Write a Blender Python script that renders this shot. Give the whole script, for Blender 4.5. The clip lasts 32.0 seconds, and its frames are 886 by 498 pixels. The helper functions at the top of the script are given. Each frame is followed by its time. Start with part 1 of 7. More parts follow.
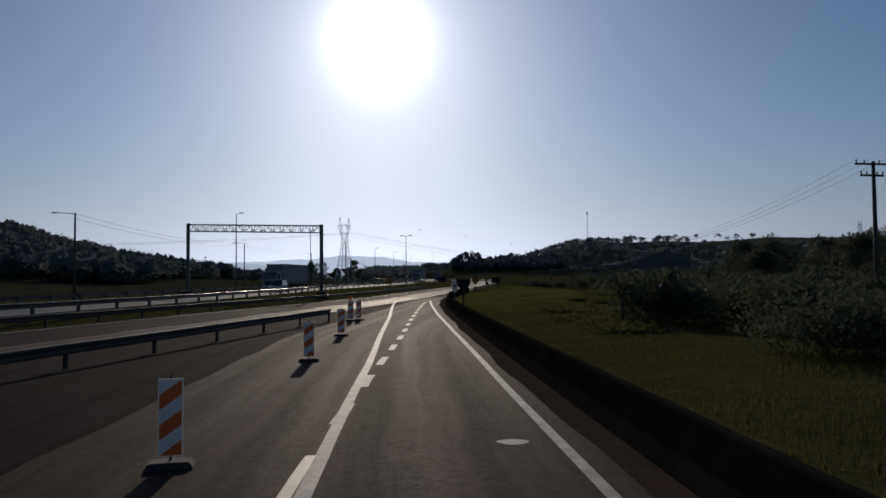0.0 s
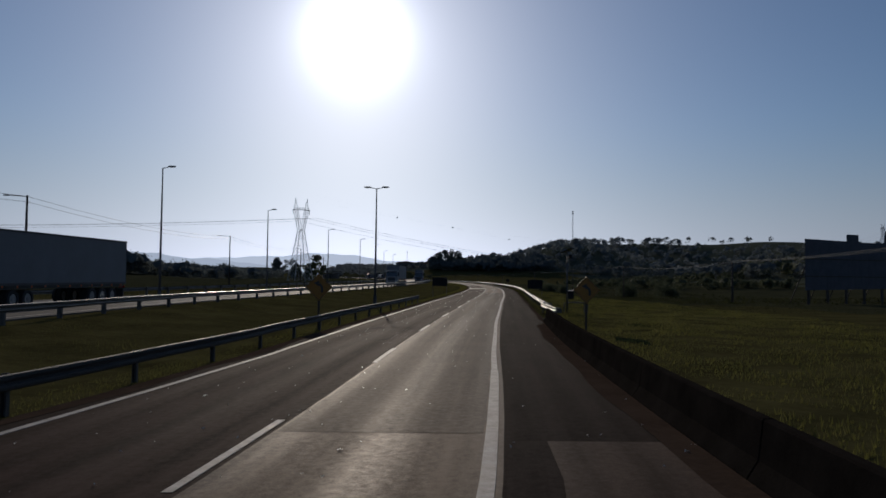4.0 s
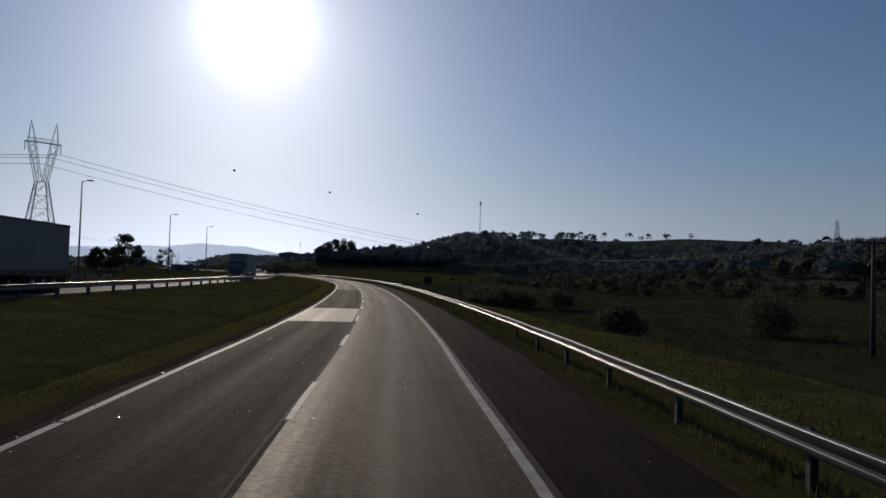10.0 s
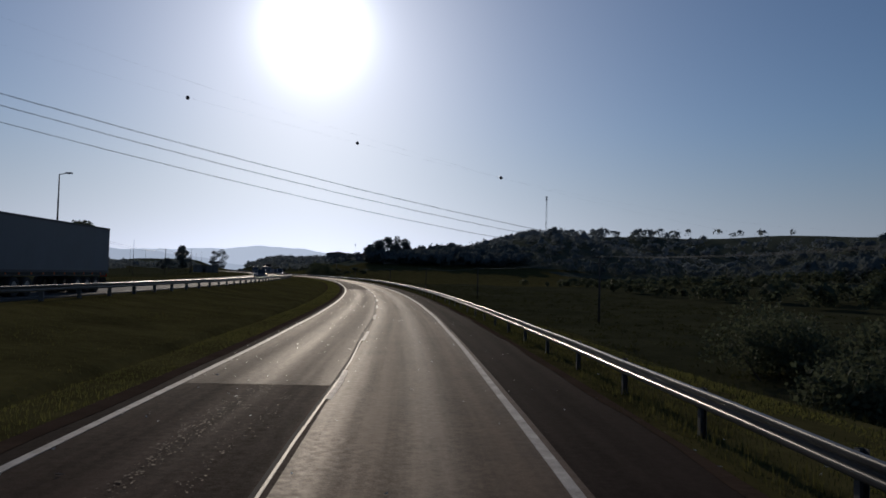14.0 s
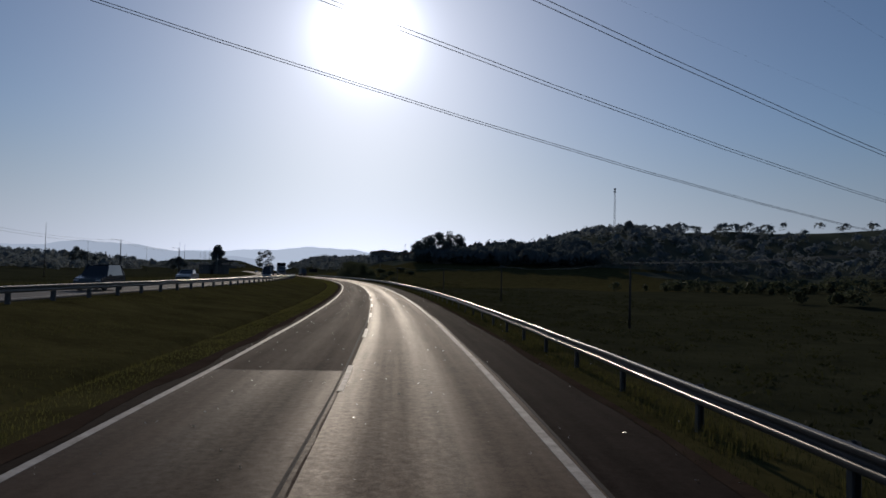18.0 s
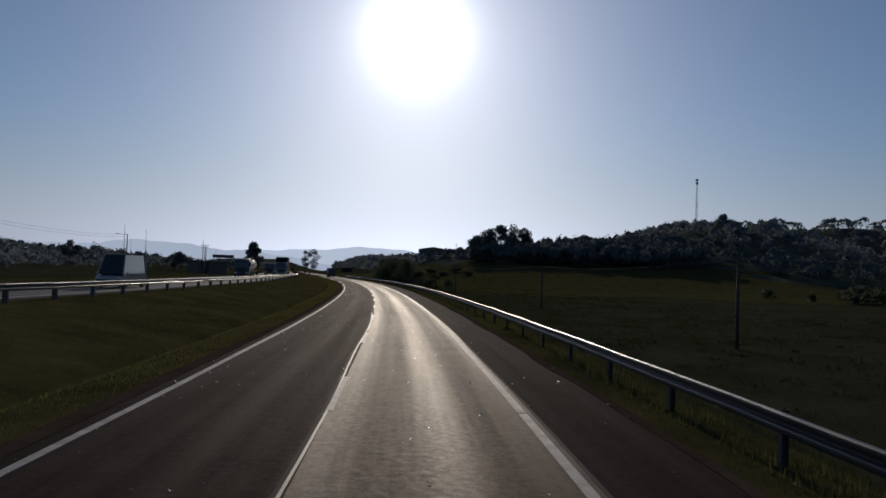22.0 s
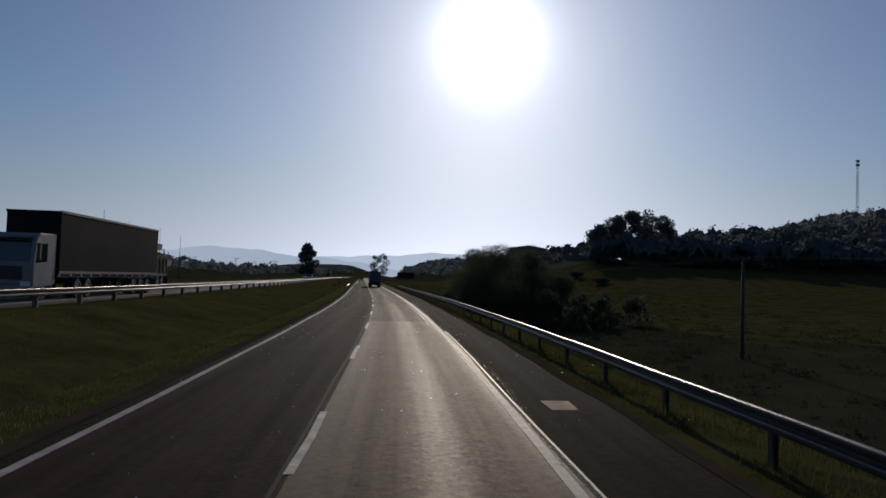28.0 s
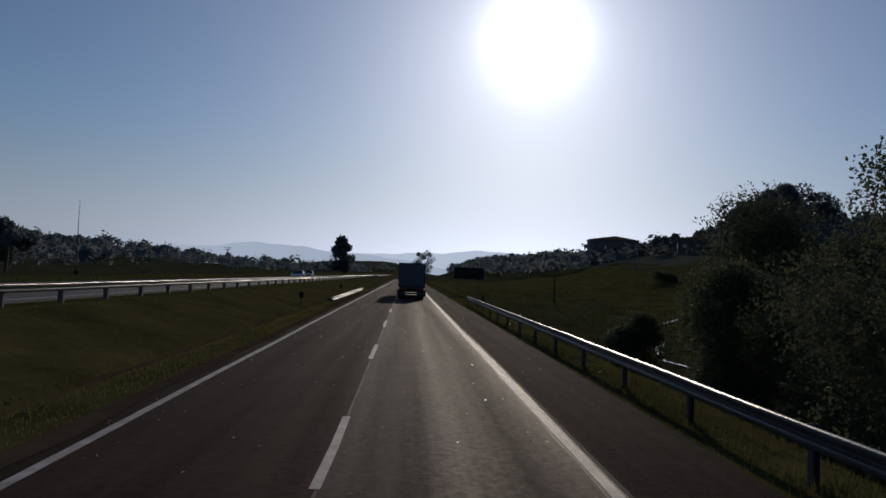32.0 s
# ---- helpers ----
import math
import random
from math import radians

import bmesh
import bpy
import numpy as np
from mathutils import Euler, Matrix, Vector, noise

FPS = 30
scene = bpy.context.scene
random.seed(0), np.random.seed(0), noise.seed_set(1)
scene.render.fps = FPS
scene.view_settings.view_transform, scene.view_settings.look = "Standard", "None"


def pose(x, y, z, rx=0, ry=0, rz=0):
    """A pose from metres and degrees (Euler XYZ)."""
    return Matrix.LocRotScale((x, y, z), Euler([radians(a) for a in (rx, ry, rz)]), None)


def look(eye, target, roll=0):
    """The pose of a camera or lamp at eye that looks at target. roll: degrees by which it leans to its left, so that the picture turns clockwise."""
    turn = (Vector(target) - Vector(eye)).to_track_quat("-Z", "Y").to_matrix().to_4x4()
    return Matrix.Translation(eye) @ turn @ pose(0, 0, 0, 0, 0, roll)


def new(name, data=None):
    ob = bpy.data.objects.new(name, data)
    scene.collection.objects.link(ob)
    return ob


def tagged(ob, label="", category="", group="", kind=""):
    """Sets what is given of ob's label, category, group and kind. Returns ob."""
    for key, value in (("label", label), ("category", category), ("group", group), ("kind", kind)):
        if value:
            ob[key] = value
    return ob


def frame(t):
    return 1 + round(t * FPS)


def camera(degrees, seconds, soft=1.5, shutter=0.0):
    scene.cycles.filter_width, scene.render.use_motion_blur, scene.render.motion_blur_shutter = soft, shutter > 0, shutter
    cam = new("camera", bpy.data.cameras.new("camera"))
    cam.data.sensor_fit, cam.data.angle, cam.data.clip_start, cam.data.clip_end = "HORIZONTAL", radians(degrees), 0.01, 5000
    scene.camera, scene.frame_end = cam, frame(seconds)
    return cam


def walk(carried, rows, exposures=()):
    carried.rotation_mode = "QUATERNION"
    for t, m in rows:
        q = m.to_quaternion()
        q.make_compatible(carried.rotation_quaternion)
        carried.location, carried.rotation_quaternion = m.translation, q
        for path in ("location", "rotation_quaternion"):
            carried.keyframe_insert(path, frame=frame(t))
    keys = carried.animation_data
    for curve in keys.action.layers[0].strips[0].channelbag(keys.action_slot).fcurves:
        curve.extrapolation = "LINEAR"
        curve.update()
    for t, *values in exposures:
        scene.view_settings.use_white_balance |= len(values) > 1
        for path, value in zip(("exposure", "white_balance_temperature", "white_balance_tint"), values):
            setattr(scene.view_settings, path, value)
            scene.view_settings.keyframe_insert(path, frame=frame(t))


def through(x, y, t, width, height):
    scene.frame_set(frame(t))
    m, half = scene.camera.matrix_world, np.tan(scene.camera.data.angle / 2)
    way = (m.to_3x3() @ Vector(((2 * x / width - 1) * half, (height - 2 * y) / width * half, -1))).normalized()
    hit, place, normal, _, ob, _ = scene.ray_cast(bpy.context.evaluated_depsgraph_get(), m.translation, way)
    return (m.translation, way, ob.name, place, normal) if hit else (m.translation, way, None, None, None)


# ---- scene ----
cam = camera(64.85, 32.0, soft=1.6)
PATH = [
    (0, (0.007, 0.001, 2.46), (0.072, 1.998, 2.540), -0.48),
    (0.5, (-0.268, 9.208, 2.46), (-0.214, 11.206, 2.542), 0.11),
    (1, (-0.520, 18.399, 2.46), (-0.467, 20.397, 2.540), 0.26),
    (1.5, (-0.746, 27.585, 2.46), (-0.688, 29.583, 2.537), 0.18),
    (2, (-0.939, 36.761, 2.46), (-0.868, 38.759, 2.532), -0.53),
    (2.5, (-1.095, 45.912, 2.46), (-1.015, 47.909, 2.530), -0.74),
    (3, (-1.195, 55.062, 2.46), (-1.104, 57.059, 2.533), -0.20),
    (3.5, (-1.210, 64.216, 2.46), (-1.098, 66.211, 2.537), 0.35),
    (4, (-1.096, 73.373, 2.46), (-0.957, 75.366, 2.541), 0.67),
    (4.5, (-0.799, 82.532, 2.46), (-0.630, 84.523, 2.545), 0.83),
    (5, (-0.263, 91.695, 2.46), (-0.034, 93.680, 2.543), 1.04),
    (5.5, (0.566, 100.981, 2.46), (0.853, 102.959, 2.543), 1.56),
    (6, (1.684, 110.380, 2.46), (2.032, 112.348, 2.540), 1.58),
    (6.5, (3.044, 119.889, 2.46), (3.448, 121.846, 2.545), 1.90),
    (7, (4.600, 129.405, 2.46), (5.054, 131.351, 2.538), 1.86),
    (7.5, (6.311, 138.938, 2.46), (6.791, 140.877, 2.547), 2.06),
    (8, (8.119, 148.503, 2.46), (8.607, 150.441, 2.537), 2.02),
    (8.5, (9.963, 158.116, 2.46), (10.450, 160.055, 2.538), 1.83),
    (9, (11.786, 167.781, 2.46), (12.259, 169.723, 2.538), 1.91),
    (9.5, (13.548, 177.538, 2.46), (13.999, 179.486, 2.530), 1.92),
    (10, (15.220, 187.389, 2.46), (15.644, 189.342, 2.533), 1.60),
    (10.5, (16.789, 197.317, 2.46), (17.183, 199.277, 2.524), 1.82),
    (11, (18.247, 207.292, 2.46), (18.617, 209.256, 2.536), 1.97),
    (11.5, (19.590, 217.278, 2.46), (19.940, 219.246, 2.539), 1.90),
    (12, (20.817, 227.286, 2.46), (21.145, 229.257, 2.543), 1.56),
    (12.5, (21.938, 237.327, 2.46), (22.244, 239.302, 2.538), 1.35),
    (13, (22.964, 247.416, 2.46), (23.255, 249.393, 2.539), 1.69),
    (13.5, (23.910, 257.570, 2.46), (24.181, 259.550, 2.534), 1.70),
    (14, (24.790, 267.782, 2.46), (25.054, 269.763, 2.534), 1.52),
    (14.5, (25.609, 278.045, 2.46), (25.865, 280.027, 2.535), 1.40),
    (15, (26.366, 288.354, 2.46), (26.605, 290.339, 2.535), 1.41),
    (15.5, (27.050, 298.704, 2.46), (27.265, 300.691, 2.536), 1.42),
    (16, (27.647, 309.087, 2.46), (27.847, 311.075, 2.538), 1.10),
    (16.5, (28.134, 319.558, 2.46), (28.321, 321.548, 2.546), 0.78),
    (17, (28.502, 330.116, 2.46), (28.671, 332.108, 2.537), 0.76),
    (17.5, (28.745, 340.739, 2.46), (28.893, 342.732, 2.523), 0.92),
    (18, (28.860, 351.417, 2.46), (28.980, 353.412, 2.533), 1.40),
    (18.5, (28.849, 362.134, 2.46), (28.944, 364.130, 2.544), 1.53),
    (19, (28.727, 372.876, 2.46), (28.805, 374.872, 2.544), 1.43),
    (19.5, (28.515, 383.620, 2.46), (28.582, 385.618, 2.540), 1.67),
    (20, (28.226, 394.369, 2.46), (28.282, 396.367, 2.538), 1.66),
    (20.5, (27.863, 405.123, 2.46), (27.900, 407.121, 2.530), 1.19),
    (21, (27.416, 415.883, 2.46), (27.430, 417.881, 2.541), 1.65),
    (21.5, (26.872, 426.650, 2.46), (26.863, 428.648, 2.546), 2.01),
    (22, (26.224, 437.413, 2.46), (26.201, 439.412, 2.532), 1.79),
    (22.5, (25.479, 448.144, 2.46), (25.439, 450.142, 2.533), 1.80),
    (23, (24.643, 458.832, 2.46), (24.580, 460.830, 2.541), 1.57),
    (23.5, (23.733, 469.454, 2.46), (23.649, 471.450, 2.538), 1.84),
    (24, (22.750, 480.027, 2.46), (22.650, 482.023, 2.546), 2.12),
    (24.5, (21.689, 490.568, 2.46), (21.579, 492.563, 2.536), 2.29),
    (25, (20.539, 501.107, 2.46), (20.415, 503.101, 2.537), 1.97),
    (25.5, (19.295, 511.643, 2.46), (19.154, 513.636, 2.533), 1.53),
    (26, (17.954, 522.172, 2.46), (17.794, 524.164, 2.534), 1.24),
    (26.5, (16.512, 532.690, 2.46), (16.333, 534.681, 2.534), 1.19),
    (27, (14.965, 543.197, 2.46), (14.768, 545.186, 2.533), 1.35),
    (27.5, (13.306, 553.692, 2.46), (13.096, 555.680, 2.535), 1.63),
    (28, (11.535, 564.180, 2.46), (11.302, 566.165, 2.544), 1.77),
    (28.5, (9.664, 574.659, 2.46), (9.409, 576.642, 2.539), 2.15),
    (29, (7.709, 585.122, 2.46), (7.438, 587.102, 2.542), 1.94),
    (29.5, (5.675, 595.560, 2.46), (5.387, 597.537, 2.542), 1.49),
    (30, (3.562, 605.969, 2.46), (3.249, 607.943, 2.541), 2.09),
    (30.5, (1.374, 616.337, 2.46), (1.039, 618.308, 2.539), 2.23),
    (31, (-0.899, 626.677, 2.46), (-1.245, 628.646, 2.541), 2.59),
    (31.5, (-3.254, 636.989, 2.46), (-3.608, 638.956, 2.539), 2.64),
    (32, (-5.684, 647.273, 2.46), (-6.042, 649.239, 2.535), 2.33),
]
walk(cam, [(t, look(eye, target, roll)) for t, eye, target, roll in PATH], exposures=[(0, -0.42, 5850, 14), (32, -0.42, 5850, 14)])

# ---------------------------------------------------------------- light
SUN_AZ, SUN_EL = radians(-3.35), radians(19.1)
world = bpy.data.worlds.new("morning_sky")
scene.world = world
world.use_nodes = True
wn = world.node_tree.nodes
wl = world.node_tree.links
sky = wn.new("ShaderNodeTexSky")
sky.sky_type = "NISHITA"
sky.sun_disc = False
sky.sun_elevation = SUN_EL
sky.sun_rotation = SUN_AZ
sky.air_density = 1.0
sky.dust_density = 0.45
sky.ozone_density = 3.0
wn["Background"].inputs[1].default_value = 0.060
# haze greys the sky all round the horizon
sky_up = wn.new("ShaderNodeTexCoord")
sky_parts = wn.new("ShaderNodeSeparateXYZ")
wl.new(sky_up.outputs["Generated"], sky_parts.inputs[0])
low_sky = wn.new("ShaderNodeMapRange")
low_sky.interpolation_type = "SMOOTHSTEP"
low_sky.inputs["From Min"].default_value = 0.0
low_sky.inputs["From Max"].default_value = 0.22
low_sky.inputs["To Min"].default_value = 0.88
low_sky.inputs["To Max"].default_value = 0.0
wl.new(sky_parts.outputs["Z"], low_sky.inputs["Value"])
grey_sky = wn.new("ShaderNodeMix")
grey_sky.data_type = "RGBA"
grey_sky.blend_type = "MIX"
desat = wn.new("ShaderNodeRGBToBW")
wl.new(sky.outputs[0], desat.inputs[0])
cool = wn.new("ShaderNodeMix")
cool.data_type = "RGBA"
cool.blend_type = "MULTIPLY"
cool.inputs["Factor"].default_value = 1.0
wl.new(desat.outputs[0], cool.inputs["A"])
cool.inputs["B"].default_value = (0.84, 0.92, 1.06, 1)
wl.new(low_sky.outputs[0], grey_sky.inputs["Factor"])
wl.new(sky.outputs[0], grey_sky.inputs["A"])
wl.new(cool.outputs["Result"], grey_sky.inputs["B"])
wl.new(grey_sky.outputs["Result"], wn["Background"].inputs[0])
sun_dir = Vector((math.sin(SUN_AZ) * math.cos(SUN_EL), math.cos(SUN_AZ) * math.cos(SUN_EL), math.sin(SUN_EL)))
# the sun itself and its bright ring, seen through morning haze
sky_way = wn.new("ShaderNodeTexCoord")
to_sun = wn.new("ShaderNodeVectorMath")
to_sun.operation = "DISTANCE"
to_sun.inputs[1].default_value = sun_dir
wl.new(sky_way.outputs["Generated"], to_sun.inputs[0])
total = wn["Background"].outputs[0]
for reach, power, tone in ((0.030, 9.0, (1.0, 0.97, 0.92, 1)), (0.061, 1.5, (1.0, 0.98, 0.95, 1)), (0.16, 0.34, (1.0, 0.99, 0.97, 1)), (0.40, 0.12, (0.95, 0.98, 1.0, 1))):
    ratio = wn.new("ShaderNodeMath")
    ratio.operation = "DIVIDE"
    wl.new(to_sun.outputs["Value"], ratio.inputs[0])
    ratio.inputs[1].default_value = reach
    square = wn.new("ShaderNodeMath")
    square.operation = "POWER"
    wl.new(ratio.outputs[0], square.inputs[0])
    square.inputs[1].default_value = 2.0
    fade = wn.new("ShaderNodeMath")
    fade.operation = "POWER"
    fade.inputs[0].default_value = math.exp(-1)
    wl.new(square.outputs[0], fade.inputs[1])
    gain = wn.new("ShaderNodeMath")
    gain.operation = "MULTIPLY"
    wl.new(fade.outputs[0], gain.inputs[0])
    gain.inputs[1].default_value = power
    ring = wn.new("ShaderNodeBackground")
    ring.inputs[0].default_value = tone
    wl.new(gain.outputs[0], ring.inputs[1])
    both = wn.new("ShaderNodeAddShader")
    wl.new(total, both.inputs[0])
    wl.new(ring.outputs[0], both.inputs[1])
    total = both.outputs[0]
wl.new(total, wn["World Output"].inputs["Surface"])
sun_lamp = new("sun", bpy.data.lights.new("sun", "SUN"))
sun_lamp.data.energy = 2.5
sun_lamp.data.angle = radians(0.6)
sun_lamp.data.color = (1.0, 0.82, 0.58)
sun_lamp.matrix_world = look(sun_dir * 400, (0, 0, 0))


# ---------------------------------------------------------------- materials
def material(name, c1, c2, scale=4.0, rough=0.7, metal=0.0, bump=0.2, grain=40.0, rough2=None, spec=0.5, through=0.0, coord="Object", stretch=(1, 1, 1), vary=0.0, detail=6.0, relief=0.02, haze_sheen=0.0):
    """Two colours mixed by a coarse and a fine noise, with roughness wear and a fine bump."""
    m = bpy.data.materials.new(name)
    m.use_nodes = True
    n, k = m.node_tree.nodes, m.node_tree.links
    b = n["Principled BSDF"]
    tc = n.new("ShaderNodeTexCoord")
    mp = n.new("ShaderNodeMapping")
    mp.inputs["Scale"].default_value = stretch
    k.new(tc.outputs[coord], mp.inputs[0])
    big = n.new("ShaderNodeTexNoise")
    big.inputs["Scale"].default_value = scale
    big.inputs["Detail"].default_value = detail
    big.inputs["Roughness"].default_value = 0.65
    fine = n.new("ShaderNodeTexNoise")
    fine.inputs["Scale"].default_value = grain
    fine.inputs["Detail"].default_value = 3
    k.new(mp.outputs[0], big.inputs["Vector"])
    k.new(mp.outputs[0], fine.inputs["Vector"])
    mix = n.new("ShaderNodeMath")
    mix.operation = "MULTIPLY_ADD"
    k.new(fine.outputs["Fac"], mix.inputs[0])
    mix.inputs[1].default_value = 0.5
    half = n.new("ShaderNodeMath")
    half.operation = "MULTIPLY_ADD"
    half.inputs[1].default_value = 1.6
    half.inputs[2].default_value = -0.55
    k.new(big.outputs["Fac"], half.inputs[0])
    k.new(half.outputs[0], mix.inputs[2])
    last = mix.outputs[0]
    if vary:
        info = n.new("ShaderNodeObjectInfo")
        add = n.new("ShaderNodeMath")
        add.operation = "MULTIPLY_ADD"
        k.new(info.outputs["Random"], add.inputs[0])
        add.inputs[1].default_value = vary
        k.new(last, add.inputs[2])
        last = add.outputs[0]
    ramp = n.new("ShaderNodeMix")
    ramp.data_type = "RGBA"
    ramp.inputs["A"].default_value = (*c1, 1)
    ramp.inputs["B"].default_value = (*c2, 1)
    k.new(last, ramp.inputs["Factor"])
    k.new(ramp.outputs["Result"], b.inputs["Base Color"])
    rr = n.new("ShaderNodeMapRange")
    rr.inputs["To Min"].default_value = rough
    rr.inputs["To Max"].default_value = rough if rough2 is None else rough2
    k.new(big.outputs["Fac"], rr.inputs["Value"])
    rr.inputs["From Min"].default_value = 0.3
    rr.inputs["From Max"].default_value = 0.7
    k.new(rr.outputs[0], b.inputs["Roughness"])
    b.inputs["Metallic"].default_value = metal
    b.inputs["Specular IOR Level"].default_value = spec
    # bluish sheen that brightens far woods in place of haze
    if haze_sheen:
        b.inputs["Sheen Weight"].default_value = haze_sheen
        b.inputs["Sheen Roughness"].default_value = 0.8
        b.inputs["Sheen Tint"].default_value = (0.80, 0.90, 1.0, 1)
    if bump:
        bp = n.new("ShaderNodeBump")
        bp.inputs["Strength"].default_value = bump
        bp.inputs["Distance"].default_value = relief
        k.new(fine.outputs["Fac"], bp.inputs["Height"])
        k.new(bp.outputs[0], b.inputs["Normal"])
    if through:
        tr = n.new("ShaderNodeBsdfTranslucent")
        k.new(ramp.outputs["Result"], tr.inputs["Color"])
        sh = n.new("ShaderNodeMixShader")
        sh.inputs[0].default_value = through
        k.new(b.outputs[0], sh.inputs[1])
        k.new(tr.outputs[0], sh.inputs[2])
        k.new(sh.outputs[0], n["Material Output"].inputs["Surface"])
    return m


def asphalt(name, c1, c2, rough, worn, wheel, grain_bump, gloss=0.12):
    """Asphalt in road coordinates (u across, v along): long stains, two polished wheel paths, coarse stones."""
    m = bpy.data.materials.new(name)
    m.use_nodes = True
    n, k = m.node_tree.nodes, m.node_tree.links
    b = n["Principled BSDF"]
    uv = n.new("ShaderNodeUVMap")
    sep = n.new("ShaderNodeSeparateXYZ")
    k.new(uv.outputs[0], sep.inputs[0])
    mp = n.new("ShaderNodeMapping")
    mp.inputs["Scale"].default_value = (2.1, 0.045, 1)
    k.new(uv.outputs[0], mp.inputs[0])
    long = n.new("ShaderNodeTexNoise")
    long.inputs["Scale"].default_value = 1.0
    long.inputs["Detail"].default_value = 5
    k.new(mp.outputs[0], long.inputs["Vector"])
    blot = n.new("ShaderNodeTexNoise")
    blot.inputs["Scale"].default_value = 0.5
    blot.inputs["Detail"].default_value = 8
    blot.inputs["Roughness"].default_value = 0.7
    k.new(uv.outputs[0], blot.inputs["Vector"])
    stone = n.new("ShaderNodeTexVoronoi")
    stone.inputs["Scale"].default_value = 45
    k.new(uv.outputs[0], stone.inputs["Vector"])
    # two wheel paths 1.9 m apart, per lane
    wave = n.new("ShaderNodeMath")
    wave.operation = "MULTIPLY"
    wave.inputs[1].default_value = 2 * math.pi / 1.75
    k.new(sep.outputs[0], wave.inputs[0])
    cos = n.new("ShaderNodeMath")
    cos.operation = "COSINE"
    k.new(wave.outputs[0], cos.inputs[0])
    path = n.new("ShaderNodeMapRange")
    path.inputs["From Min"].default_value = -0.6
    path.inputs["From Max"].default_value = 1.0
    path.inputs["To Min"].default_value = 0.0
    path.inputs["To Max"].default_value = wheel
    k.new(cos.outputs[0], path.inputs["Value"])
    a = n.new("ShaderNodeMath")
    a.operation = "MULTIPLY_ADD"
    k.new(long.outputs["Fac"], a.inputs[0])
    a.inputs[1].default_value = 2.1
    a.inputs[2].default_value = -0.75
    s = n.new("ShaderNodeMath")
    s.operation = "MULTIPLY_ADD"
    k.new(blot.outputs["Fac"], s.inputs[0])
    s.inputs[1].default_value = 1.2
    k.new(a.outputs[0], s.inputs[2])
    s2 = n.new("ShaderNodeMath")
    s2.operation = "MULTIPLY_ADD"
    k.new(stone.outputs["Distance"], s2.inputs[0])
    s2.inputs[1].default_value = 0.5
    k.new(s.outputs[0], s2.inputs[2])
    s3 = n.new("ShaderNodeMath")
    s3.operation = "SUBTRACT"
    k.new(s2.outputs[0], s3.inputs[0])
    s3.inputs[1].default_value = 0.6
    grit = n.new("ShaderNodeTexNoise")
    grit.inputs["Scale"].default_value = 7.0
    grit.inputs["Detail"].default_value = 5
    grit.inputs["Roughness"].default_value = 0.75
    k.new(uv.outputs[0], grit.inputs["Vector"])
    s4 = n.new("ShaderNodeMath")
    s4.operation = "MULTIPLY_ADD"
    k.new(grit.outputs["Fac"], s4.inputs[0])
    s4.inputs[1].default_value = 1.1
    k.new(s3.outputs[0], s4.inputs[2])
    s5 = n.new("ShaderNodeMath")
    s5.operation = "SUBTRACT"
    s5.use_clamp = True
    k.new(s4.outputs[0], s5.inputs[0])
    s5.inputs[1].default_value = 0.55
    mix = n.new("ShaderNodeMix")
    mix.data_type = "RGBA"
    mix.inputs["A"].default_value = (*c1, 1)
    mix.inputs["B"].default_value = (*c2, 1)
    k.new(s5.outputs[0], mix.inputs["Factor"])
    k.new(mix.outputs["Result"], b.inputs["Base Color"])
    r0 = n.new("ShaderNodeMath")
    r0.operation = "MULTIPLY_ADD"
    k.new(long.outputs["Fac"], r0.inputs[0])
    r0.inputs[1].default_value = -worn
    r0.inputs[2].default_value = rough + worn * 0.5
    r2 = n.new("ShaderNodeMath")
    r2.operation = "MULTIPLY_ADD"
    k.new(grit.outputs["Fac"], r2.inputs[0])
    r2.inputs[1].default_value = -0.45
    r2.inputs[2].default_value = 0.225
    r3 = n.new("ShaderNodeMath")
    r3.operation = "ADD"
    k.new(r0.outputs[0], r3.inputs[0])
    k.new(r2.outputs[0], r3.inputs[1])
    r1 = n.new("ShaderNodeMath")
    r1.operation = "SUBTRACT"
    k.new(r3.outputs[0], r1.inputs[0])
    k.new(path.outputs[0], r1.inputs[1])
    k.new(r1.outputs[0], b.inputs["Roughness"])
    bp = n.new("ShaderNodeBump")
    bp.inputs["Strength"].default_value = grain_bump
    bp.inputs["Distance"].default_value = 0.006
    rel = n.new("ShaderNodeMath")
    rel.operation = "MULTIPLY_ADD"
    k.new(grit.outputs["Fac"], rel.inputs[0])
    rel.inputs[1].default_value = 0.5
    k.new(stone.outputs["Distance"], rel.inputs[2])
    k.new(rel.outputs[0], bp.inputs["Height"])
    k.new(bp.outputs[0], b.inputs["Normal"])
    b.inputs["Specular IOR Level"].default_value = gloss
    return m


# inner lane: beige sun glare put into the base colour, over polished wheel paths
M_LANE_R = asphalt("polished_glare_asphalt", (0.041, 0.0265, 0.018), (0.106, 0.071, 0.0465), 0.70, 0.14, 0.12, 0.16, 0.03)
M_LANE_L = asphalt("coarse_asphalt", (0.0150, 0.0095, 0.0075), (0.048, 0.0305, 0.0240), 0.84, 0.14, 0.05, 0.22, 0.016)
# darker copies of the inner lane for stretches that show no sun glare
M_LANE_E = asphalt("glareless_lane_asphalt", (0.021, 0.0136, 0.0100), (0.056, 0.0372, 0.0265), 0.72, 0.16, 0.10, 0.2, 0.025)
M_LANE_F = asphalt("glareless_brown_asphalt", (0.0185, 0.0120, 0.0092), (0.052, 0.0340, 0.0260), 0.76, 0.18, 0.10, 0.2, 0.024)
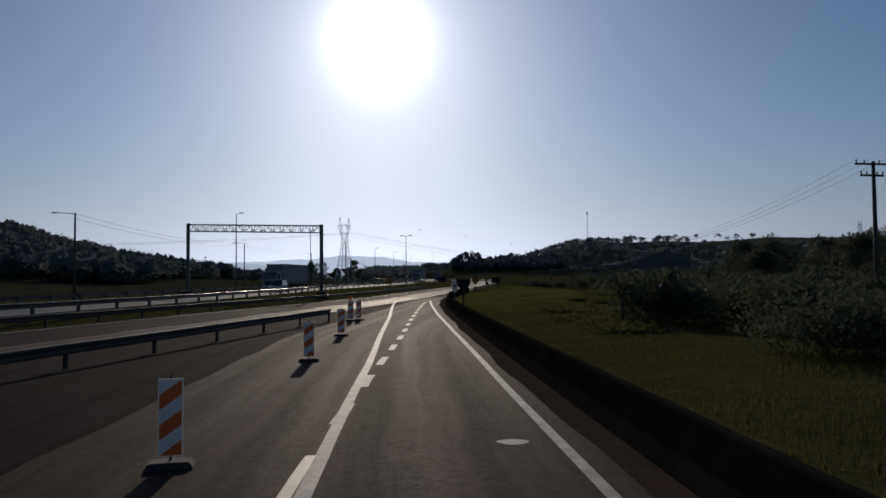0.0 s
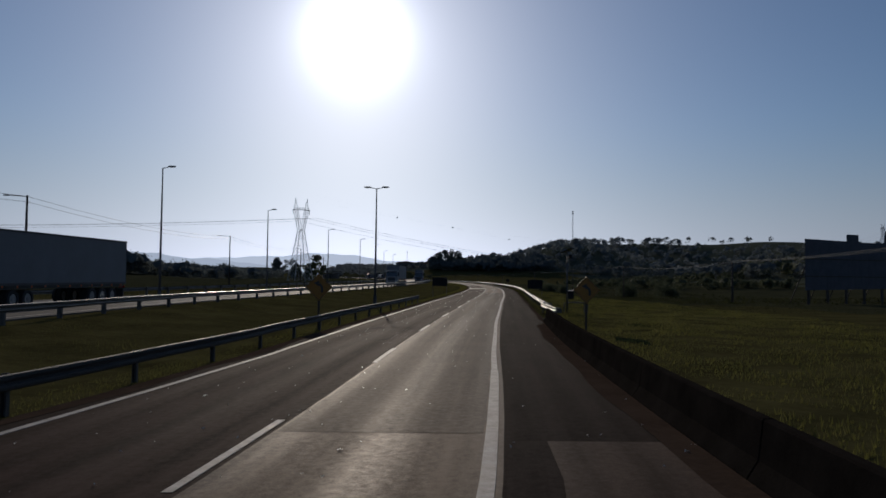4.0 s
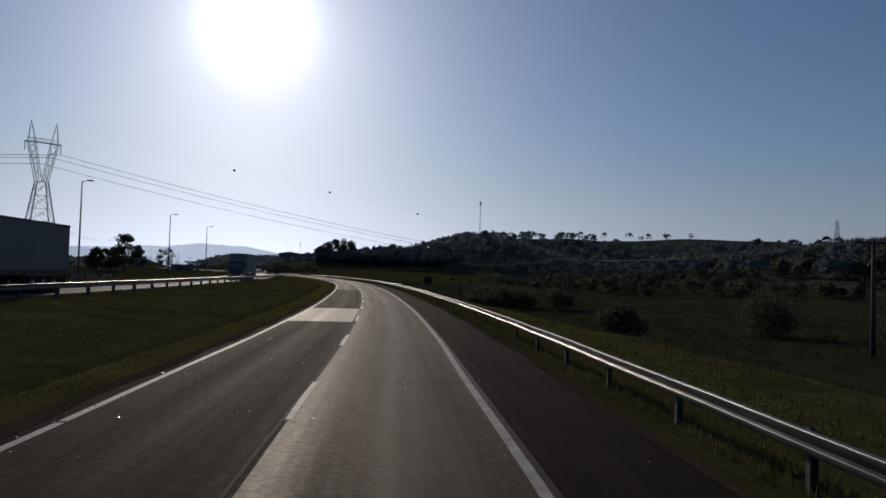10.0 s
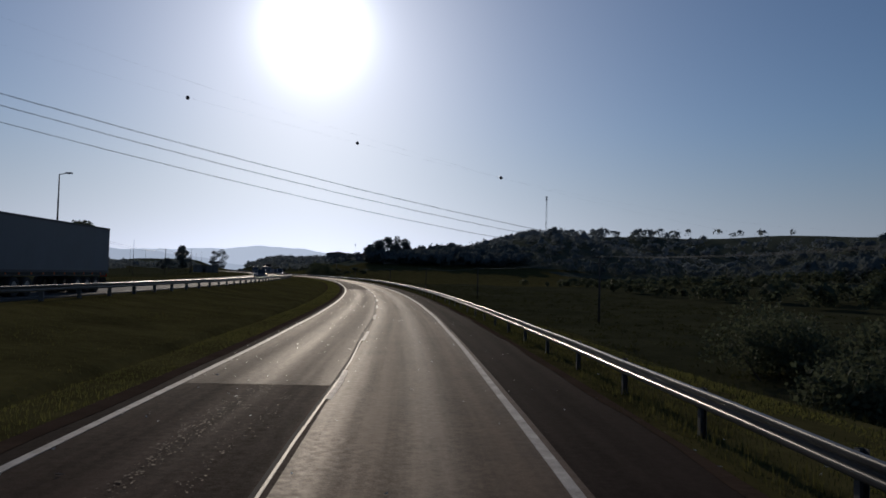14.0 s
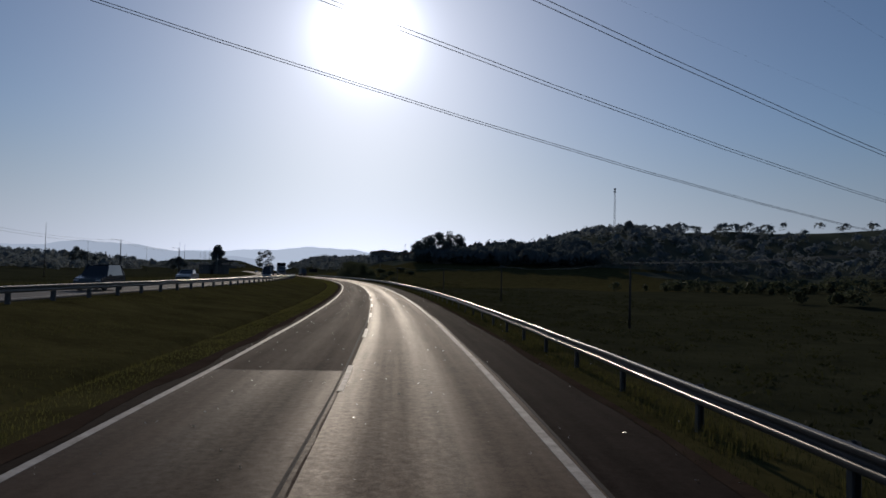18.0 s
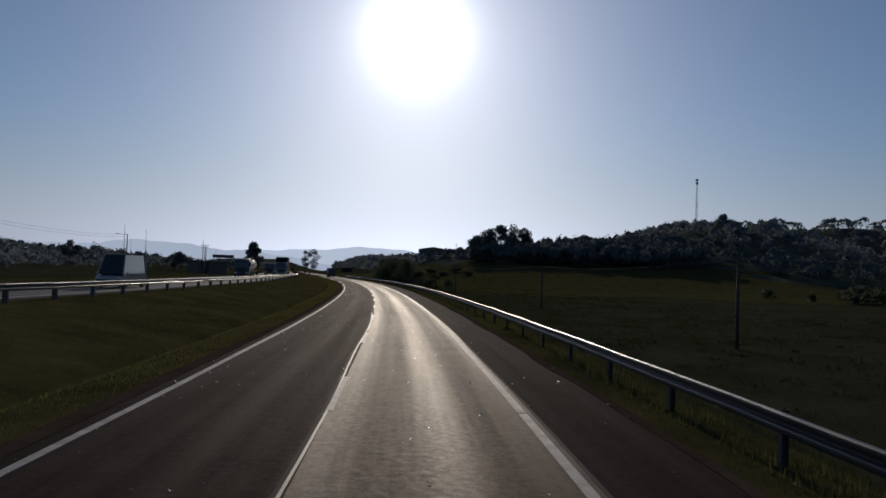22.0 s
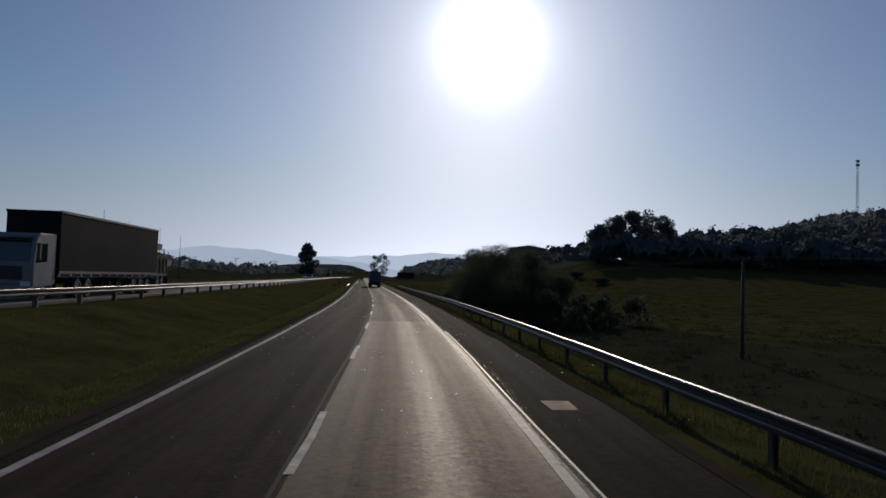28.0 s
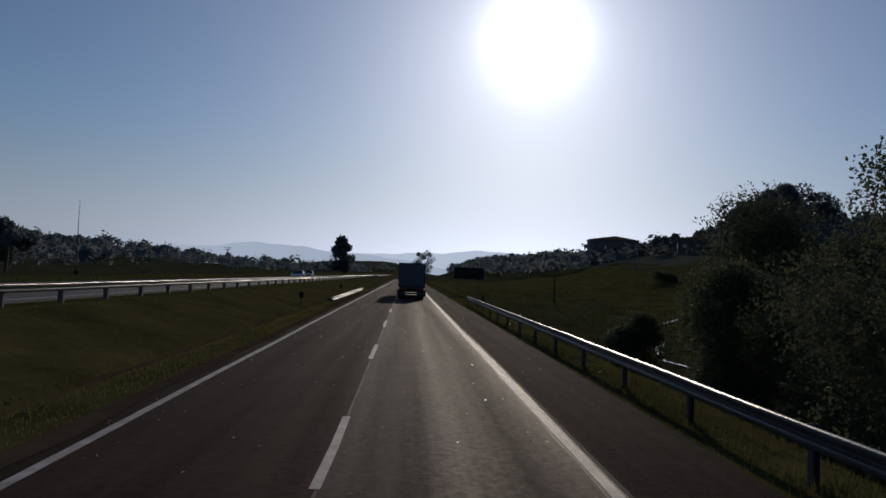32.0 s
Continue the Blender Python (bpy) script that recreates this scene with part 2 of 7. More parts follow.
M_SHOULDER = asphalt("shoulder_asphalt", (0.0135, 0.0097, 0.008), (0.032, 0.0233, 0.0195), 0.90, 0.08, 0.0, 0.25, 0.012)
M_RAMP = asphalt("ramp_asphalt", (0.030, 0.0195, 0.0145), (0.070, 0.047, 0.0345), 0.8, 0.15, 0.05, 0.18, 0.025)
# paler asphalt copy; the low sun on the road is put into its colour
M_OPP = asphalt("sun_paled_asphalt", (0.05, 0.049, 0.048), (0.10, 0.097, 0.093), 0.78, 0.15, 0.05, 0.15, 0.07)
M_PATCH = asphalt("pale_patch_asphalt", (0.085, 0.073, 0.060), (0.15, 0.13, 0.108), 0.7, 0.15, 0.04, 0.25, 0.2)
# for broken asphalt: the worn surface's shine is put into a paler colour
M_CRUMB = asphalt("broken_shine_toned_asphalt", (0.060, 0.046, 0.035), (0.14, 0.110, 0.086), 0.55, 0.2, 0.0, 0.4, 0.04)
M_SEAM = material("sealed_crack", (0.02, 0.018, 0.018), (0.035, 0.03, 0.03), 3, 0.85, bump=0.2, spec=0.08)
M_PAINT = material("worn_road_paint", (0.075, 0.066, 0.057), (0.47, 0.45, 0.42), 2.2, 0.6, spec=0.22, grain=70, rough2=0.75, bump=0.25, detail=9)
M_WORN = material("old_paint_and_seam_shine", (0.030, 0.024, 0.020), (0.115, 0.102, 0.088), 1.1, 0.6, grain=9, bump=0.2, detail=9)
M_GROUND = material("grassy_soil", (0.021, 0.0205, 0.0090), (0.092, 0.083, 0.033), 0.3, 0.97, grain=3.5, bump=1.0, spec=0.0, detail=12)
M_FIELD = material("rough_field_soil", (0.020, 0.022, 0.013), (0.056, 0.057, 0.032), 0.12, 0.97, grain=1.1, bump=1.0, spec=0.0, detail=12)
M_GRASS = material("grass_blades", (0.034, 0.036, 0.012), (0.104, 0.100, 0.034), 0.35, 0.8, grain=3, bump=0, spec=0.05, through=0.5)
# brighter copy of the grass: sunlight on the verges is put into its colour
M_LIT_GRASS = material("sun_paled_short_grass", (0.056, 0.060, 0.016), (0.155, 0.150, 0.044), 0.5, 0.8, grain=3, bump=0, spec=0.05, through=0.5)
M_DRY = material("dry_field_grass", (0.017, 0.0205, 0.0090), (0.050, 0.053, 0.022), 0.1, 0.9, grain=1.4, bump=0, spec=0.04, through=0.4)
M_LEAF = material("dark_leaves", (0.042, 0.052, 0.032), (0.098, 0.110, 0.064), 0.5, 0.75, grain=4, bump=0, spec=0.06, through=0.4)
M_LEAF2 = material("palm_leaves", (0.022, 0.030, 0.012), (0.060, 0.068, 0.026), 0.6, 0.58, grain=4, bump=0, spec=0.15, through=0.15)
# woodland greens made bluish grey: distance haze is put into the colour
M_MID = material("haze_greyed_woodland", (0.088, 0.106, 0.108), (0.142, 0.160, 0.152), 0.05, 1.0, grain=0.7, bump=0.7, spec=0.0, through=0.45, relief=1.6, haze_sheen=0.06)
M_FAR = material("haze_paled_far_woodland", (0.125, 0.148, 0.154), (0.175, 0.198, 0.203), 0.012, 1.0, grain=0.5, bump=0.6, spec=0.0, through=0.45, relief=1.8, haze_sheen=0.08)
M_HILL = material("hillside_undergrowth", (0.038, 0.046, 0.036), (0.086, 0.094, 0.070), 0.03, 1.0, grain=0.5, bump=0.8, spec=0.0, relief=1.0, detail=10)
M_BARK = material("bark", (0.035, 0.028, 0.022), (0.09, 0.075, 0.06), 3, 0.9, grain=25, bump=0.6)
M_ZINC = material("weathered_galvanised_steel", (0.034, 0.034, 0.034), (0.075, 0.074, 0.071), 1.2, 0.32, 0.2, 0.06, 30, 0.46, vary=0.3, spec=0.4)
M_DULLZINC = material("dull_dark_galvanised_steel", (0.030, 0.028, 0.026), (0.080, 0.075, 0.069), 1.4, 0.55, 0.15, 0.1, 30, 0.75, vary=0.3, spec=0.25)
M_POST = material("dull_galvanised_post", (0.05, 0.049, 0.047), (0.115, 0.112, 0.108), 3, 0.55, 0.6, 0.2, 40, 0.7, vary=0.3)
M_STEEL = material("grey_painted_steel", (0.045, 0.047, 0.05), (0.095, 0.096, 0.10), 2, 0.5, 0.4, 0.1, 40, 0.65)
M_LATTICE = material("grey_lattice_steel", (0.28, 0.29, 0.30), (0.42, 0.43, 0.44), 2, 0.5, 0.5, 0.05, 20)
# near-black base: the shade on the barrier's face is put into it
M_CONC = material("shade_toned_concrete", (0.009, 0.0075, 0.0065), (0.028, 0.024, 0.020), 1.3, 0.92, grain=30, rough2=0.98, bump=0.15, spec=0.0, detail=9)
M_CONCP = material("concrete_pole", (0.14, 0.135, 0.125), (0.26, 0.25, 0.23), 2, 0.85, grain=30, bump=0.4)
M_WOODP = material("dark_timber", (0.026, 0.022, 0.018), (0.065, 0.053, 0.043), 3, 0.85, grain=30, bump=0.5)
M_WIRE = material("dark_cable", (0.03, 0.03, 0.03), (0.06, 0.06, 0.06), 3, 0.6, bump=0)
M_ORANGE = material("orange_sheeting", (0.55, 0.11, 0.02), (0.75, 0.19, 0.03), 4, 0.45, grain=60, bump=0.1, through=0.3)
M_WHITE = material("white_sheeting", (0.62, 0.61, 0.57), (0.82, 0.81, 0.78), 4, 0.45, grain=60, bump=0.1, through=0.3)
M_YELLOW = material("amber_sign_sheeting", (0.20, 0.095, 0.012), (0.32, 0.155, 0.018), 3, 0.6, grain=40, bump=0.05, through=0.15)
M_BLACK = material("black_plastic", (0.012, 0.012, 0.013), (0.03, 0.03, 0.032), 4, 0.5, grain=40, bump=0.1)
M_RUBBER = material("tyre_rubber", (0.015, 0.015, 0.016), (0.032, 0.03, 0.03), 6, 0.85, grain=60, bump=0.4)
M_SIGNBACK = material("dark_sign_back", (0.010, 0.010, 0.011), (0.024, 0.024, 0.026), 2, 0.85, 0.0, 0.1, 40, spec=0.12)
M_BILL = material("weathered_dark_panel", (0.035, 0.038, 0.05), (0.075, 0.078, 0.09), 0.8, 0.7, grain=8, bump=0.2)
M_SOLAR = material("dark_solar_cells", (0.01, 0.014, 0.035), (0.025, 0.03, 0.06), 5, 0.2, grain=30, bump=0)
M_WALL = material("grey_rendered_wall", (0.075, 0.070, 0.064), (0.135, 0.128, 0.117), 0.7, 0.9, grain=20, bump=0.4)
M_DARKWALL = material("dark_roof_slab", (0.040, 0.038, 0.036), (0.075, 0.071, 0.067), 0.7, 0.9, grain=20, bump=0.4)
M_TILE = material("clay_roof", (0.16, 0.075, 0.05), (0.28, 0.14, 0.09), 2, 0.85, grain=20, bump=0.5)
M_BLUE = material("dusty_blue_van_body", (0.042, 0.055, 0.082), (0.075, 0.092, 0.124), 0.9, 0.6, grain=20, rough2=0.7, bump=0.05)
M_GREYBOX = material("dusty_grey_box_body", (0.09, 0.095, 0.105), (0.165, 0.172, 0.185), 0.6, 0.5, grain=15, rough2=0.7, bump=0.05)
M_CURTAIN = material("dark_tarpaulin", (0.010, 0.011, 0.013), (0.032, 0.032, 0.037), 0.35, 0.6, grain=6, rough2=0.95, bump=0.3, spec=0.02)
# white cab paint greyed down: the shade on sunless fronts is in its colour
M_CABW = material("shade_greyed_white_cab_paint", (0.12, 0.123, 0.13), (0.23, 0.234, 0.24), 1.2, 0.3, grain=30, rough2=0.5, bump=0.03)
M_CABD = material("dark_blue_cab_paint", (0.03, 0.036, 0.06), (0.06, 0.07, 0.10), 1.2, 0.3, grain=30, rough2=0.5, bump=0.03)
M_TANK = material("polished_tank_steel", (0.45, 0.43, 0.40), (0.62, 0.60, 0.56), 1, 0.22, 0.9, 0.05, 10, 0.4)
M_SILVER = material("silver_car_paint", (0.22, 0.225, 0.235), (0.30, 0.31, 0.32), 1, 0.25, 0.3, 0.0, 10)
M_CARD = material("dark_car_paint", (0.025, 0.027, 0.032), (0.05, 0.052, 0.06), 1, 0.25, 0.2, 0.0, 10)
M_GLASS = material("tinted_glass", (0.012, 0.014, 0.016), (0.02, 0.023, 0.026), 1, 0.06, 0.0, 0.0, 10, spec=0.8)
M_TAIL = material("red_lens", (0.30, 0.012, 0.01), (0.4, 0.02, 0.015), 4, 0.2, bump=0)
M_LAMPGLASS = material("clear_lens", (0.55, 0.56, 0.57), (0.7, 0.7, 0.7), 4, 0.12, bump=0, spec=0.8)
M_RIM = material("dusty_wheel_rim", (0.20, 0.2, 0.2), (0.36, 0.36, 0.36), 5, 0.45, 0.7, 0.1, 30)
M_GRAVEL = material("sparkle_pale_chippings", (0.30, 0.28, 0.26), (0.72, 0.70, 0.66), 9, 0.3, grain=40, bump=0)
M_DIRT = material("reddish_roadside_dirt", (0.036, 0.0255, 0.0190), (0.076, 0.055, 0.041), 0.9, 0.95, grain=9, bump=0.8, detail=10, spec=0.0)


def water_material():
    m = bpy.data.materials.new("creek_water")
    m.use_nodes = True
    n, k = m.node_tree.nodes, m.node_tree.links
    b = n["Principled BSDF"]
    b.inputs["Base Color"].default_value = (0.02, 0.022, 0.018, 1)
    b.inputs["Roughness"].default_value = 0.08
    t = n.new("ShaderNodeTexNoise")
    t.inputs["Scale"].default_value = 3.5
    bp = n.new("ShaderNodeBump")
    bp.inputs["Strength"].default_value = 1.0
    bp.inputs["Distance"].default_value = 0.25
    k.new(t.outputs["Fac"], bp.inputs["Height"])
    k.new(bp.outputs[0], b.inputs["Normal"])
    return m


M_WATER = water_material()


# flat glow in one haze colour, untouched by the sun
def haze_glow_material(name, col, strength):
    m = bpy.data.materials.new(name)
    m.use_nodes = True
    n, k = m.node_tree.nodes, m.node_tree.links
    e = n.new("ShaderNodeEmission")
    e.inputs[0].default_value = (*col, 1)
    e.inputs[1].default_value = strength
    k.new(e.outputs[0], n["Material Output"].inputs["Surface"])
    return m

# ---------------------------------------------------------------- tools
class Build:
    """Collects vertices and faces of one part."""

    def __init__(self):
        self.v, self.f, self.m, self.uv = [], [], [], None

    def add(self, vs, fs, mi=0):
        o = len(self.v)
        self.v += [tuple(p) for p in vs]
        self.f += [tuple(i + o for i in q) for q in fs]
        self.m += [mi] * len(fs)
        return self

    def box(self, c, size, turn=0.0, tilt=0.0, mi=0, taper=1.0):
        x, y, z = (s / 2 for s in size)
        r = Euler((radians(tilt), 0, radians(turn))).to_matrix()
        vs = []
        for sz in (-1, 1):
            g = taper if sz > 0 else 1.0
            for sx, sy in ((-1, -1), (1, -1), (1, 1), (-1, 1)):
                vs.append(r @ Vector((sx * x * g, sy * y * g, sz * z)) + Vector(c))
        return self.add(vs, [(3, 2, 1, 0), (4, 5, 6, 7), (0, 1, 5, 4), (1, 2, 6, 5), (2, 3, 7, 6), (3, 0, 4, 7)], mi)

    def tube(self, a, b, r0, r1=None, n=8, mi=0, cap=True):
        a, b = Vector(a), Vector(b)
        r1 = r0 if r1 is None else r1
        d = (b - a).normalized()
        u = d.orthogonal().normalized()
        w = d.cross(u)
        vs = []
        for p, r in ((a, r0), (b, r1)):
            for i in range(n):
                t = 2 * math.pi * i / n
                vs.append(p + (u * math.cos(t) + w * math.sin(t)) * r)
        fs = [(i, (i + 1) % n, n + (i + 1) % n, n + i) for i in range(n)]
        if cap:
            fs += [tuple(range(n - 1, -1, -1)), tuple(range(n, 2 * n))]
        return self.add(vs, fs, mi)

    def chain(self, pts, r, n=6, mi=0):
        for a, b in zip(pts[:-1], pts[1:]):
            self.tube(a, b, r, r, n, mi, False)
        return self

    def slab(self, outline, y0, y1, axis="y", mi=0):
        """A flat outline of (a, b) given thickness along one axis."""
        n = len(outline)
        put = {"y": lambda a, b, c: (a, c, b), "x": lambda a, b, c: (c, a, b), "z": lambda a, b, c: (a, b, c)}[axis]
        vs = [put(a, b, y0) for a, b in outline] + [put(a, b, y1) for a, b in outline]
        fs = [tuple(range(n)), tuple(range(2 * n - 1, n - 1, -1))]
        fs += [(i, n + i, n + (i + 1) % n, (i + 1) % n) for i in range(n)]
        return self.add(vs, fs, mi)

    def loft(self, rings, mi=0, close=True, caps=True):
        n = len(rings[0])
        vs = [p for r in rings for p in r]
        fs = []
        for j in range(len(rings) - 1):
            for i in range(n if close else n - 1):
                fs.append((j * n + i, j * n + (i + 1) % n, (j + 1) * n + (i + 1) % n, (j + 1) * n + i))
        if caps and close:
            fs += [tuple(range(n - 1, -1, -1)), tuple((len(rings) - 1) * n + i for i in range(n))]
        return self.add(vs, fs, mi)

    def mesh(self, name, mats, smooth=False, bevel=0.0):
        me = bpy.data.meshes.new(name)
        me.from_pydata(self.v, [], self.f)
        for m in mats if isinstance(mats, (list, tuple)) else [mats]:
            me.materials.append(m)
        if len(me.materials) > 1:
            me.polygons.foreach_set("material_index", self.m)
        bm = bmesh.new()
        bm.from_mesh(me)
        bmesh.ops.recalc_face_normals(bm, faces=bm.faces)
        if bevel:
            bmesh.ops.bevel(bm, geom=[e for e in bm.edges if len(e.link_faces) == 2 and e.calc_face_angle(0) > 0.6], offset=bevel, segments=2, affect="EDGES", clamp_overlap=True)
        bm.to_mesh(me)
        bm.free()
        if smooth:
            me.polygons.foreach_set("use_smooth", [True] * len(me.polygons))
        return me


def thing(name, label, category, group="", kind="", place=(0, 0, 0), turn=0.0):
    ob = new(name)
    ob.empty_display_size = 0.2
    ob.matrix_world = pose(*place, 0, 0, turn)
    return tagged(ob, label, category, group, kind)


def part(name, build, mats, parent, label="", smooth=False, bevel=0.0):
    me = build if isinstance(build, bpy.types.Mesh) else build.mesh(name, mats, smooth, bevel)
    ob = new(name, me)
    ob.parent = parent
    if label:
        ob["label"] = label
    return ob


def single(name, build, mats, label="", category="", group="", kind="", smooth=False, bevel=0.0):
    me = build if isinstance(build, bpy.types.Mesh) else build.mesh(name, mats, smooth, bevel)
    return tagged(new(name, me), label, category, group, kind)


def quads_mesh(name, verts, mat):
    """Many loose four-cornered faces at once."""
    n = len(verts) // 4
    me = bpy.data.meshes.new(name)
    me.vertices.add(4 * n)
    me.vertices.foreach_set("co", np.asarray(verts, np.float32).ravel())
    me.loops.add(4 * n)
    me.loops.foreach_set("vertex_index", np.arange(4 * n, dtype=np.int32))
    me.polygons.add(n)
    me.polygons.foreach_set("loop_start", np.arange(0, 4 * n, 4, dtype=np.int32))
    me.materials.append(mat)
    me.update(calc_edges=True)
    return me


rng = np.random.default_rng(7)


def leaves(centres, radii, count, size, flat=1.0, shell=0.55, across=1.0):
    """Leaf clumps: small bent diamonds strewn through ellipsoids. Gives the corners."""
    centres, radii = np.asarray(centres, float).reshape(-1, 3), np.asarray(radii, float).reshape(-1, 3)
    k = len(centres)
    which = np.repeat(np.arange(k), count)
    d = rng.normal(size=(len(which), 3))
    d /= np.linalg.norm(d, axis=1)[:, None]
    r = shell + (1 - shell) * rng.random(len(which)) ** 0.7
    wob = 1 + 0.22 * np.sin(d[:, 0] * 5 + which) * np.cos(d[:, 1] * 6 - which) + 0.12 * np.sin(d[:, 2] * 9 + 2 * which)
    p = centres[which] + d * radii[which] * (r * wob)[:, None]
    a = rng.normal(size=p.shape)
    a[:, 2] *= flat
    a /= np.linalg.norm(a, axis=1)[:, None]
    b = np.cross(a, rng.normal(size=p.shape) * (across, across, 1.0))
    b /= np.linalg.norm(b, axis=1)[:, None] + 1e-9
    s = size * (0.6 + 0.9 * rng.random(len(p)))[:, None]
    return np.stack([p - a * s, p + b * s * 0.55, p + a * s, p - b * s * 0.55], 1).reshape(-1, 3)


def blades(x, y, z, height, width, lean=0.35):
    """Upright grass blades as slim leaning faces."""
    n = len(x)
    t = rng.random(n) * 2 * np.pi
    h = height * (0.5 + 0.9 * rng.random(n))
    base = np.stack([x, y, z], 1)
    across = np.stack([np.cos(t), np.sin(t), np.zeros(n)], 1) * (width * (0.6 + 0.8 * rng.random(n)))[:, None]
    tip = base + np.stack([np.cos(t + 1.6) * lean * h, np.sin(t + 1.6) * lean * h, h], 1)
    return np.stack([base - across, base + across, tip + across * 0.12, tip - across * 0.12], 1).reshape(-1, 3)


# ---------------------------------------------------------------- the line of the road
AXIS = [(2.9, -96), (0.72, -24), (0.01, 0), (-0.66, 24), (-1.12, 48), (-1.11, 72), (0.12, 95.95), (3.03, 119.8), (7.16, 143.4),
        (11.64, 167), (15.73, 190.6), (19.2, 214.4), (22.03, 238.2), (24.3, 262.1), (26.2, 286), (27.69, 310), (28.59, 334), (28.85, 358),
        (28.55, 382), (27.83, 405.9), (26.67, 429.9), (25.03, 453.9), (22.96, 477.8), (20.48, 501.6), (17.5, 525.5), (14.02, 549.2),
        (9.99, 572.9), (5.5, 596.4), (0.58, 619.9), (-4.75, 643.3), (-10.2, 666.7), (-32, 760), (-79, 960), (-200, 1480)]
_ax = np.array(AXIS, float)
_len = np.r_[0, np.cumsum(np.hypot(*np.diff(_ax, axis=0).T))]
_len -= _len[2]
_fine = np.arange(_len[0], _len[-1], 1.0)


def smooth_knots(at, knots, values, width=9.0):
    raw = np.interp(np.arange(knots[0] - 40, knots[-1] + 40, 1.0), knots, values)
    w = np.exp(-((np.arange(-30, 31) / width) ** 2))
    soft = np.convolve(np.pad(raw, 30, mode="edge"), w / w.sum(), mode="valid")
    return np.interp(at, np.arange(knots[0] - 40, knots[-1] + 40, 1.0), soft)


_sx = np.interp(_fine, _len, _ax[:, 0])
_sy = np.interp(_fine, _len, _ax[:, 1])
_w = np.exp(-((np.arange(-24, 25) / 10.0) ** 2))
_w /= _w.sum()


def _soften(v):
    lo, hi = v[0] - (v[1] - v[0]) * np.arange(24, 0, -1), v[-1] + (v[-1] - v[-2]) * np.arange(1, 25)
    return np.convolve(np.r_[lo, v, hi], _w, mode="valid")


_sx, _sy = _soften(_sx), _soften(_sy)


def axis_x(y):
    return np.interp(y, _sy, _sx)


def axis_s(y):
    return np.interp(y, _sy, _fine)


def place(s, d, z=0.0):
    """A point d metres to the right of the axis, s metres along it."""
    x, y = np.interp(s, _fine, _sx), np.interp(s, _fine, _sy)
    hx = np.interp(s + 2, _fine, _sx) - np.interp(s - 2, _fine, _sx)
    hy = np.interp(s + 2, _fine, _sy) - np.interp(s - 2, _fine, _sy)
    q = math.hypot(hx, hy)
    return Vector((x + d * hy / q, y - d * hx / q, z))


def heading(s):
    """Degrees to turn a thing that faces +y so that it faces along the road."""
    a, b = place(s - 3, 0), place(s + 3, 0)
    return math.degrees(math.atan2(-(b.x - a.x), b.y - a.y))


EDGE_S = [-110, 0, 20, 47, 59, 70, 80, 91, 105, 120, 127, 150, 163, 183, 205, 260, 320, 390, 450, 475, 515, 580, 604, 660, 700, 1400]
EDGE_D = [-45, -18, -13, -6.2, -3.5, -1.2, 0.5, 1.6, 2.3, 2.72, 2.8, 2.45, 2.25, 1.86, 1.71, 1.95, 2.30, 2.40, 2.3, 2.4, 2.27, 2.2, 2.25, 2.5, 2.4, 2.4]
_all = np.arange(-110, 1401, 1.0)
_edge = smooth_knots(_all, EDGE_S, EDGE_D, 5.0)


def edge(s):
    """Offset of the right edge line of the main carriageway."""
    return np.interp(s, _all, _edge)


def left_line(s):
    return edge(s) - 6.95 + 0.10 * np.exp(-((np.asarray(s, float) - 240) / 60) ** 2) + 0.17 * np.clip((np.asarray(s, float) - 180) / 150, 0, 1) - np.clip((95 - np.asarray(s, float)) * 0.05, 0, 2.2)


def pave_left(s):
    return left_line(s) - 0.75


_pr = smooth_knots(_all, [-110, 60, 80, 93, 101, 118, 135, 160, 183, 320, 700, 1400], [3.5, 3.4, 3.9, 4.6, 4.9, 5.5, 5.4, 4.8, 4.2, 4.35, 4.6, 4.6], 5.0)


def pave_right(s):
    return np.interp(s, _all, _pr)


_or = smooth_knots(_all, [-110, 0, 60, 86, 122, 205, 330, 487, 690, 1400], [-42, -27, -17.5, -16.2, -18.3, -18.0, -16.5, -15, -13.4, -13.4], 8.0)
_oz = smooth_knots(_all, [-110, 90, 150, 205, 400, 700, 1400], [0.55, 0.5, 0.5, 0.72, 0.86, 0.86, 0.5], 8.0)


def opp_edge(s):
    """Offset of the guardrail of the opposite carriageway."""
    return np.interp(s, _all, _or)


def opp_z(s):
    return np.interp(s, _all, _oz)


RIDGE = [(-420, 1900, 22), (-120, 1500, 20), (0, 1080, 12), (62, 900, 13), (235, 985, 42), (290, 1190, 60), (420, 1060, 55), (520, 900, 52), (470, 650, 34), (340, 460, 22), (330, 250, 20), (420, 60, 24)]
LEFT_HILLS = [(-215, 250, 31, 85), (-330, 130, 52, 110), (-330, 640, 13, 110), (-420, 900, 22, 130), (-300, 1000, 10, 90), (-640, 1050, 46, 240)]


def hill(x, y):
    z = np.zeros_like(x, dtype=float)
    for (ax, ay, az), (bx, by, bz) in zip(RIDGE[:-1], RIDGE[1:]):
        dx, dy = bx - ax, by - ay
        t = np.clip(((x - ax) * dx + (y - ay) * dy) / (dx * dx + dy * dy), 0, 1)
        q = np.hypot(x - ax - t * dx, y - ay - t * dy)
        z = np.maximum(z, (az + (bz - az) * t) * np.exp(-((q / 125.0) ** 2)))
    for hx, hy, hz, w in LEFT_HILLS:
        z = np.maximum(z, hz * np.exp(-(((x - hx) ** 2 + (y - hy) ** 2) / w**2)))
    return z


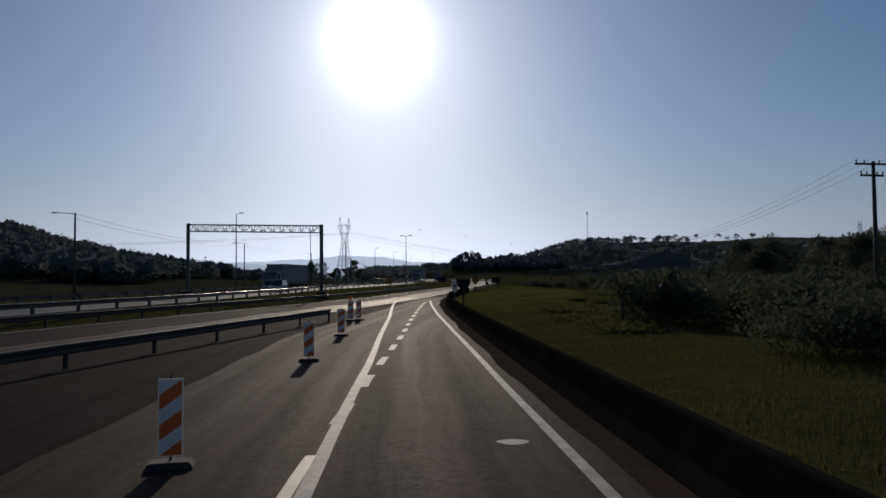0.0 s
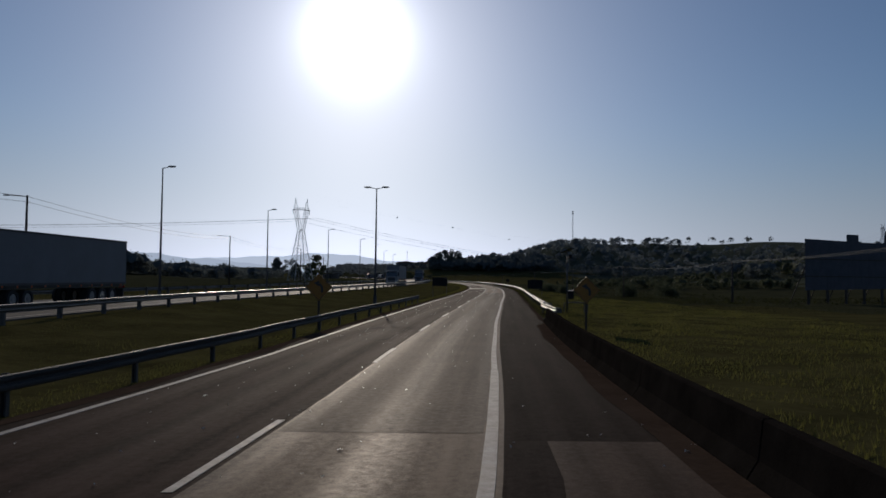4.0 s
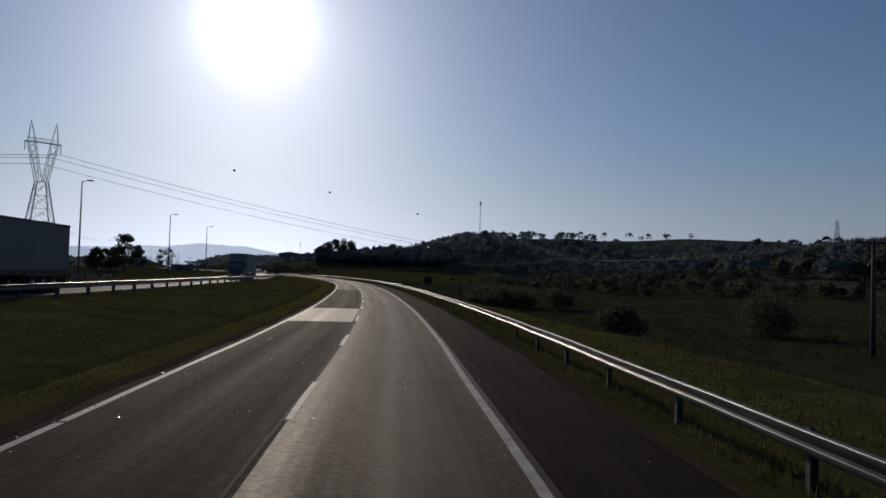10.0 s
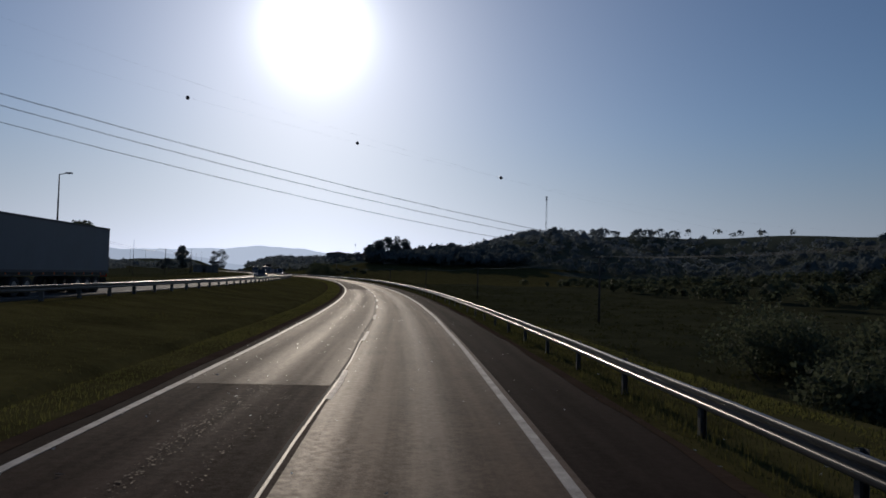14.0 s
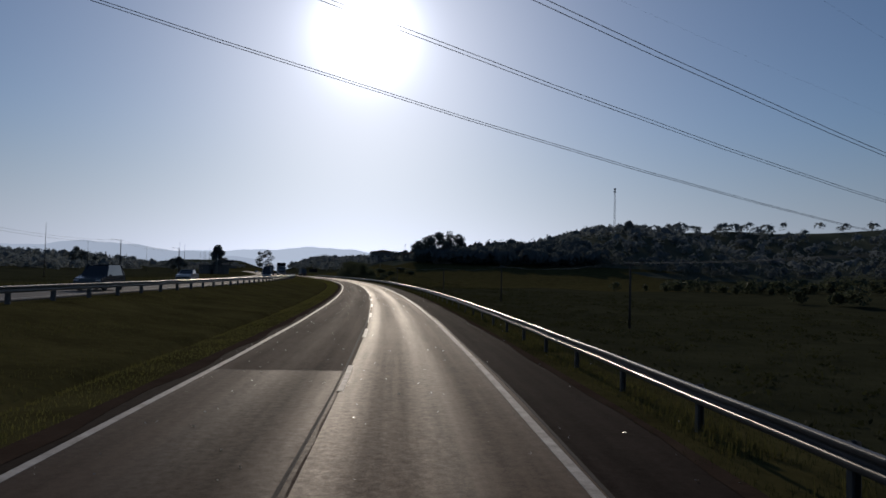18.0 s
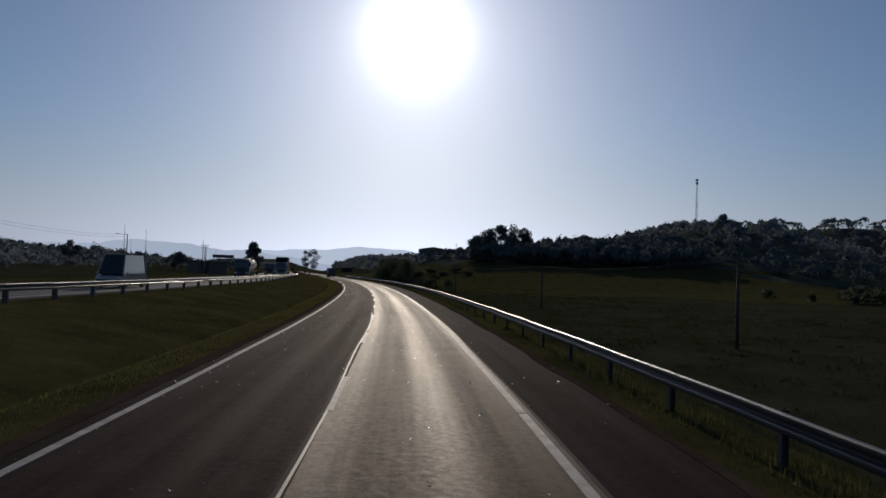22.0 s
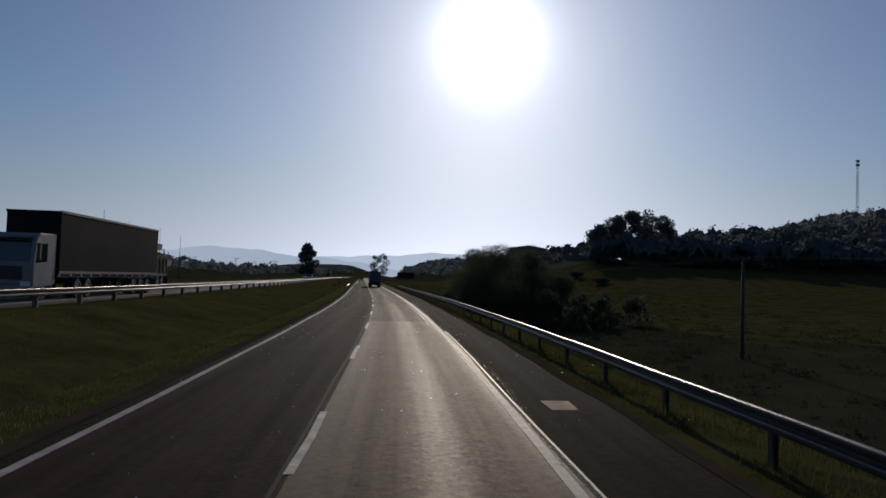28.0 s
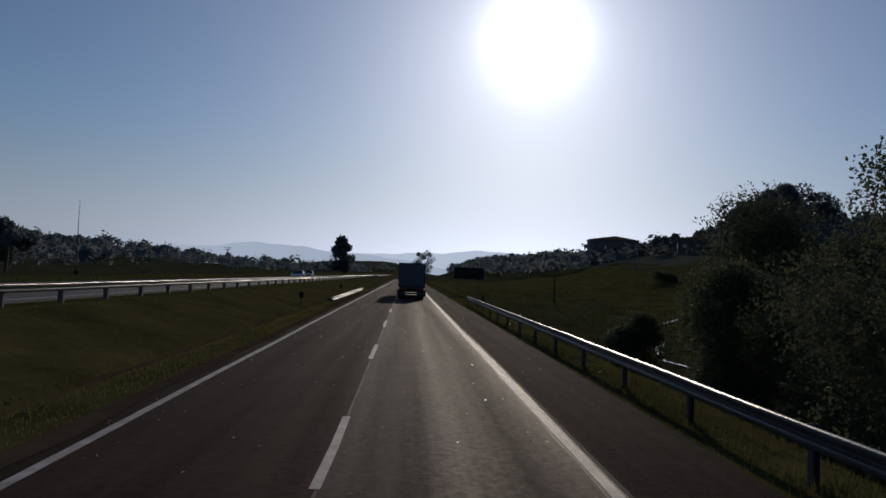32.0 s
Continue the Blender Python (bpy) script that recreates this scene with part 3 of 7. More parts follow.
def ground_z(x, y):
    """Height of the ground, under the pavements too."""
    x, y = np.asarray(x, float), np.asarray(y, float)
    s, d = axis_s(y), (x - axis_x(y)) * 0.985
    lo, hi, ro, zo = pave_left(s), pave_right(s), opp_edge(s), opp_z(s)
    z = np.full(x.shape, -0.07)
    # left of the pavement: a flat strip, then a bank up to the opposite carriageway
    e = lo - d
    span = np.maximum(lo - ro - 1.0, 3.0)
    bank = -0.08 - 0.10 * np.clip(e / 1.5, 0, 1) + (zo + 0.10) * np.clip((e - np.minimum(3.0, span * 0.3)) / (span - np.minimum(3.0, span * 0.3)), 0, 1) ** 1.15
    bank = np.where(d < ro + 0.2, zo - 0.07, bank)
    fall = np.clip((ro - 12.6 - d) / 9.0, 0, 1)
    bank = bank - fall * (zo - 0.2)
    bank = bank - 0.32 * np.exp(-(((e - 2.1) / 0.3) ** 2)) * (s > 140)
    z = np.where(e > 0, bank, z)
    # right of it: lawn beside the barrier, later a slope down to the fields
    g = d - hi
    low = np.interp(y, [120, 175, 260, 420, 600, 640, 700, 760, 900], [0.15, -0.6, -2.6, -3.0, -2.6, -2.8, -3.2, -1.5, 0.5])
    lip = np.interp(y, [110, 170, 230, 280, 330, 420], [11, 9.0, 7.0, 5.6, 3.2, 2.2]) + 0.5 * np.sin(y * 0.21)
    drop = np.clip((g - lip) / 6.5, 0, 1)
    right = -0.10 + low * (0.22 * np.clip((g - 1.5) / lip, 0, 1) + 0.78 * drop * drop * (3 - 2 * drop))
    z = np.where(g > 0, right, z)
    far = np.clip((np.abs(d) - 34) / 60, 0, 1)
    bumps = 0.17 * np.sin(x * 0.9 + 1.3 * np.sin(y * 0.37)) * np.sin(y * 0.71 + np.sin(x * 0.5)) + 0.35 * np.sin(x * 0.09) * np.sin(y * 0.07 + 1)
    z = z + bumps * np.clip((np.maximum(g, lo - d) - 2.5) / 5, 0, 1) * np.where((d < ro + 1) & (d > ro - 14), 0, 1) * (0.35 + 0.9 * far)
    z = z + hill(x, y) * np.clip((np.abs(d) - 30) / 60, 0, 1)
    return z


def gz(x, y):
    return float(ground_z(np.array([float(x)]), np.array([float(y)]))[0])

# ---------------------------------------------------------------- ground, roads and distance
def terrain():
    near = np.r_[np.arange(-36, -14, 0.75), np.arange(-14, -3, 0.3), np.arange(-3, 6, 1.0), np.arange(6, 30, 0.8)]
    out = [36]
    while out[-1] < 4300:
        out.append(out[-1] * 1.13 + 1.0)
    d = np.r_[-np.array(out[::-1]), near, 31 + np.array(out) - 36]
    along = np.r_[np.arange(-300, -60, 24), np.arange(-60, 760, 5.0)]
    more = [760]
    while more[-1] < 4700:
        more.append(more[-1] + 8 + (more[-1] - 760) * 0.07)
    along = np.r_[along, more]
    dd, yy = np.meshgrid(d, along)
    xx = axis_x(yy) + dd
    zz = ground_z(xx, yy)
    r, c = xx.shape
    i = np.arange(r * c).reshape(r, c)
    f = np.stack([i[:-1, :-1], i[:-1, 1:], i[1:, 1:], i[1:, :-1]], -1).reshape(-1, 4)
    me = bpy.data.meshes.new("ground")
    me.from_pydata(np.stack([xx, yy, zz], -1).reshape(-1, 3).tolist(), [], f.tolist())
    me.materials.append(M_GROUND)
    me.materials.append(M_FIELD)
    me.materials.append(M_HILL)
    me.polygons.foreach_set("use_smooth", [True] * len(me.polygons))
    mx, my = (xx[:-1, :-1] + xx[1:, 1:]) / 2, (yy[:-1, :-1] + yy[1:, 1:]) / 2
    off = mx - axis_x(my)
    rough = (off > np.interp(my, [60, 140, 170, 230, 280, 330, 420], [60, 30, 14.5, 12.0, 10.4, 8.2, 6.5]) + 1.5 * np.sin(my * 0.23)) | (off < -46)
    wild = (hill(mx, my) > 4.0) & (np.abs(off) > 70)
    pasture = (my > 640) & (my < 900) & (off > 34 + 3 * np.sin(my * 0.05)) & (mx < 200) & (hill(mx, my) < 11)
    wild, rough = wild & ~pasture, rough & ~pasture
    me.polygons.foreach_set("material_index", np.where(wild, 2, rough).astype(np.int32).ravel())
    return tagged(new("ground", me), "grassy roadside ground rising to low wooded hills", "ground", kind="structure")


terrain()


def band(name, s0, s1, cols, zs, mats, label, step=4.0, depth=0.3):
    """A pavement: side-by-side strips between offset functions, with road coordinates and real edges."""
    ss = np.arange(s0, s1 + 0.1, step)
    b = Build()
    uvs = []
    n = len(cols) + 2
    for s in ss:
        ds = [float(c(s)) for c in cols]
        z = float(zs(s))
        ring = [(ds[0] - 0.05, z - depth)] + [(q, z) for q in ds] + [(ds[-1] + 0.05, z - depth)]
        for q, h in ring:
            b.v.append(tuple(place(s, q, h)))
            uvs.append((q - float(cols[-2](s)) if len(cols) > 2 else q, s))
    for j in range(len(ss) - 1):
        for i in range(n - 1):
            b.f.append((j * n + i, j * n + i + 1, (j + 1) * n + i + 1, (j + 1) * n + i))
            b.m.append(min(max(i - 1, 0), len(cols) - 2))
    me = bpy.data.meshes.new(name)
    me.from_pydata(b.v, [], b.f)
    for m in mats:
        me.materials.append(m)
    me.polygons.foreach_set("material_index", b.m)
    lay = me.uv_layers.new(name="UVMap")
    idx = np.empty(len(me.loops), np.int32)
    me.loops.foreach_get("vertex_index", idx)
    lay.data.foreach_set("uv", np.asarray(uvs, np.float32)[idx].ravel())
    return tagged(new(name, me), label, "road", kind="structure")


def level(s):
    return 0.0


road = band("road", -90, 1360, [pave_left, lambda s: left_line(s) + 0.1, lambda s: edge(s) - 3.44, lambda s: edge(s) + 0.2, lambda s: max(pave_right(s), edge(s) + 0.4)], level,
            [M_SHOULDER, M_LANE_L, M_LANE_R, M_SHOULDER], "worn two-lane asphalt carriageway with a paved shoulder")
# the ramp's own pavement lies over the shoulder beside the main lanes
ramp = band("road_ramp", -90, 84, [lambda s: min(edge(s) + 0.25, pave_right(s) - 1.5), lambda s: np.interp(s, [-90, 30, 45, 51.3, 58.4, 71.8, 84], [-6, -4.8, -2.9, -2.0, -1.18, 0.23, 1.8]) + 0.07 * math.sin(s * 1.1), lambda s: pave_right(s)], lambda s: 0.004, [M_SHOULDER, M_RAMP], "narrow joining lane of brownish asphalt", step=2.0)
opposite = band("road_opposite", -90, 1360, [lambda s: opp_edge(s) - 11.8, lambda s: opp_edge(s) - 6.2, lambda s: opp_edge(s) - 0.9], lambda s: opp_z(s), [M_OPP, M_OPP], "opposite asphalt carriageway with the low sun put into its paler colour")


def stripe(name, s0, s1, off, width, parent, z=0.008, step=3.0, zf=level, mat=M_PAINT, taper=False):
    ss = np.arange(s0, s1, step).tolist() + [s1]
    b = Build()
    for j, s in enumerate(ss):
        w = width
        o = float(off(s))
        h = float(zf(s)) + z
        wob = 0.012 * math.sin(s * 1.7) + 0.01 * math.sin(s * 4.1)
        for q, hh in ((o - w / 2 + wob, h - 0.012), (o - w / 2 + wob, h), (o + w / 2 + wob, h), (o + w / 2 + wob, h - 0.012)):
            b.v.append(tuple(place(s, q, hh)))
    for j in range(len(ss) - 1):
        for i in range(3):
            b.f.append((4 * j + i, 4 * j + i + 1, 4 * j + 5 + i, 4 * j + 4 + i))
            b.m.append(0)
    me = bpy.data.meshes.new(name)
    me.from_pydata(b.v, [], b.f)
    me.materials.append(mat)
    ob = new(name, me)
    ob.parent = parent
    return ob


for s0 in range(92, 900, 60):
    stripe("edge_line", s0 + 0.05, s0 + 59.95, edge, 0.16, road)
for s0 in range(20, 900, 60):
    stripe("edge_line", s0 + 0.05, s0 + 59.95, left_line, 0.15, road)
stripe("edge_line", -80, 92, edge, 0.2, road, 0.012)
stripe("edge_line", -40, 73, lambda s: 2.32 - max(0.0, (s - 30) * 0.008), 0.17, ramp)
stripe("gore_line", -40, 72, lambda s: np.interp(s, [-40, 8, 20, 45, 56, 72], [-1.25, -1.14, -0.95, -0.9, -1.2, -1.52]), 0.20, ramp, 0.012)
ANCHORS = [(97.4, 2), (121.2, 3), (160.9, 2), (180.7, 12), (322.9, 5), (384.3, 11), (515.6, 5), (579.9, 2), (604.1, 5), (664.0, 20), (904, 0)]
for (a, n), (b, _) in zip(ANCHORS[:-1], ANCHORS[1:]):
    for i in range(n):
        top = a + (b - a) * i / n
        stripe("lane_dash", top - 4.0, top, lambda s: edge(s) - 3.43, 0.13, road, step=2.0)
for i in range(5):
    stripe("lane_dash", 85.4 - 4 - 12 * i, 85.4 - 12 * i, lambda s: edge(s) - 3.6, 0.13, road, step=2.0)
for i in range(19):
    s = 69.1 - 3.95 * i
    stripe("ramp_dash", s - 1.9, s, lambda q: np.interp(q, [-5, 8, 11, 15.4, 22, 29, 45, 54, 62, 70], [-1.75, -1.35, -1.18, -0.92, -0.49, -0.06, 0.6, 0.95, 1.27, 1.5]), 0.22 if s > 12 else 0.17, ramp, step=0.95, mat=M_PAINT if s > 12 else M_WORN)
for s0 in range(-60, 1300, 80):
    stripe("edge_line", s0 + 0.05, s0 + 79.95, lambda s: opp_edge(s) - 1.6, 0.15, opposite, zf=opp_z)
    stripe("edge_line", s0 + 0.05, s0 + 79.95, lambda s: opp_edge(s) - 9.2, 0.15, opposite, zf=opp_z)
for s0 in range(-60, 1000, 12):
    stripe("lane_dash", s0, s0 + 4, lambda s: opp_edge(s) - 5.4, 0.13, opposite, zf=opp_z, step=2.0)


def patch(name, s0, s1, d0, d1, mat, parent, z=0.004, rag=0.05, slant=0.0):
    """A repair, or a strip of lane tone, with ragged long edges, a few millimetres proud of the road."""
    ss = np.linspace(s0, s1, max(4, int((s1 - s0) / 1.2)))
    b = Build()
    uvs = []
    for i, s in enumerate(ss):
        a = d0 + rag * math.sin(s * 2.3) * 0.5
        c = d1 + rag * math.sin(s * 1.9 + 2) * 0.5
        for q in (a, c):
            b.v.append(tuple(place(s + slant * (q - d0), edge(s) + q, z)))
            uvs.append((q, s))
    for i in range(len(ss) - 1):
        b.f.append((2 * i, 2 * i + 1, 2 * i + 3, 2 * i + 2))
        b.m.append(0)
    me = bpy.data.meshes.new(name)
    me.from_pydata(b.v, [], b.f)
    me.materials.append(mat)
    lay = me.uv_layers.new(name="UVMap")
    idx = np.empty(len(me.loops), np.int32)
    me.loops.foreach_get("vertex_index", idx)
    lay.data.foreach_set("uv", np.asarray(uvs, np.float32)[idx].ravel())
    ob = new(name, me)
    ob.parent = parent
    return ob


# the long inner-lane strips are no repairs; they carry a tone without glare
for s0, s1, d0, d1, m in [(223.4, 236, -6.8, -3.6, M_PATCH), (285, 371, -6.72, -3.47, M_LANE_E), (84.5, 188, -3.38, -0.12, M_LANE_E), (606, 630, -3.38, -0.12, M_LANE_E), (630.02, 780, -3.40, -0.12, M_LANE_F), (580.5, 581.5, 0.85, 1.4, M_LANE_R), (571.6, 572.2, -2.9, 0.9, M_SEAM)]:
    patch("asphalt_patch", s0, s1, d0, d1, m, road)
# pale joints: traces of paint, plus the seam's shine put into the colour
for s0, s1, q, joint in [(225, 296, -3.50, M_WORN), (388, 482, -3.50, M_WORN), (555, 600, 0.26, M_WORN), (604, 660, -0.24, M_WORN), (140, 222, -3.53, M_SEAM), (225, 640, -3.56, M_SEAM), (300, 690, 0.2, M_SEAM)]:
    for a in np.arange(s0, s1, 40):
        stripe("joint_seam", a, min(a + 40, s1) - 0.05, lambda s, q=q: edge(s) + q + 0.03 * math.sin(s * 0.31), 0.06 if joint is M_SEAM else 0.045, road, 0.005 if joint is M_SEAM else 0.0065, mat=joint)
for s, d, w, turn in [(503, -5.6, 2.4, 0.55), (371, -5.2, 3.0, 0.05), (246, -5.2, 3.3, 0.0), (266, -5.2, 3.3, 0.0), (625, -1.7, 2.8, -0.05), (474, -5.6, 3.0, 0.7), (183, -5.6, 2.4, -0.4)]:
    b = Build()
    n = 14
    for i in range(n + 1):
        q = d - w / 2 + w * i / n
        c = s + turn * (q - d) + 0.12 * math.sin(i * 1.9 + s)
        b.v += [tuple(place(c - 0.025, edge(s) + q, 0.0055)), tuple(place(c + 0.025, edge(s) + q, 0.0055))]
    b.f = [(2 * i, 2 * i + 1, 2 * i + 3, 2 * i + 2) for i in range(n)]
    b.m = [0] * n
    part("sealed_crack", b, M_SEAM, road)

# bare reddish dirt between the ramp's edge line and the barrier, and along the shoulder's rim
b = Build()
ss = np.arange(-60, 640, 2.0)
for s in ss:
    w = 0.7 if s < 112 else 0.26
    a = float(pave_right(s)) - w + 0.05 * math.sin(s * 0.9) + 0.05 * math.sin(s * 2.7)
    for q in (a, float(pave_right(s)) - 0.02):
        b.v.append(tuple(place(s, q, 0.0085)))
b.f = [(2 * i, 2 * i + 1, 2 * i + 3, 2 * i + 2) for i in range(len(ss) - 1)]
b.m = [0] * len(b.f)
tagged(single("roadside_dirt", b, M_DIRT, "reddish dirt washed against the pavement edge", "dirt", kind="stuff"))
b = Build()
ss = np.arange(60, 760, 2.0)
for s in ss:
    a = float(pave_left(s)) + 0.40 + 0.06 * math.sin(s * 0.8) + 0.06 * math.sin(s * 2.3)
    for q in (float(pave_left(s)) + 0.02, a):
        b.v.append(tuple(place(s, q, 0.0085)))
b.f = [(2 * i, 2 * i + 1, 2 * i + 3, 2 * i + 2) for i in range(len(ss) - 1)]
b.m = [0] * len(b.f)
tagged(single("roadside_dirt", b, M_DIRT, "dark dirt along the median pavement edge", "dirt", kind="stuff"))

# thin earth-coloured line along the shallow drain in the median
b = Build()
ss = np.arange(140, 700, 1.5)
for s in ss:
    o = float(pave_left(s)) - 2.12 + 0.05 * math.sin(s * 0.7) + 0.04 * math.sin(s * 2.1)
    w = 0.10 + 0.05 * math.sin(s * 0.37) * math.sin(s * 1.3)
    for q in (o - w, o, o + w):
        p = place(s, q)
        b.v.append((p.x, p.y, gz(p.x, p.y) + (0.05 if q == o else 0.012)))
b.f = [(3 * i + k, 3 * i + k + 1, 3 * i + k + 4, 3 * i + k + 3) for i in range(len(ss) - 1) for k in range(2)]
b.m = [0] * len(b.f)
tagged(single("drain_edge", b, M_DIRT, "thin earth-coloured line along a shallow drain in the grass median", "dirt", kind="stuff"))

# mountains far beyond everything: glowing upright sheets with haze put into their colour
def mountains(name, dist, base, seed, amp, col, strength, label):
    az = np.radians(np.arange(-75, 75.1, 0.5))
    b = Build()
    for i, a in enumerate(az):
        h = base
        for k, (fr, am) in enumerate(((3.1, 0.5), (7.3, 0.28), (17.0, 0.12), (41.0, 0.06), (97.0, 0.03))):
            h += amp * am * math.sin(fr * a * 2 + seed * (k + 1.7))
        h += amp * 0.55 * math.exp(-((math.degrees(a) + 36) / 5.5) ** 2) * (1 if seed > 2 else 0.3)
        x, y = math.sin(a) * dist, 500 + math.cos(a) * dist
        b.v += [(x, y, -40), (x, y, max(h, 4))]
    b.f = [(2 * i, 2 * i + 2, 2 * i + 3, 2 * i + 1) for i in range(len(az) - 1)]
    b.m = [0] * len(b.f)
    single(name, b, haze_glow_material(name, col, strength), label, "backdrop", kind="structure")


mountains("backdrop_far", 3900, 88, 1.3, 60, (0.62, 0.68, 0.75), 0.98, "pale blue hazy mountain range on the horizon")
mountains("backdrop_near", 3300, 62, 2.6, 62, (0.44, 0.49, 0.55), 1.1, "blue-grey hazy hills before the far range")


# ---------------------------------------------------------------- guardrails and barrier
W_PROFILE = [(0.034, 0.156), (0.056, 0.151), (0.073, 0.142), (0.081, 0.129), (0.084, 0.110), (0.082, 0.075), (0.070, 0.050), (0.030, 0.030), (0.020, 0.012), (0.022, -0.012), (0.040, -0.026), (0.066, -0.035), (0.080, -0.048), (0.084, -0.072), (0.081, -0.112), (0.066, -0.134), (0.0, -0.155)]


def beam_mesh(pts, face):
    """A W-profiled beam through points (place, normal to the traffic side)."""
    b = Build()
    n = len(W_PROFILE)
    for p, nrm in pts:
        for o, h in W_PROFILE:
            b.v.append(tuple(p + nrm * (o * face) + Vector((0, 0, h))))
    for p, nrm in pts:
        for o, h in W_PROFILE:
            b.v.append(tuple(p + nrm * ((o - 0.006) * face) + Vector((0, 0, h))))
    k = len(pts) * n
    for j in range(len(pts) - 1):
        for i in range(n - 1):
            q = (j * n + i, j * n + i + 1, (j + 1) * n + i + 1, (j + 1) * n + i)
            b.f += [q, tuple(k + t for t in q[::-1])]
            b.m += [0, 0]
    return b


post_b = Build()
post_b.box((0, 0.05, 0.0), (0.11, 0.006, 1.3)).box((-0.052, 0, 0.0), (0.006, 0.1, 1.3)).box((0.052, 0, 0.0), (0.006, 0.1, 1.3))
POST = post_b.mesh("post", M_POST)
post_b = Build()
post_b.box((0, 0.02, 0.0), (0.20, 0.16, 1.3), taper=0.94)
WIDE_POST = post_b.mesh("post", M_POST, bevel=0.012)


def guardrail(label, s0, s1, off, zf, face, step=4.0, top=0.72, group="roadside guardrails", ends=True, steel=M_ZINC):
    rail = thing("guardrail", label, "guardrail", group, place=tuple(place(s0, float(off(s0)), float(zf(s0)))))
    inv = rail.matrix_world.inverted()
    count = int((s1 - s0) / step)
    for i in range(count + 1):
        s = s0 + i * step
        p = place(s, float(off(s)), float(zf(s)))
        h = heading(s)
        ob = new("post", WIDE_POST if group == "opposite guardrails" else POST)
        ob.parent = rail
        ob.matrix_basis = inv @ pose(p.x, p.y, p.z + top - 0.66, 0, 0, h + rng.normal() * 2)
    for a in np.arange(s0, s1 - 0.1, step * 2):
        e = min(a + step * 2, s1)
        pts = []
        for s in np.linspace(a - 0.12, e + 0.02, 4):
            p = place(s, float(off(s)) - face * 0.06, float(zf(s)) + top - 0.17 + 0.008 * math.sin(s * 0.7))
            q = place(s, float(off(s)) - face * 1.06, p.z)
            nrm = (q - p)
            nrm.z = 0
            pts.append((p, nrm.normalized()))
        b = beam_mesh(pts, 1.0)
        b.v = [tuple(inv @ Vector(v)) for v in b.v]
        part("beam", b, steel, rail)
    if ends:
        for s, way in ((s0, -1), (s1, 1)):
            pts = []
            for k in range(5):
                t = k / 4
                q = s + way * (0.1 + 0.55 * math.sin(t * 1.6))
                o = float(off(s)) - face * 0.06 + face * 0.35 * (1 - math.cos(t * 1.7))
                p = place(q, o, float(zf(s)) + top - 0.17)
                nrm = place(q, o - face, p.z) - p
                pts.append((p, nrm.normalized()))
            b = beam_mesh(pts, 1.0)
            b.v = [tuple(inv @ Vector(v)) for v in b.v]
            part("end_terminal", b, steel, rail, "curved end piece")
    return rail


_rr = smooth_knots(_all, [-110, 112, 126, 141, 157, 175, 260, 320, 390, 475, 580, 660, 1400], [6.2, 6.2, 6.3, 6.0, 5.55, 5.2, 5.0, 5.0, 5.32, 5.52, 5.5, 5.4, 5.4], 6.0)


def right_rail(s):
    return np.interp(s, _all, _rr)


guardrail("galvanised W-beam guardrail along the paved shoulder with steel posts", 125, 713, right_rail, level, 1)
guardrail("short overlapping guardrail piece in front of the longer one", 116.6, 124.6, lambda s: 6.2 - (s - 116.6) * 0.04, level, 1, top=0.72)
guardrail("weathered guardrail of the opposite carriageway on the grass bank", -20, 980, opp_edge, opp_z, -1, group="opposite guardrails")
guardrail("weathered guardrail on the far side of the opposite carriageway", -40, 272, lambda s: opp_edge(s) - 12.3, lambda s: opp_z(s), 1, group="opposite guardrails")
guardrail("grey guardrail on the grass median beside the fast lane", 22, 142, lambda s: pave_left(s) - 0.55, lambda s: -0.05, -1, steel=M_DULLZINC)
guardrail("dark guardrail between the joining lane and the main lanes", -12, 40, lambda s: edge(s) + 3.7, level, -1, ends=False, steel=M_DULLZINC)
guardrail("short low guardrail bent down beside the median kerb", 703, 735, lambda s: pave_left(s) - 0.25, lambda s: -0.12, -1)

barrier = thing("concrete_barrier", "stained concrete safety barrier in a near-black tone for its shaded face", "barrier", place=(0, 0, 0))
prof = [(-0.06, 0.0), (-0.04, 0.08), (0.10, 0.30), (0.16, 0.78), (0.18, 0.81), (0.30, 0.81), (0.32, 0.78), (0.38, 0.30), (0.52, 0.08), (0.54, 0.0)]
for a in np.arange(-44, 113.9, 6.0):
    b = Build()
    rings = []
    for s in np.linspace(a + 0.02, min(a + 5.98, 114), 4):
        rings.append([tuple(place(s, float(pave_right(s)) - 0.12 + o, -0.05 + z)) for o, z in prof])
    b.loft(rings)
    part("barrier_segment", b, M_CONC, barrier)

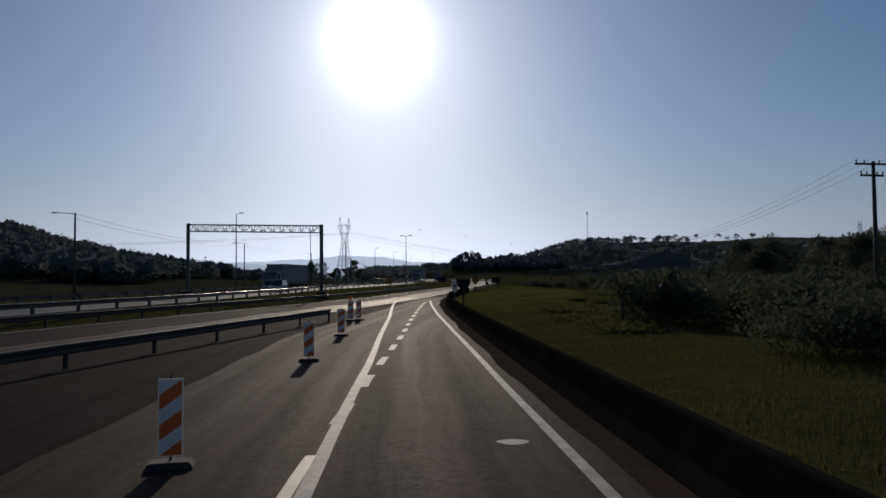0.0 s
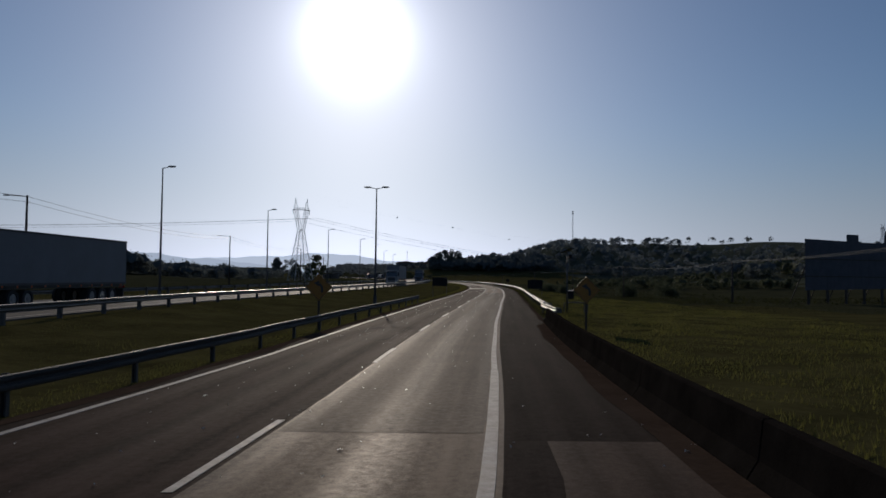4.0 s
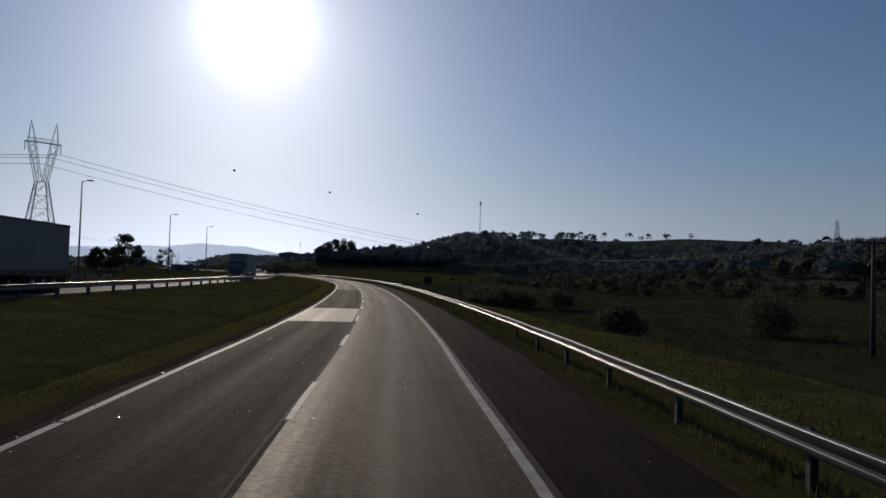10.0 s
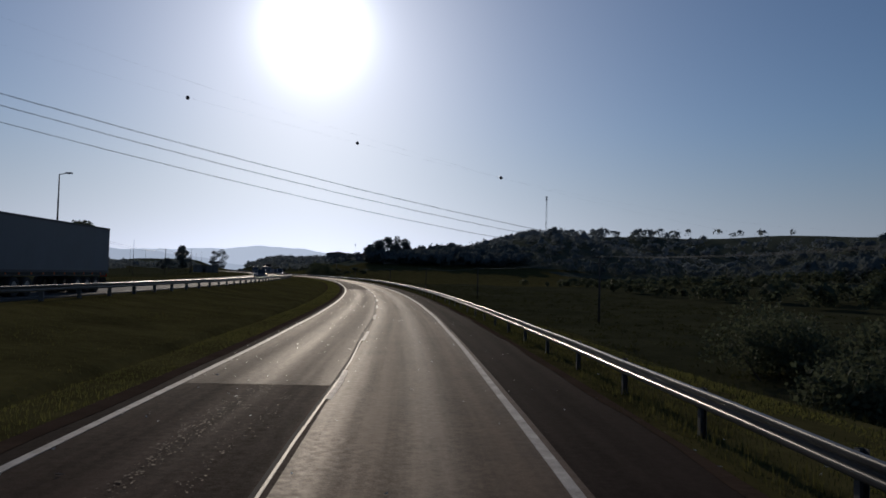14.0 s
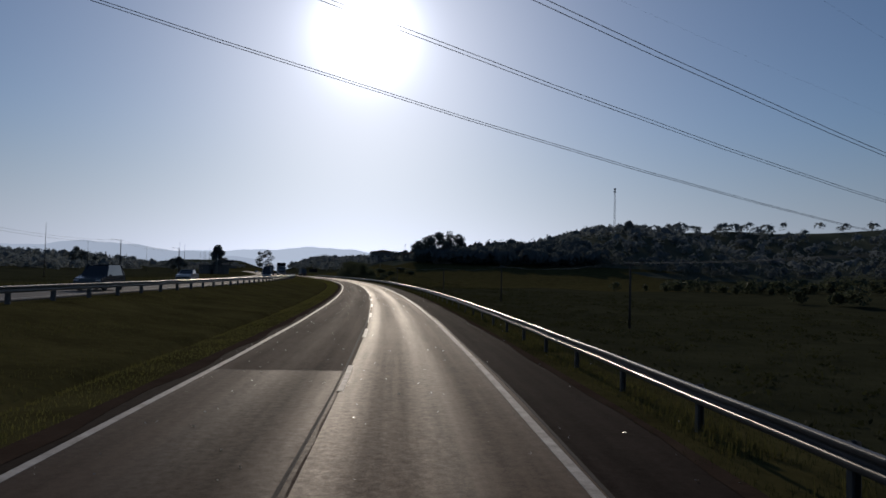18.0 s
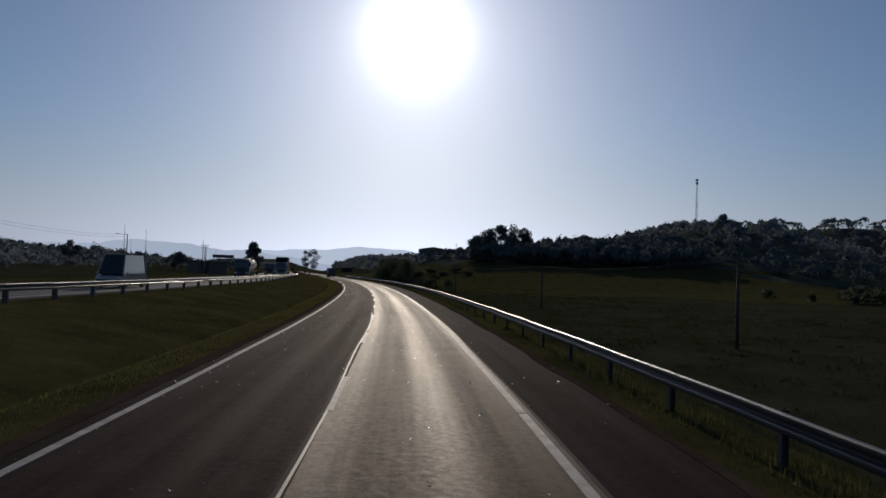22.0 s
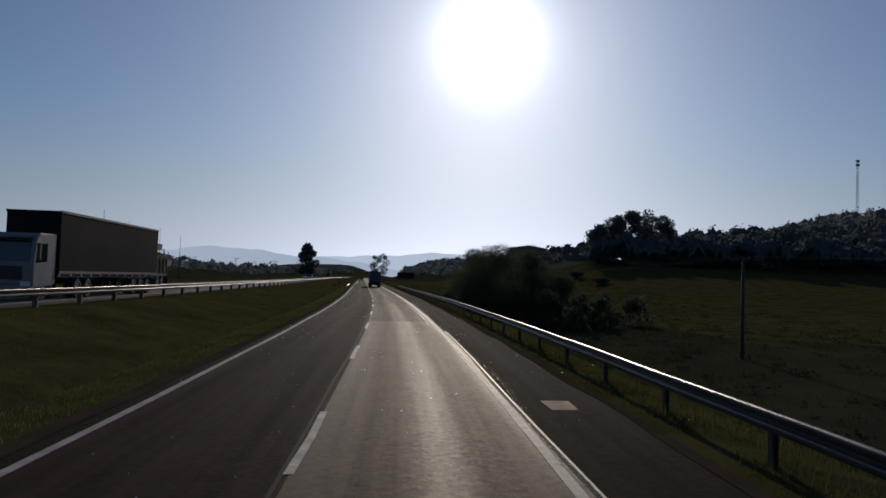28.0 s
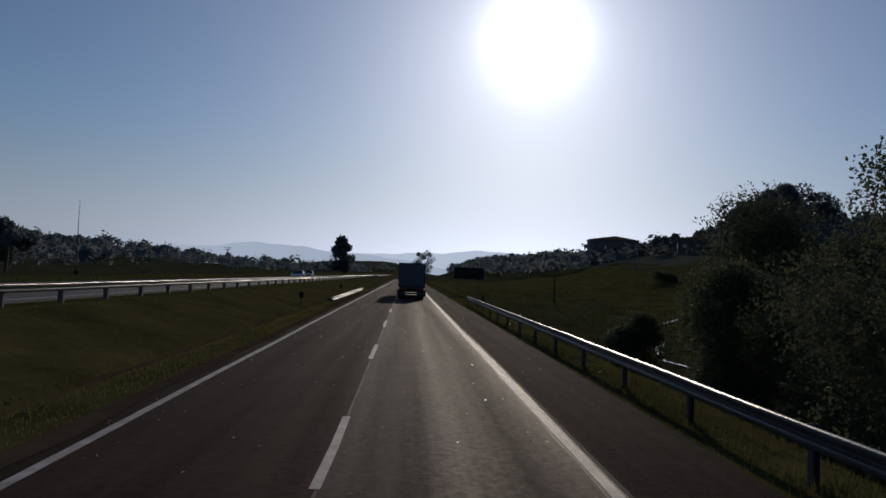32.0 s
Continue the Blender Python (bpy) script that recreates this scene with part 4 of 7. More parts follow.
# ---------------------------------------------------------------- vegetation
def grow_tree(label, x, y, height, width, leaf=0.28, count=2600, category="tree", group="", trunk=0.2, mat=M_LEAF, base=0.22, clumps=22, narrow=1.0, name="tree"):
    """Tapered trunk, forking limbs and a crown of leaf clumps with gaps."""
    z0 = gz(x, y) - 0.1
    t = thing(name, label, category, group, place=(x, y, z0))
    b = Build()
    h1 = height * (base + 0.18)
    b.tube((0, 0, -0.2), (0.15, 0.1, h1 * 0.6), trunk, trunk * 0.8, 8).tube((0.15, 0.1, h1 * 0.6), (0.05, 0.2, h1), trunk * 0.8, trunk * 0.6, 8)
    cs, rs = [], []
    for i in range(clumps):
        a, u = rng.random() * 2 * math.pi, rng.random()
        zc = height * (base + (0.93 - base) * u)
        wide = width * 0.5 * (math.sin(math.pi * (0.16 + 0.8 * u)) ** 0.8) * narrow
        r = wide * math.sqrt(rng.random()) * 0.85
        c = (math.cos(a) * r, math.sin(a) * r, zc)
        cs.append(c)
        q = width * (0.12 + 0.12 * rng.random())
        rs.append((q, q, q * (0.7 + 0.3 * rng.random())))
        if i % 3 == 0:
            b.tube((0.05, 0.2, h1 * (0.7 + 0.3 * rng.random())), c, trunk * 0.38, trunk * 0.1, 5)
    part("trunk", b, M_BARK, t)
    me = quads_mesh("crown", leaves(cs, rs, max(30, count // clumps), leaf), mat)
    ob = new("crown", me)
    ob.parent = t
    return t


def bush(label, spots, leaf=0.2, count=500, mat=M_LEAF, name="bush", category="bush", group="roadside bushes"):
    cx = sum(p[0] for p in spots) / len(spots)
    cy = sum(p[1] for p in spots) / len(spots)
    z0 = gz(cx, cy) - 0.1
    cs, rs = [], []
    for x, y, r, h in spots:
        for k in range(4):
            a = rng.random() * 6.28
            cs.append((x - cx + math.cos(a) * r * 0.4, y - cy + math.sin(a) * r * 0.4, gz(x, y) - z0 + h * (0.3 + 0.45 * rng.random())))
            rs.append((r * 0.7, r * 0.7, h * 0.42))
    t = thing(name, label, category, group, place=(cx, cy, z0))
    me = quads_mesh("foliage", leaves(cs, rs, count // 4, leaf, shell=0.3), mat)
    ob = new("foliage", me)
    ob.parent = t
    for x, y, r, h in spots:
        b = Build()
        b.tube((x - cx, y - cy, gz(x, y) - z0 - 0.1), (x - cx + rng.normal() * r * 0.3, y - cy + rng.normal() * r * 0.3, gz(x, y) - z0 + h * 0.6), 0.06, 0.02, 5)
        part("stem", b, M_BARK, t)
    return t


# the grove beside the creek
for x, y, h, w, c in [(7.5, 656, 9.8, 9.8, 8200), (4.6, 668, 9.6, 8.6, 6800), (5.2, 690, 10.4, 9.6, 6200), (1.6, 681, 6.8, 6.2, 4200), (-1.4, 691, 4.0, 4.0, 3000), (10, 676, 10, 9, 5200), (12.6, 660, 9.4, 8.6, 5600), (16.2, 656, 6.2, 6.0, 3600), (11.5, 692, 9.6, 9, 4200), (15, 668, 7.2, 7, 3200)]:
    grow_tree("dense dark-leaved roadside tree in a grove below the embankment", x, y, h * 1.03, w, 0.062 if y < 670 else 0.085, int(c * (7.5 if y < 670 else 4.4)), group="grove trees", trunk=0.22, base=0.10, clumps=44)
for x, y, h, w in [(17.5, 641, 4.3, 4.6), (20, 646, 3.6, 4), (14.5, 646, 4.0, 4.2), (21.5, 652, 4.0, 5), (26, 657, 3.6, 5), (3.6, 660, 4.2, 3.8), (8.5, 702, 4.6, 4.4), (13, 705, 4, 4)]:
    grow_tree("low bushy tree at the foot of the embankment", x, y, h, w, 0.18, 1500, group="low grove trees", trunk=0.1, base=0.08, clumps=14)

# thicket beside the lawn at the start, with broad-leaved plants and palms
spots = [(9, 31), (10, 35), (9.5, 40), (11, 44), (9.8, 49), (10.8, 54), (11.5, 59), (14, 64), (16, 69), (18.5, 75), (21, 81), (23, 87), (13, 49), (14, 56), (17, 63), (20, 71), (25, 90), (28, 96), (31, 100), (36, 106), (13, 36), (16, 44), (19, 52), (22, 58), (18, 38), (22, 46), (26, 54), (25, 40), (30, 48), (15, 28), (20, 30), (26, 32), (33, 40), (14, 20), (20, 20), (28, 24), (22, 66), (27, 70), (24, 78), (30, 80), (36, 60), (38, 72), (34, 92), (40, 88), (30, 62), (44, 104)]
for i, (x, y) in enumerate(spots):
    h = 0.22 + 0.25 * rng.random() if x < 0.31 * y else 1.6 + 1.1 * rng.random() + (0.9 if x > 27 else 0)
    bush("dense dark green thicket at the edge of the lawn", [(x + rng.normal() * (0.5 if i < 18 else 1), y + rng.normal(), 1.8 if i < 18 else 2.6, h) for k in range(3)], 0.085, 2200 if h > 1 else 500, M_LEAF if h > 1 else M_GRASS, group="lawn thicket")


for x, y, h, w in [(38, 80, 6.4, 6.4), (43, 84, 6.8, 7), (41, 64, 6.2, 6), (47, 70, 6.9, 7), (35, 71, 4.9, 5.4), (52, 88, 7.2, 7.5)]:
    grow_tree("dark broad-crowned tree rising behind the lawn thicket", x, y, h, w, 0.13, 6000, group="trees behind the thicket", trunk=0.16, base=0.12, clumps=26)


def banana(x, y, h, n=9):
    z0 = gz(x, y)
    t = thing("banana_plant", "tall broad-leaved plant with arching torn leaves", "plant", "broad-leaved plants", place=(x, y, z0))
    b = Build()
    b.tube((0, 0, -0.1), (0.05, 0.02, h * 0.5), 0.11, 0.07, 7)
    part("stem", b, M_LEAF2, t)
    for i in range(n):
        a = 2 * math.pi * i / n + rng.random()
        out, up = h * (0.25 + 0.35 * rng.random()), h * (0.25 + 0.4 * rng.random())
        twist = rng.normal() * 0.5
        b = Build()
        pts = []
        for k in range(6):
            u = k / 5
            r = out * u
            z = h * 0.45 + up * (2.6 * u - 2.3 * u * u)
            w = 0.15 * math.sin(math.pi * min(1, u * 0.92 + 0.06)) + 0.02
            c = Vector((math.cos(a + twist * u) * r, math.sin(a + twist * u) * r, z))
            sd = Vector((-math.sin(a), math.cos(a), 0.5 * twist)) * w
            pts.append((c - sd + Vector((0, 0, 0.06)), c, c + sd + Vector((0, 0, 0.06))))
        for k in range(5):
            b.add([*pts[k], *pts[k + 1]], [(0, 1, 4, 3), (1, 2, 5, 4)])
        part("leaf", b, M_LEAF, t)
    return t


for x, y, h in [(14, 40, 2.6), (17, 35, 2.8), (10.6, 36.5, 2.9), (12.2, 35.2, 3.1), (11.4, 39.4, 3.2), (13.4, 37.6, 3.3), (15.2, 41.5, 3.3), (12.9, 42.5, 3.2), (20.5, 36.5, 3.0), (22.5, 39, 3.2), (25.5, 72, 3.5), (21, 57, 3.1), (26, 62, 3.7), (28, 50, 3.5), (25, 42, 2.9)]:
    banana(x, y, h, 13)


def palm(x, y, h, spread=2.6):
    z0 = gz(x, y)
    t = thing("palm_tree", "slender palm with drooping feathered fronds", "palm", "palms behind the thicket", place=(x, y, z0))
    b = Build()
    b.tube((0, 0, -0.2), (0.2, 0.1, h * 0.5), 0.17, 0.14, 8).tube((0.2, 0.1, h * 0.5), (0.1, 0.2, h * 0.86), 0.14, 0.1, 8)
    part("trunk", b, M_BARK, t)
    for i in range(15):
        a = 2 * math.pi * i / 15 + rng.random() * 0.3
        lift = 0.2 + 0.9 * rng.random()
        b = Build()
        prev = None
        for k in range(9):
            u = k / 8
            c = Vector((0.1 + math.cos(a) * spread * u, 0.2 + math.sin(a) * spread * u, h * 0.86 + spread * (lift * u - 1.15 * u * u)))
            sd = Vector((-math.sin(a), math.cos(a), 0))
            if prev is not None:
                b.tube(prev, c, 0.025, 0.02, 4, 0, False)
                for side in (-1, 1):
                    for j in range(2):
                        o = prev.lerp(c, j * 0.5)
                        tip = o + sd * side * 0.55 * (1 - 0.6 * u) + Vector((math.cos(a) * 0.25, math.sin(a) * 0.25, -0.25))
                        b.add([o, o.lerp(c, 0.35), tip], [(0, 1, 2)])
            prev = c
        part("frond", b, M_LEAF2, t)
    return t


for x, y, h in [(60.5, 132, 8.4), (63.5, 137, 8.8), (66, 131, 7.8), (52, 96, 7.4), (44, 74, 6.6), (56, 105, 7.6)]:
    palm(x, y, h)

# bushes and small trees along the right-hand fields
for x, y, h, w in [(43, 291, 2.6, 4), (46, 294, 3.2, 5), (49, 297, 3.4, 5), (53, 300, 3.4, 6), (47, 303, 3.6, 6), (37.6, 233, 2.5, 3.4), (55, 240, 4.2, 6), (62, 232, 4, 6), (58, 296, 3.8, 5), (51, 308, 4.0, 6.5)]:
    bush("dark shrubs in the low field beyond the guardrail", [(x, y, w * 0.5, h), (x + 2, y + 1.5, w * 0.4, h * 0.8)], 0.12, 2600, M_LEAF, group="field shrubs")
for x, y, h, w, lab in [(-43.4, 457, 13.6, 10.5, "tall round-crowned tree behind the opposite carriageway"), (-49, 462, 9, 8, "smaller tree beside a tall round-crowned one"), (-56, 470, 8.5, 8, "smaller tree beside a tall round-crowned one")]:
    grow_tree(lab, x, y, h, w, 0.35, 3600, group="tall roadside trees", trunk=0.3, base=0.2)
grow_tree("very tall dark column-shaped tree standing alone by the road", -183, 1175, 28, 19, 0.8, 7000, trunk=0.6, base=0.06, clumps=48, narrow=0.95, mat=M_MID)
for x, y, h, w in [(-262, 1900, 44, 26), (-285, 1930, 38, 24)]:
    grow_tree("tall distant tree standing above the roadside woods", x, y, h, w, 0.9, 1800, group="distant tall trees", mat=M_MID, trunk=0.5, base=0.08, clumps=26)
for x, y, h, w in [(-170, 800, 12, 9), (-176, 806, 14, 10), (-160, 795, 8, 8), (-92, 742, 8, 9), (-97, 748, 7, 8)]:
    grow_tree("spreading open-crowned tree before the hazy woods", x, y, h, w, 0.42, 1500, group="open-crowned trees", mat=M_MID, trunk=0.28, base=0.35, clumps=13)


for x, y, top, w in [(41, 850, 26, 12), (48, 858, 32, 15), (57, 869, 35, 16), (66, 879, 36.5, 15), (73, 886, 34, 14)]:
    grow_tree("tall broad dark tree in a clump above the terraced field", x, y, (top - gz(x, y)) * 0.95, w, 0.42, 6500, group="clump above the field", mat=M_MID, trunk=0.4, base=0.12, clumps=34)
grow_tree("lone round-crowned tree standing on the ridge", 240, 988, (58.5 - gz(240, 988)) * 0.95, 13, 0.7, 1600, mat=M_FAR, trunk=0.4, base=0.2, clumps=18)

def wood(label, xy, hmin, hmax, per, leaf, mat, name="woodland"):
    """A far wood that nobody could count: one uneven canopy of many crowns, roughened by sprays of leaves."""
    xy = np.asarray(xy)
    k = len(xy)
    z = ground_z(xy[:, 0], xy[:, 1])
    h = hmin + (hmax - hmin) * rng.random(k) ** 1.5
    R = h * (0.36 + 0.2 * rng.random(k))
    cell = 1.15 if leaf < 0.7 else 2.0
    x0, y0 = xy.min(0) - 8
    nx, ny = (np.ceil((xy.max(0) + 8 - (x0, y0)) / cell)).astype(int)
    gx, gy = x0 + cell * np.arange(nx), y0 + cell * np.arange(ny)
    gx2, gy2 = np.meshgrid(gx, gy)
    jx, jy = gx2 + cell * 0.35 * rng.normal(size=gx2.shape), gy2 + cell * 0.35 * rng.normal(size=gx2.shape)
    top = np.full((ny, nx), -1.0)
    ph = rng.random(k) * 6.28
    for (x, y), hh, r, p in zip(xy, h, R, ph):
        m = int(r * 1.4 / cell) + 1
        ci, cj = int((x - x0) / cell), int((y - y0) / cell)
        a, b, c, d = max(cj - m, 0), min(cj + m + 2, ny), max(ci - m, 0), min(ci + m + 2, nx)
        dx, dy = jx[a:b, c:d] - x, jy[a:b, c:d] - y
        ang = np.arctan2(dy, dx)
        q = np.hypot(dx, dy) / (r * (1 + 0.2 * np.sin(3 * ang + p) + 0.12 * np.sin(5 * ang - 2 * p)))
        t = np.where(q < 1.0, hh * (0.84 - 0.40 * np.clip(q, 0, 1) ** 3), -1.0)
        top[a:b, c:d] = np.maximum(top[a:b, c:d], t)
    low = top < 0
    zz = ground_z(jx, jy) + np.where(low, -0.5, top * (0.92 + 0.10 * rng.normal(size=top.shape)))
    full = ~(low[:-1, :-1] | low[1:, :-1] | low[:-1, 1:] | low[1:, 1:])
    idx = np.arange(nx * ny).reshape(ny, nx)
    F = np.stack([idx[:-1, :-1], idx[:-1, 1:], idx[1:, 1:], idx[1:, :-1]], -1)[full]
    used, F = np.unique(F, return_inverse=True)
    F = F.reshape(-1, 4)
    V = np.stack([jx, jy, zz], -1).reshape(-1, 3)[used]
    # sprays of leaves stand out of each crown in three uneven lobes
    cs = np.concatenate([np.stack([xy[:, 0] + q * R * np.cos(ph + w), xy[:, 1] + q * R * np.sin(ph + w), z + h * u], 1) for q, w, u in ((0.0, 0, 0.62), (0.5, 0.4, 0.48), (0.5, 2.5, 0.5), (0.5, 4.6, 0.42))])
    rs = np.concatenate([np.stack([R * q, R * q, h * u], 1) for q, u in ((0.62, 0.33), (0.58, 0.30), (0.55, 0.32), (0.58, 0.30))])
    lv = leaves(cs, rs, max(8, per // 4), leaf, shell=0.8, flat=0.6, across=0.8)
    me = bpy.data.meshes.new(name)
    me.vertices.add(len(V) + len(lv))
    me.vertices.foreach_set("co", np.concatenate([V, lv]).astype(np.float32).ravel())
    loops = F.size + len(lv)
    me.loops.add(loops)
    me.loops.foreach_set("vertex_index", np.concatenate([F.ravel(), len(V) + np.arange(len(lv))]).astype(np.int32))
    me.polygons.add(loops // 4)
    me.polygons.foreach_set("loop_start", np.arange(0, loops, 4, dtype=np.int32))
    me.materials.append(mat)
    me.update(calc_edges=True)
    me.polygons.foreach_set("use_smooth", np.concatenate([np.ones(len(F), bool), np.zeros(len(lv) // 4, bool)]))
    return tagged(new(name, me), label, "trees", kind="stuff")


def strew(n, x0, x1, y0, y1, keep):
    p = np.stack([x0 + (x1 - x0) * rng.random(n), y0 + (y1 - y0) * rng.random(n)], 1)
    return p[keep(p[:, 0], p[:, 1])]


# the wooded hill on the right, thicker on its lower slopes and along the crest
def on_ridge(x, y):
    z = hill(x, y)
    open_top = (z > 38) & (x > 400)
    return (z > 5.0) & (rng.random(len(x)) < np.where(open_top, 0.05, 0.85)) & ((x - axis_x(y)) > 60) & ~((y > 630) & (y < 860) & (x < 195) & (z < 11))


hill_trees = strew(3900, 20, 620, 380, 1320, on_ridge)
# nearer crowns take the darker tone, farther ones the paler haze tone
close = hill_trees[:, 1] + 0.35 * hill_trees[:, 0] < 960
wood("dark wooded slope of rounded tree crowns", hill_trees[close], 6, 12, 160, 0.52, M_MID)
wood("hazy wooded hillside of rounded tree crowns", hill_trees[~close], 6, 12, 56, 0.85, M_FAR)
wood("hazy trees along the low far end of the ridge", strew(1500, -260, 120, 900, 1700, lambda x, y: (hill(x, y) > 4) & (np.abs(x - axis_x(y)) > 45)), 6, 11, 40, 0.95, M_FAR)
wood("dark trees on the slope beyond the fields", strew(800, 170, 420, 60, 520, lambda x, y: hill(x, y) > 7), 6, 11, 120, 0.55, M_LEAF)
wood("dark belt of trees along the foot of the hill", strew(560, 110, 210, 330, 650, lambda x, y: (np.sin(x * 0.05 + y * 0.02) > 0.1)), 3, 6.5, 200, 0.38, M_LEAF)
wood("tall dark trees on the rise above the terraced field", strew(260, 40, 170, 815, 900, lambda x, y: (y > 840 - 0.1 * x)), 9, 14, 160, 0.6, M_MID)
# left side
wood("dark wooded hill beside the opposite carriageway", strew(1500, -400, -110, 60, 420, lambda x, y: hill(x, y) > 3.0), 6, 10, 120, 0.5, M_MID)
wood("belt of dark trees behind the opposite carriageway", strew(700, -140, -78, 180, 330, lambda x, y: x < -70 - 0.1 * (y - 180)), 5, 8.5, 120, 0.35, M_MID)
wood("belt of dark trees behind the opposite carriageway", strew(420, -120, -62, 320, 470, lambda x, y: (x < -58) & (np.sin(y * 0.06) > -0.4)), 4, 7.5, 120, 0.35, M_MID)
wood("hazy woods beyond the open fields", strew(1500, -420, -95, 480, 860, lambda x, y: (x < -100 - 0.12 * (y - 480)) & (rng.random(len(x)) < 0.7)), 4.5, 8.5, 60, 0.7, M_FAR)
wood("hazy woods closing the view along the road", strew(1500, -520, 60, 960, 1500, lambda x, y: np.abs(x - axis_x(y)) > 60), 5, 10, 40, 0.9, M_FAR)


# ---------------------------------------------------------------- grass
def grass_strip(name, label, n, s0, s1, dmin, dmax, height, width, mat, lump=0.5):
    s = s0 + (s1 - s0) * rng.random(n)
    u = rng.random(n)
    lo, hi = dmin(s), dmax(s)
    d = lo + (hi - lo) * u
    x = np.interp(s, _fine, _sx)
    y = np.interp(s, _fine, _sy)
    hx = np.interp(s + 2, _fine, _sx) - np.interp(s - 2, _fine, _sx)
    hy = np.interp(s + 2, _fine, _sy) - np.interp(s - 2, _fine, _sy)
    q = np.hypot(hx, hy)
    x, y = x + d * hy / q, y - d * hx / q
    keep = np.sin(x * 1.3 + 2 * np.sin(y * 0.5)) * np.sin(y * 0.9 + x * 0.3) > lump - 1.4
    x, y = x[keep], y[keep]
    z = ground_z(x, y) - 0.02
    hh = height * (0.6 + 0.6 * (0.5 + 0.5 * np.sin(x * 0.7) * np.sin(y * 0.43)))
    me = quads_mesh(name, blades(x, y, z, hh, width), mat)
    return tagged(new(name, me), label, "grass", kind="stuff")


grass_strip("verge_grass", "uneven dark grass under the shoulder guardrail", 110000, 112, 470, lambda s: pave_right(s) - 0.25, lambda s: pave_right(s) + 3.0, 0.11, 0.008, M_DRY)
grass_strip("verge_grass", "uneven green grass under the shoulder guardrail", 80000, 470, 730, lambda s: pave_right(s) - 0.25, lambda s: pave_right(s) + 3.0, 0.11, 0.009, M_GRASS)
grass_strip("verge_grass", "short grass on the shelf beyond the guardrail, sunlight put into its colour", 150000, 150, 330, lambda s: pave_right(s) + 1.6, lambda s: pave_right(s) + np.interp(s, [150, 170, 230, 280, 330], [9.5, 9.0, 7.0, 5.6, 3.0]), 0.07, 0.014, M_LIT_GRASS, 0.95)
grass_strip("verge_grass", "long grass tufts beside the barrier and lawn", 90000, 0, 62, lambda s: pave_right(s) + 0.6, lambda s: pave_right(s) + 14.0, 0.13, 0.014, M_GRASS)
grass_strip("verge_grass", "rough grass on the lawn beyond the barrier, sunlight put into its colour", 130000, 50, 175, lambda s: pave_right(s) + 0.6, lambda s: pave_right(s) + 17.0, 0.11, 0.016, M_LIT_GRASS, 0.8)
grass_strip("median_grass", "short grass beside the median edge", 150000, 60, 760, lambda s: pave_left(s) - 1.9, lambda s: pave_left(s) + 0.15, 0.08, 0.010, M_LIT_GRASS)
grass_strip("median_grass", "short mown grass on the median bank", 170000, 60, 800, lambda s: opp_edge(s) + 0.3, lambda s: pave_left(s) - 2.3, 0.08, 0.014, M_GRASS)
grass_strip("field_grass", "rough grass and weeds in the low field", 110000, 130, 760, lambda s: pave_right(s) + 2.6, lambda s: pave_right(s) + 30.0, 0.20, 0.02, M_DRY, 0.5)
grass_strip("verge_grass", "tall tufts of grass round the guardrail posts", 70000, 126, 714, lambda s: right_rail(s) - 0.35, lambda s: right_rail(s) + 0.6, 0.19, 0.010, M_GRASS, 0.75)
for x, y, h, w in [(18, 770, 3, 5), (22, 792, 3, 6), (15, 812, 3.4, 6), (28, 806, 3.4, 6), (34, 780, 3, 5)]:
    bush("dark shrubs on the grassy slope beyond the creek", [(x, y, w * 0.5, h * 0.8), (x + 1.8, y + 1.2, w * 0.4, h * 0.6)], 0.2, 1200, M_LEAF, group="slope shrubs")
# low scrub over the damp field, with grassy gaps
p = strew(9000, -30, 110, 150, 830, lambda x, y: ((x - axis_x(y)) > np.interp(y, [150, 200, 330, 640], [30, 18, 15, 13]) + 3 * np.sin(y * 0.11)) & ((x - axis_x(y)) < 75))
hs = 0.12 + 0.45 * rng.random(len(p)) ** 2
me = quads_mesh("scrub", leaves(np.c_[p, ground_z(p[:, 0], p[:, 1]) + hs * 0.6], np.c_[0.5 + 2.2 * hs, 0.5 + 2.2 * hs, hs], 18, 0.13, shell=0.2), M_DRY)
tagged(new("scrub", me), "low dark weeds and scrub over the damp field", "scrub", kind="stuff")
grass_strip("field_grass", "pale backlit grass on the slope beyond the creek", 90000, 690, 900, lambda s: pave_right(s) + 3.0, lambda s: pave_right(s) + 62.0, 0.22, 0.035, M_GRASS, 0.6)
grass_strip("field_grass", "rough grass beyond the opposite carriageway", 25000, 60, 900, lambda s: opp_edge(s) - 45, lambda s: opp_edge(s) - 13.2, 0.3, 0.04, M_DRY, 0.6)

